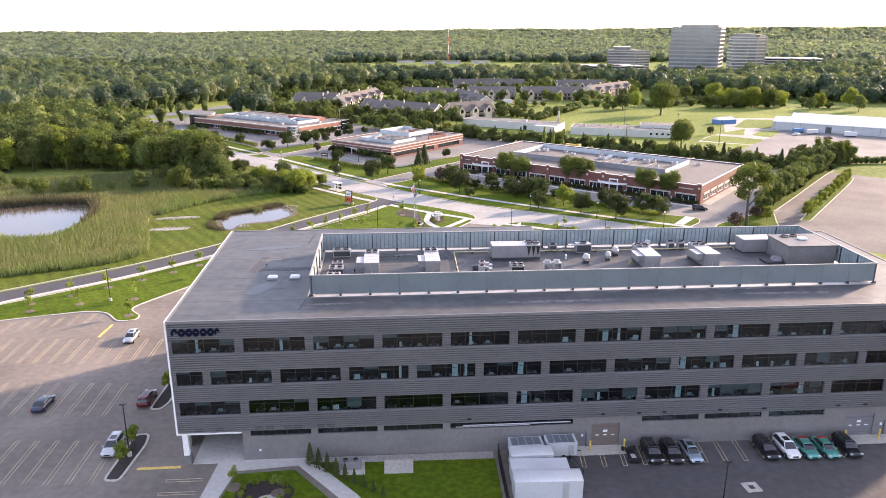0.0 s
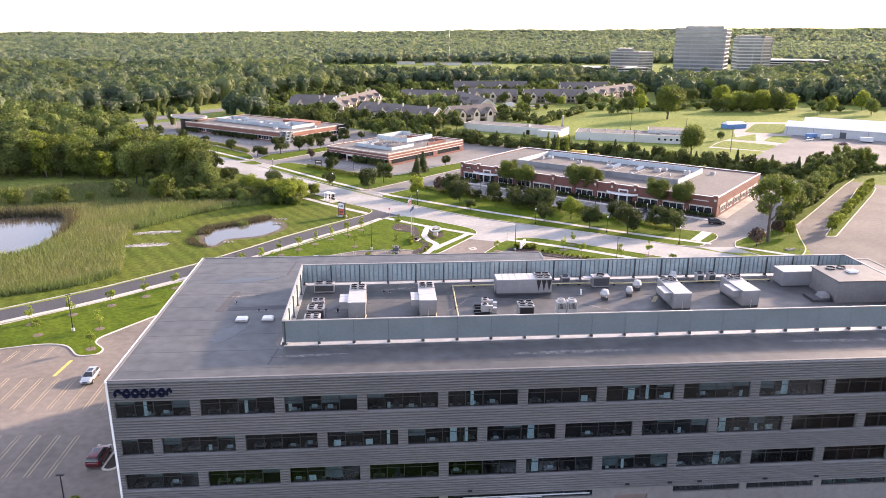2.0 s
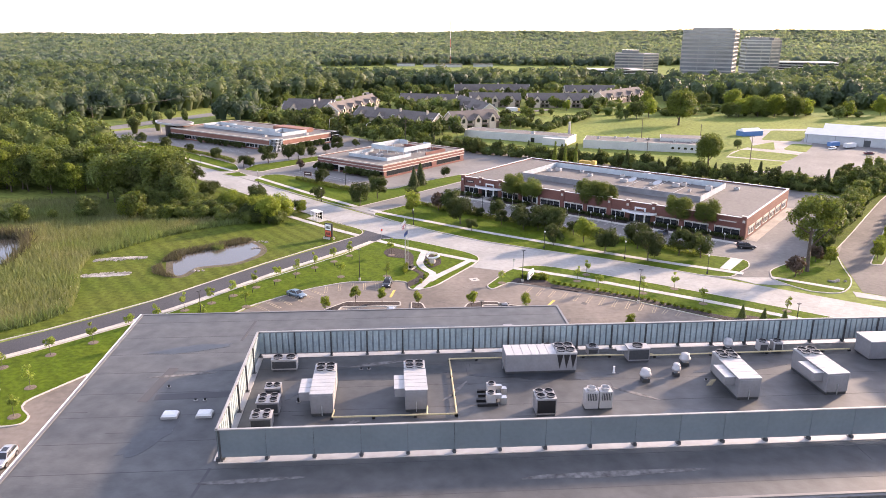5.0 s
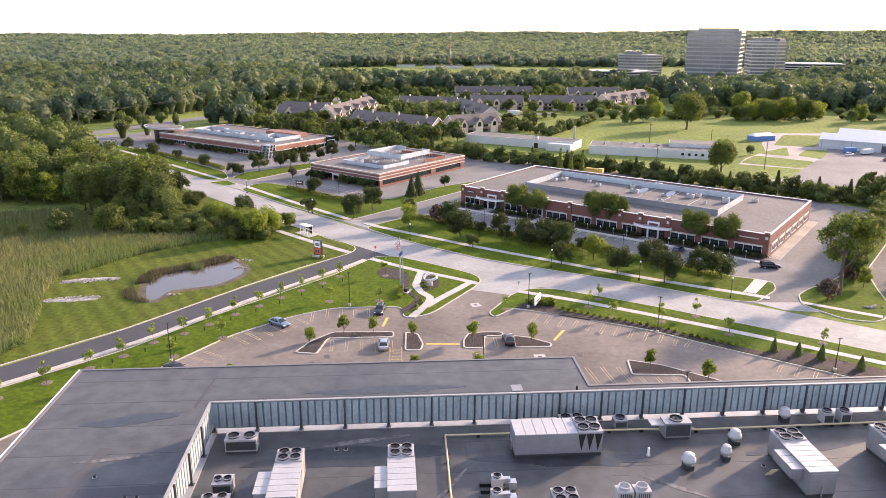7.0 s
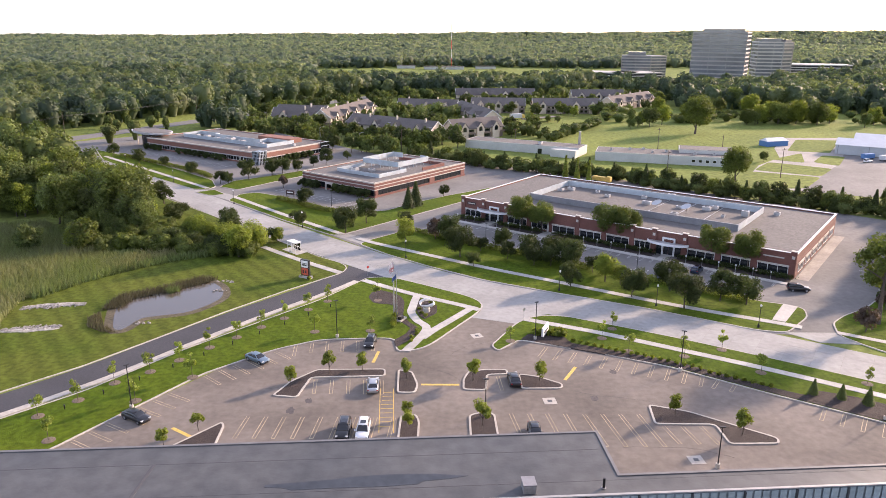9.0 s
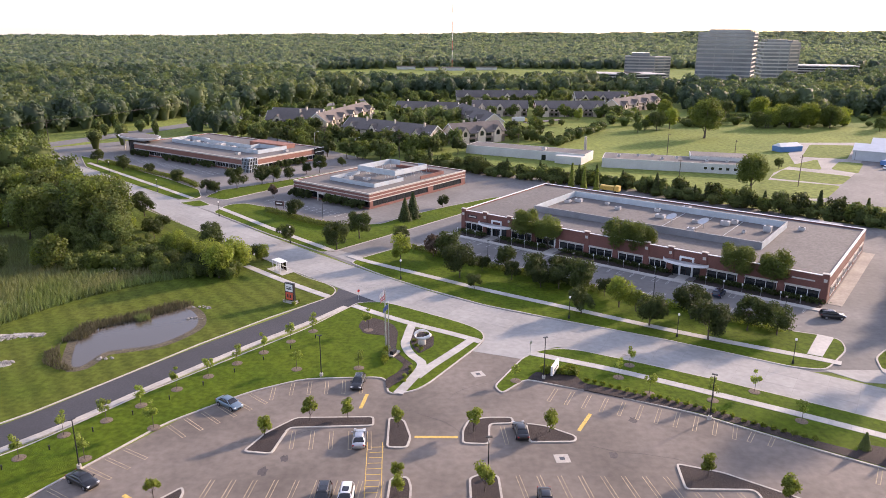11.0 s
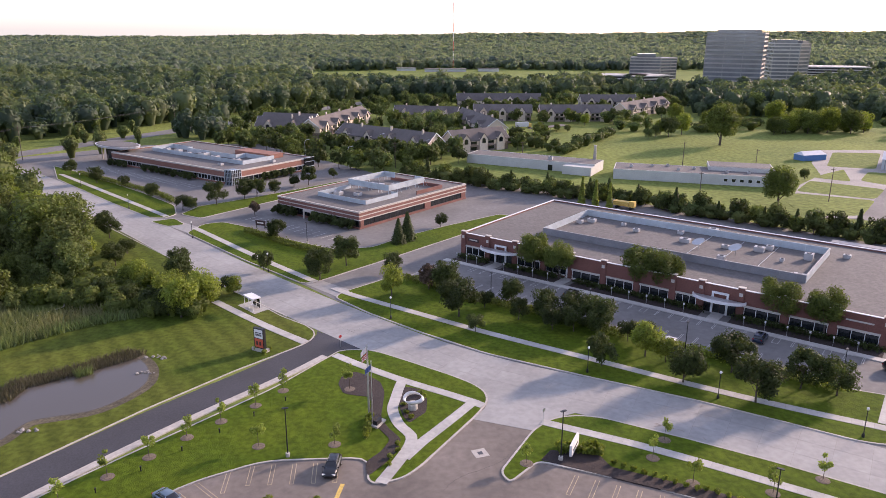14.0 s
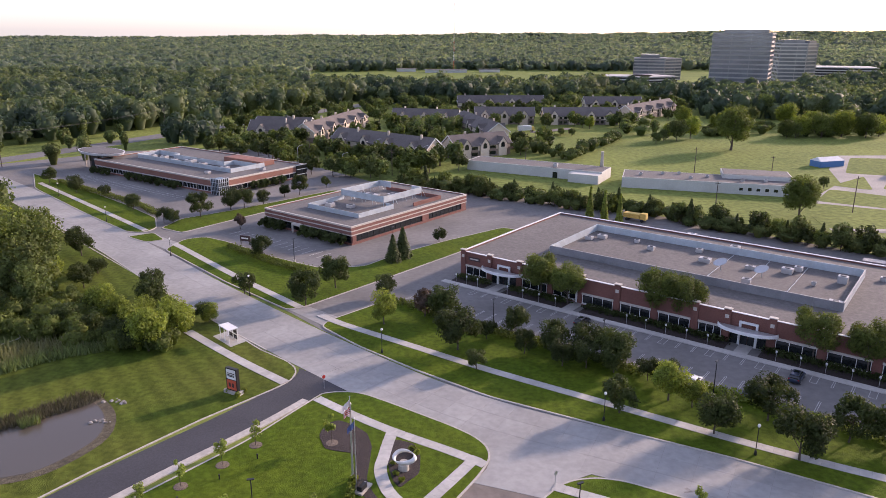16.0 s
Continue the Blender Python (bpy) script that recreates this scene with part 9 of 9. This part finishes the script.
def globe_lamp(x, y):
    l = thing("globe_lamp", "black post lamp with a white globe", "street lamp", (x, y, 0.12), 0, "globe lamps")
    part("base", Geo().lathe([(0.22, 0), (0.2, 0.5), (0.1, 0.7), (0.08, 0.8)], 10), BLACK, l)
    part("pole", Geo().tube((0, 0, 0.8), (0, 0, 4.3), 0.06, 8), BLACK, l)
    part("globe", Geo().lathe([(0.08, 4.3), (0.18, 4.4), (0.22, 4.58), (0.16, 4.74), (0.04, 4.82)], 12), WHITE_TRIM, l, "white globe", True)


for x, y in ((26, 158.9), (61.8, 138.8), (-9.2, 182.4), (-40.8, 211.5), (-68.9, 240.7), (-101.2, 275.2), (-133.7, 310), (45, 150)):
    globe_lamp(x, y)
for k in range(10):
    a = Vector((-58, 105.9)).lerp(Vector((-24.4, 148.8)), k / 9)
    b = thing("path_light", "short dark path light on the kerb", "path light", (a.x + 1.3, a.y - 0.6, 0.15), 0, "path lights")
    part("post", Geo().tube((0, 0, 0), (0, 0, 0.6), 0.09, 8), BLACK, b)
    part("cap", Geo().tube((0, 0, 0.6), (0, 0, 0.7), 0.14, 8), BLACK, b)


def utility_pole(x, y, h, arms=1):
    p = thing("utility_pole", "weathered wooden utility pole with crossarm", "utility pole", (x, y, 0), 30, "utility poles")
    part("pole", Geo().tube((0, 0, 0), (0, 0, h), 0.17, 8, 0.11), BARK, p)
    for k in range(arms):
        part("crossarm", Geo().box(-1.2, -0.07, h - 0.8 - k, 1.2, 0.07, h - 0.65 - k), BARK, p)


for x, y, h in ((86, 283, 12), (134, 292, 12), (-187, 366, 15), (-156, 470, 15), (-212, 310, 15), (36, 372, 9), (102, 352, 12), (130, 345, 10), (-20, 352, 11), (-58, 378, 11)):
    utility_pole(x, y, h, 2 if x < 0 else 1)
wr = thing("power_line", "thin power wires between poles", "wires", (0, 0, 0))
for a, b in (((-187, 366), (-156, 470)), ((-212, 310), (-187, 366))):
    for d in (-1.1, 0, 1.1):
        n, w_ = 8, Geo()
        pts_ = [(a[0] + (b[0] - a[0]) * i / n + d, a[1] + (b[1] - a[1]) * i / n, 14.2 - 1.2 * math.sin(math.pi * i / n)) for i in range(n + 1)]
        for p, q in zip(pts_, pts_[1:]):
            w_.tube(p, q, 0.03, 4)
        part("wire", w_, BLACK, wr)
curve_lamps = ((-40, 352, 9), (-62, 372, 9), (-30, 392, 9), (-8, 372, 9))
for x, y, h in curve_lamps:
    l = thing("road_lamp", "curved grey road lamp near the homes", "street lamp", (x, y, 0), 30, "road lamps")
    part("pole", Geo().tube((0, 0, 0), (0, 0, h - 1), 0.1, 8).tube((0, 0, h - 1), (0.6, 0, h - 0.2), 0.08, 6).tube((0.6, 0, h - 0.2), (1.8, 0, h), 0.07, 6), GALV, l)
    part("head", Geo().box(1.6, -0.15, h - 0.08, 2.4, 0.15, h + 0.08), GALV, l)

# flags, sculpture, bench, signs
flag_mats = (WHITE_TRIM, RED, mat("deep_blue_cloth", (0.1, 0.14, 0.3), 0.8))
for k, (x, y, h) in enumerate(((-9.7, 144.0, 11.6), (-8.9, 141.9, 9.8), (-9.5, 143.4, 11.0))):
    f = thing("flagpole", "pale metal flagpole with a limp hanging flag", "flagpole", (x, y, 0.15), 0, "flagpoles")
    part("pole", Geo().tube((0, 0, 0), (0, 0, h), 0.09, 8, 0.05), GALV, f)
    part("finial", Geo().lathe([(0.03, h), (0.1, h + 0.1), (0.03, h + 0.2)], 8), GALV, f)
    part("base", Geo().lathe([(0.3, 0), (0.28, 0.2), (0.12, 0.3)], 12), KERB, f)
    fg, n = Geo(), 7
    cols = []
    for i in range(n):
        a = 1.45 * i / (n - 1)
        cols.append([(-a * 0.62, 0.16 * math.sin(i * 1.9), h - 0.3 - a * 0.7), (-a * 0.62, 0.16 * math.sin(i * 1.9 + 0.6), h - 1.25 - a * 0.62)])
    for p, q in zip(cols, cols[1:]):
        fg.quad(p[0], q[0], q[1], p[1])
    fl = part("flag", fg, flag_mats[k if k != 2 else 1] if k != 1 else flag_mats[2], f, ("white hanging flag", "blue hanging flag", "red and white striped flag")[k])
    if k == 2:
        for s in range(3):
            st = Geo()
            for p, q in zip(cols, cols[1:]):
                pt = [[Vector(c[0]).lerp(Vector(c[1]), t) + Vector((0, -0.015, 0)) for t in (0.17 + 0.3 * s, 0.32 + 0.3 * s)] for c in (p, q)]
                st.quad(pt[0][0], pt[1][0], pt[1][1], pt[0][1])
            part("stripe", st, WHITE_TRIM, fl)

sc = thing("ring_sculpture", "white twisted ring sculpture on a pale plinth", "sculpture", (-3.1, 145.9, 0.19), -15)
rg, n = [], 40
for i in range(n):
    a = 2 * math.pi * i / n
    tw = math.pi / 2 + 0.75 * math.cos(a - 0.5)
    c = Vector((1.45 * math.cos(a) + 0.12 * math.cos(2 * a), 0.75 * math.sin(a), 1.85 + 0.5 * math.sin(a) + 0.16 * math.cos(a)))
    rad_ = Vector((math.cos(a), math.sin(a) * 0.6, 0)).normalized()
    up = Vector((0, 0, 1))
    w_ = rad_ * math.cos(tw) + up * math.sin(tw)
    t_ = Vector((-math.sin(a), math.cos(a), 0))
    nn = w_.cross(t_).normalized() * 0.05
    rg.append([tuple(c + w_ * 0.3 + nn), tuple(c + w_ * 0.3 - nn), tuple(c - w_ * 0.3 - nn), tuple(c - w_ * 0.3 + nn)])
part("ring", Geo().loft(rg + rg[:1]), WHITE_TRIM, sc, "glossy white twisted band", True)
part("plinth", Geo().lathe([(0.72, 0), (0.7, 0.75), (0.62, 0.95), (0.55, 1.2)], 20), KERB, sc, "round pale stone plinth")
bench = thing("memorial_bench", "dark seat block on a pale slab by the path", "bench", (-8.0, 141.4, 0.19), 65)
part("slab", Geo().box(-1.3, -0.6, 0, 1.3, 0.6, 0.25), KERB, bench)
part("seat", Geo().box(-0.9, -0.35, 0.25, 0.4, 0.35, 0.9), BLACK, bench)
part("back", Geo().box(-0.9, 0.25, 0.9, 0.4, 0.35, 1.3), BLACK, bench)

sg = thing("monument_sign", "tall dark sign with a red lit panel", "sign", (-31.6, 166.8, 0.12), -28)
part("plinth", Geo().box(-1.6, -0.6, 0, 1.6, 0.6, 0.55), KERB, sg, "pale stone plinth")
part("frame", Geo().box(-1.15, -0.3, 0.55, 1.15, 0.3, 4.4), BLACK, sg, "black sign case")
part("red_panel", Geo().box(-0.95, -0.34, 0.75, 0.95, -0.3, 2.4), ORANGE_RED, sg, "orange red sign panel")
part("white_panel", Geo().box(-0.95, -0.34, 2.55, 0.95, -0.3, 4.2), WHITE_TRIM, sg, "white sign panel")
for z in (3.2, 3.5, 3.0):
    part("sign_bar", Geo().box(-0.7, -0.37, z, 0.7, -0.34, z + 0.14), BLACK, sg)
part("sign_bar", Geo().box(-0.6, -0.37, 1.2, -0.2, -0.34, 1.9).box(0.1, -0.37, 1.2, 0.5, -0.34, 1.9), SIGN_BROWN, sg)
ws = thing("white_sign", "low white slab sign among shrubs", "sign", (19.6, 134.3, 0.19), 66)
part("slab", Geo().box(-1.9, -0.18, 0.35, 1.9, 0.18, 2.0), WHITE_TRIM, ws)
part("foot", Geo().box(-1.4, -0.12, 0, 1.4, 0.12, 0.35), STEEL, ws)
part("sign_bar", Geo().box(-1.3, -0.2, 0.9, 1.3, -0.18, 1.15), SIGN_DARK, ws)
bs = thing("brick_sign", "small dark red sign at a drive", "sign", (-52.5, 251.5, 0.15), -20)
part("panel", Geo().box(-1.6, -0.15, 0.9, 1.6, 0.15, 2.4), SIGN_BROWN, bs)
part("sign_bar", Geo().box(-1.1, -0.18, 1.5, 1.1, -0.15, 1.9), WHITE_TRIM, bs)
part("post", Geo().box(-1.5, -0.1, 0, -1.3, 0.1, 0.9).box(1.3, -0.1, 0, 1.5, 0.1, 0.9), STEEL, bs)
sh = thing("bus_shelter", "small white framed bus shelter with a flat roof", "bus shelter", (-38.4, 187.6, 0.12), -46)
part("roof", Geo().box(-1.9, -1.0, 2.6, 1.9, 1.0, 2.78), WHITE_TRIM, sh)
for a in (-1.7, 0, 1.7):
    for b in (-0.85, 0.85):
        part("post", Geo().box(a - 0.05, b - 0.05, 0, a + 0.05, b + 0.05, 2.6), WHITE_TRIM, sh)
for a in (-1.7, 0.05):
    pn = part("pane", Geo().box(a, 0.83, 0.3, a + 1.6, 0.86, 2.4), GLASS, sh)
    pn.visible_shadow = False
    part("rail", Geo().box(a, 0.8, 1.2, a + 1.6, 0.88, 1.28), WHITE_TRIM, sh)
part("bench", Geo().box(-1.3, 0.2, 0.4, 1.3, 0.7, 0.48), GALV, sh)
solid("shelter_pad", Geo().prism(ccw([(-42.0, 189.3), (-37.2, 184.4), (-34.8, 187.4), (-39.8, 192.0)]), 0, 0.15), WALK, "pale concrete pad under the bus shelter", "pavement")
for x, y in ((-17.4, 168.6), (16.4, 142.3)):
    st = thing("stop_sign", "octagonal stop sign on a thin post", "road sign", (x, y, 0.1), 40, "stop signs")
    part("post", Geo().tube((0, 0, 0), (0, 0, 2.2), 0.04, 6), GALV, st)
    pl = Geo().tube((0, -0.05, 2.1), (0, -0.02, 2.1), 0.32, 8)
    part("plate", pl, RED if x < 0 else GALV, st, "red octagonal plate" if x < 0 else "bare grey back of the plate")
cr = thing("memorial_rocks", "low stone garden in the grass corner", "stones", (90.0, 134.0, 0.07), 10)
rocks = Geo()
for k in range(9):
    stone(rr.uniform(-2, 2), rr.uniform(-0.6, 0.6), rr.uniform(0.3, 0.6))
part("stone", rocks, ROCK, cr)
# tar marks on the road
tar = Geo()
for x, y, lx, ly, yaw in ((33.4, 141.6, 1.7, 0.3, 10), (33.3, 142.0, 0.5, 0.9, 30), (36.2, 140.4, 1.0, 0.22, -35), (35.2, 141.0, 1.6, 0.08, -30), (38.9, 138.2, 0.25, 0.6, 20)):
    tar.obox(x, y, 0.06, 0.067, lx, ly, yaw)
solid("tar_marks", tar, JOINT, "dark tar marks on the concrete road", "marks")

# oil stains on the car park
stains, orng = Geo(), random.Random(31)
for x, y, r in [(-22.6, 105.4, 0.8), (29.2, 119.2, 0.7), (40.0, 128.7, 0.5), (-20.5, 108.5, 0.6), (24.0, 110.0, 0.7)]:
    stains.prism([(x + r * math.cos(0.524 * i) * orng.uniform(0.5, 1.3), y + 1.6 * r * math.sin(0.524 * i) * orng.uniform(0.5, 1.2)) for i in range(12)], 0.03, 0.036)
solid("oil_stains", stains, mat("oily_asphalt", (0.075, 0.065, 0.06), 0.7, fine=(0.35, 2.0)), "dark oil stains on the car park", "stains")

# sealed cracks across the car park
seal, crng = Geo(), random.Random(52)
for x, y, yaw, steps_ in ((-28, 112.5, 8, 16), (2, 126, 60, 10), (22, 112, -24, 14), (-6, 122, -10, 12), (-60, 56, -5, 18), (-75, 40, 4, 20), (-56, 30, 88, 12), (26, 96, 6, 12)):
    for k in range(steps_):
        seal.obox(x, y, 0.03, 0.0385, 1.3, 0.05, yaw)
        x, y = x + 1.25 * math.cos(radians(yaw)), y + 1.25 * math.sin(radians(yaw))
        yaw += crng.uniform(-13, 13)
solid("crack_seals", seal, mat("crack_sealant", (0.1, 0.09, 0.082), 0.8, fine=(0.3, 3)), "thin dark sealed cracks in the car park", "marks")
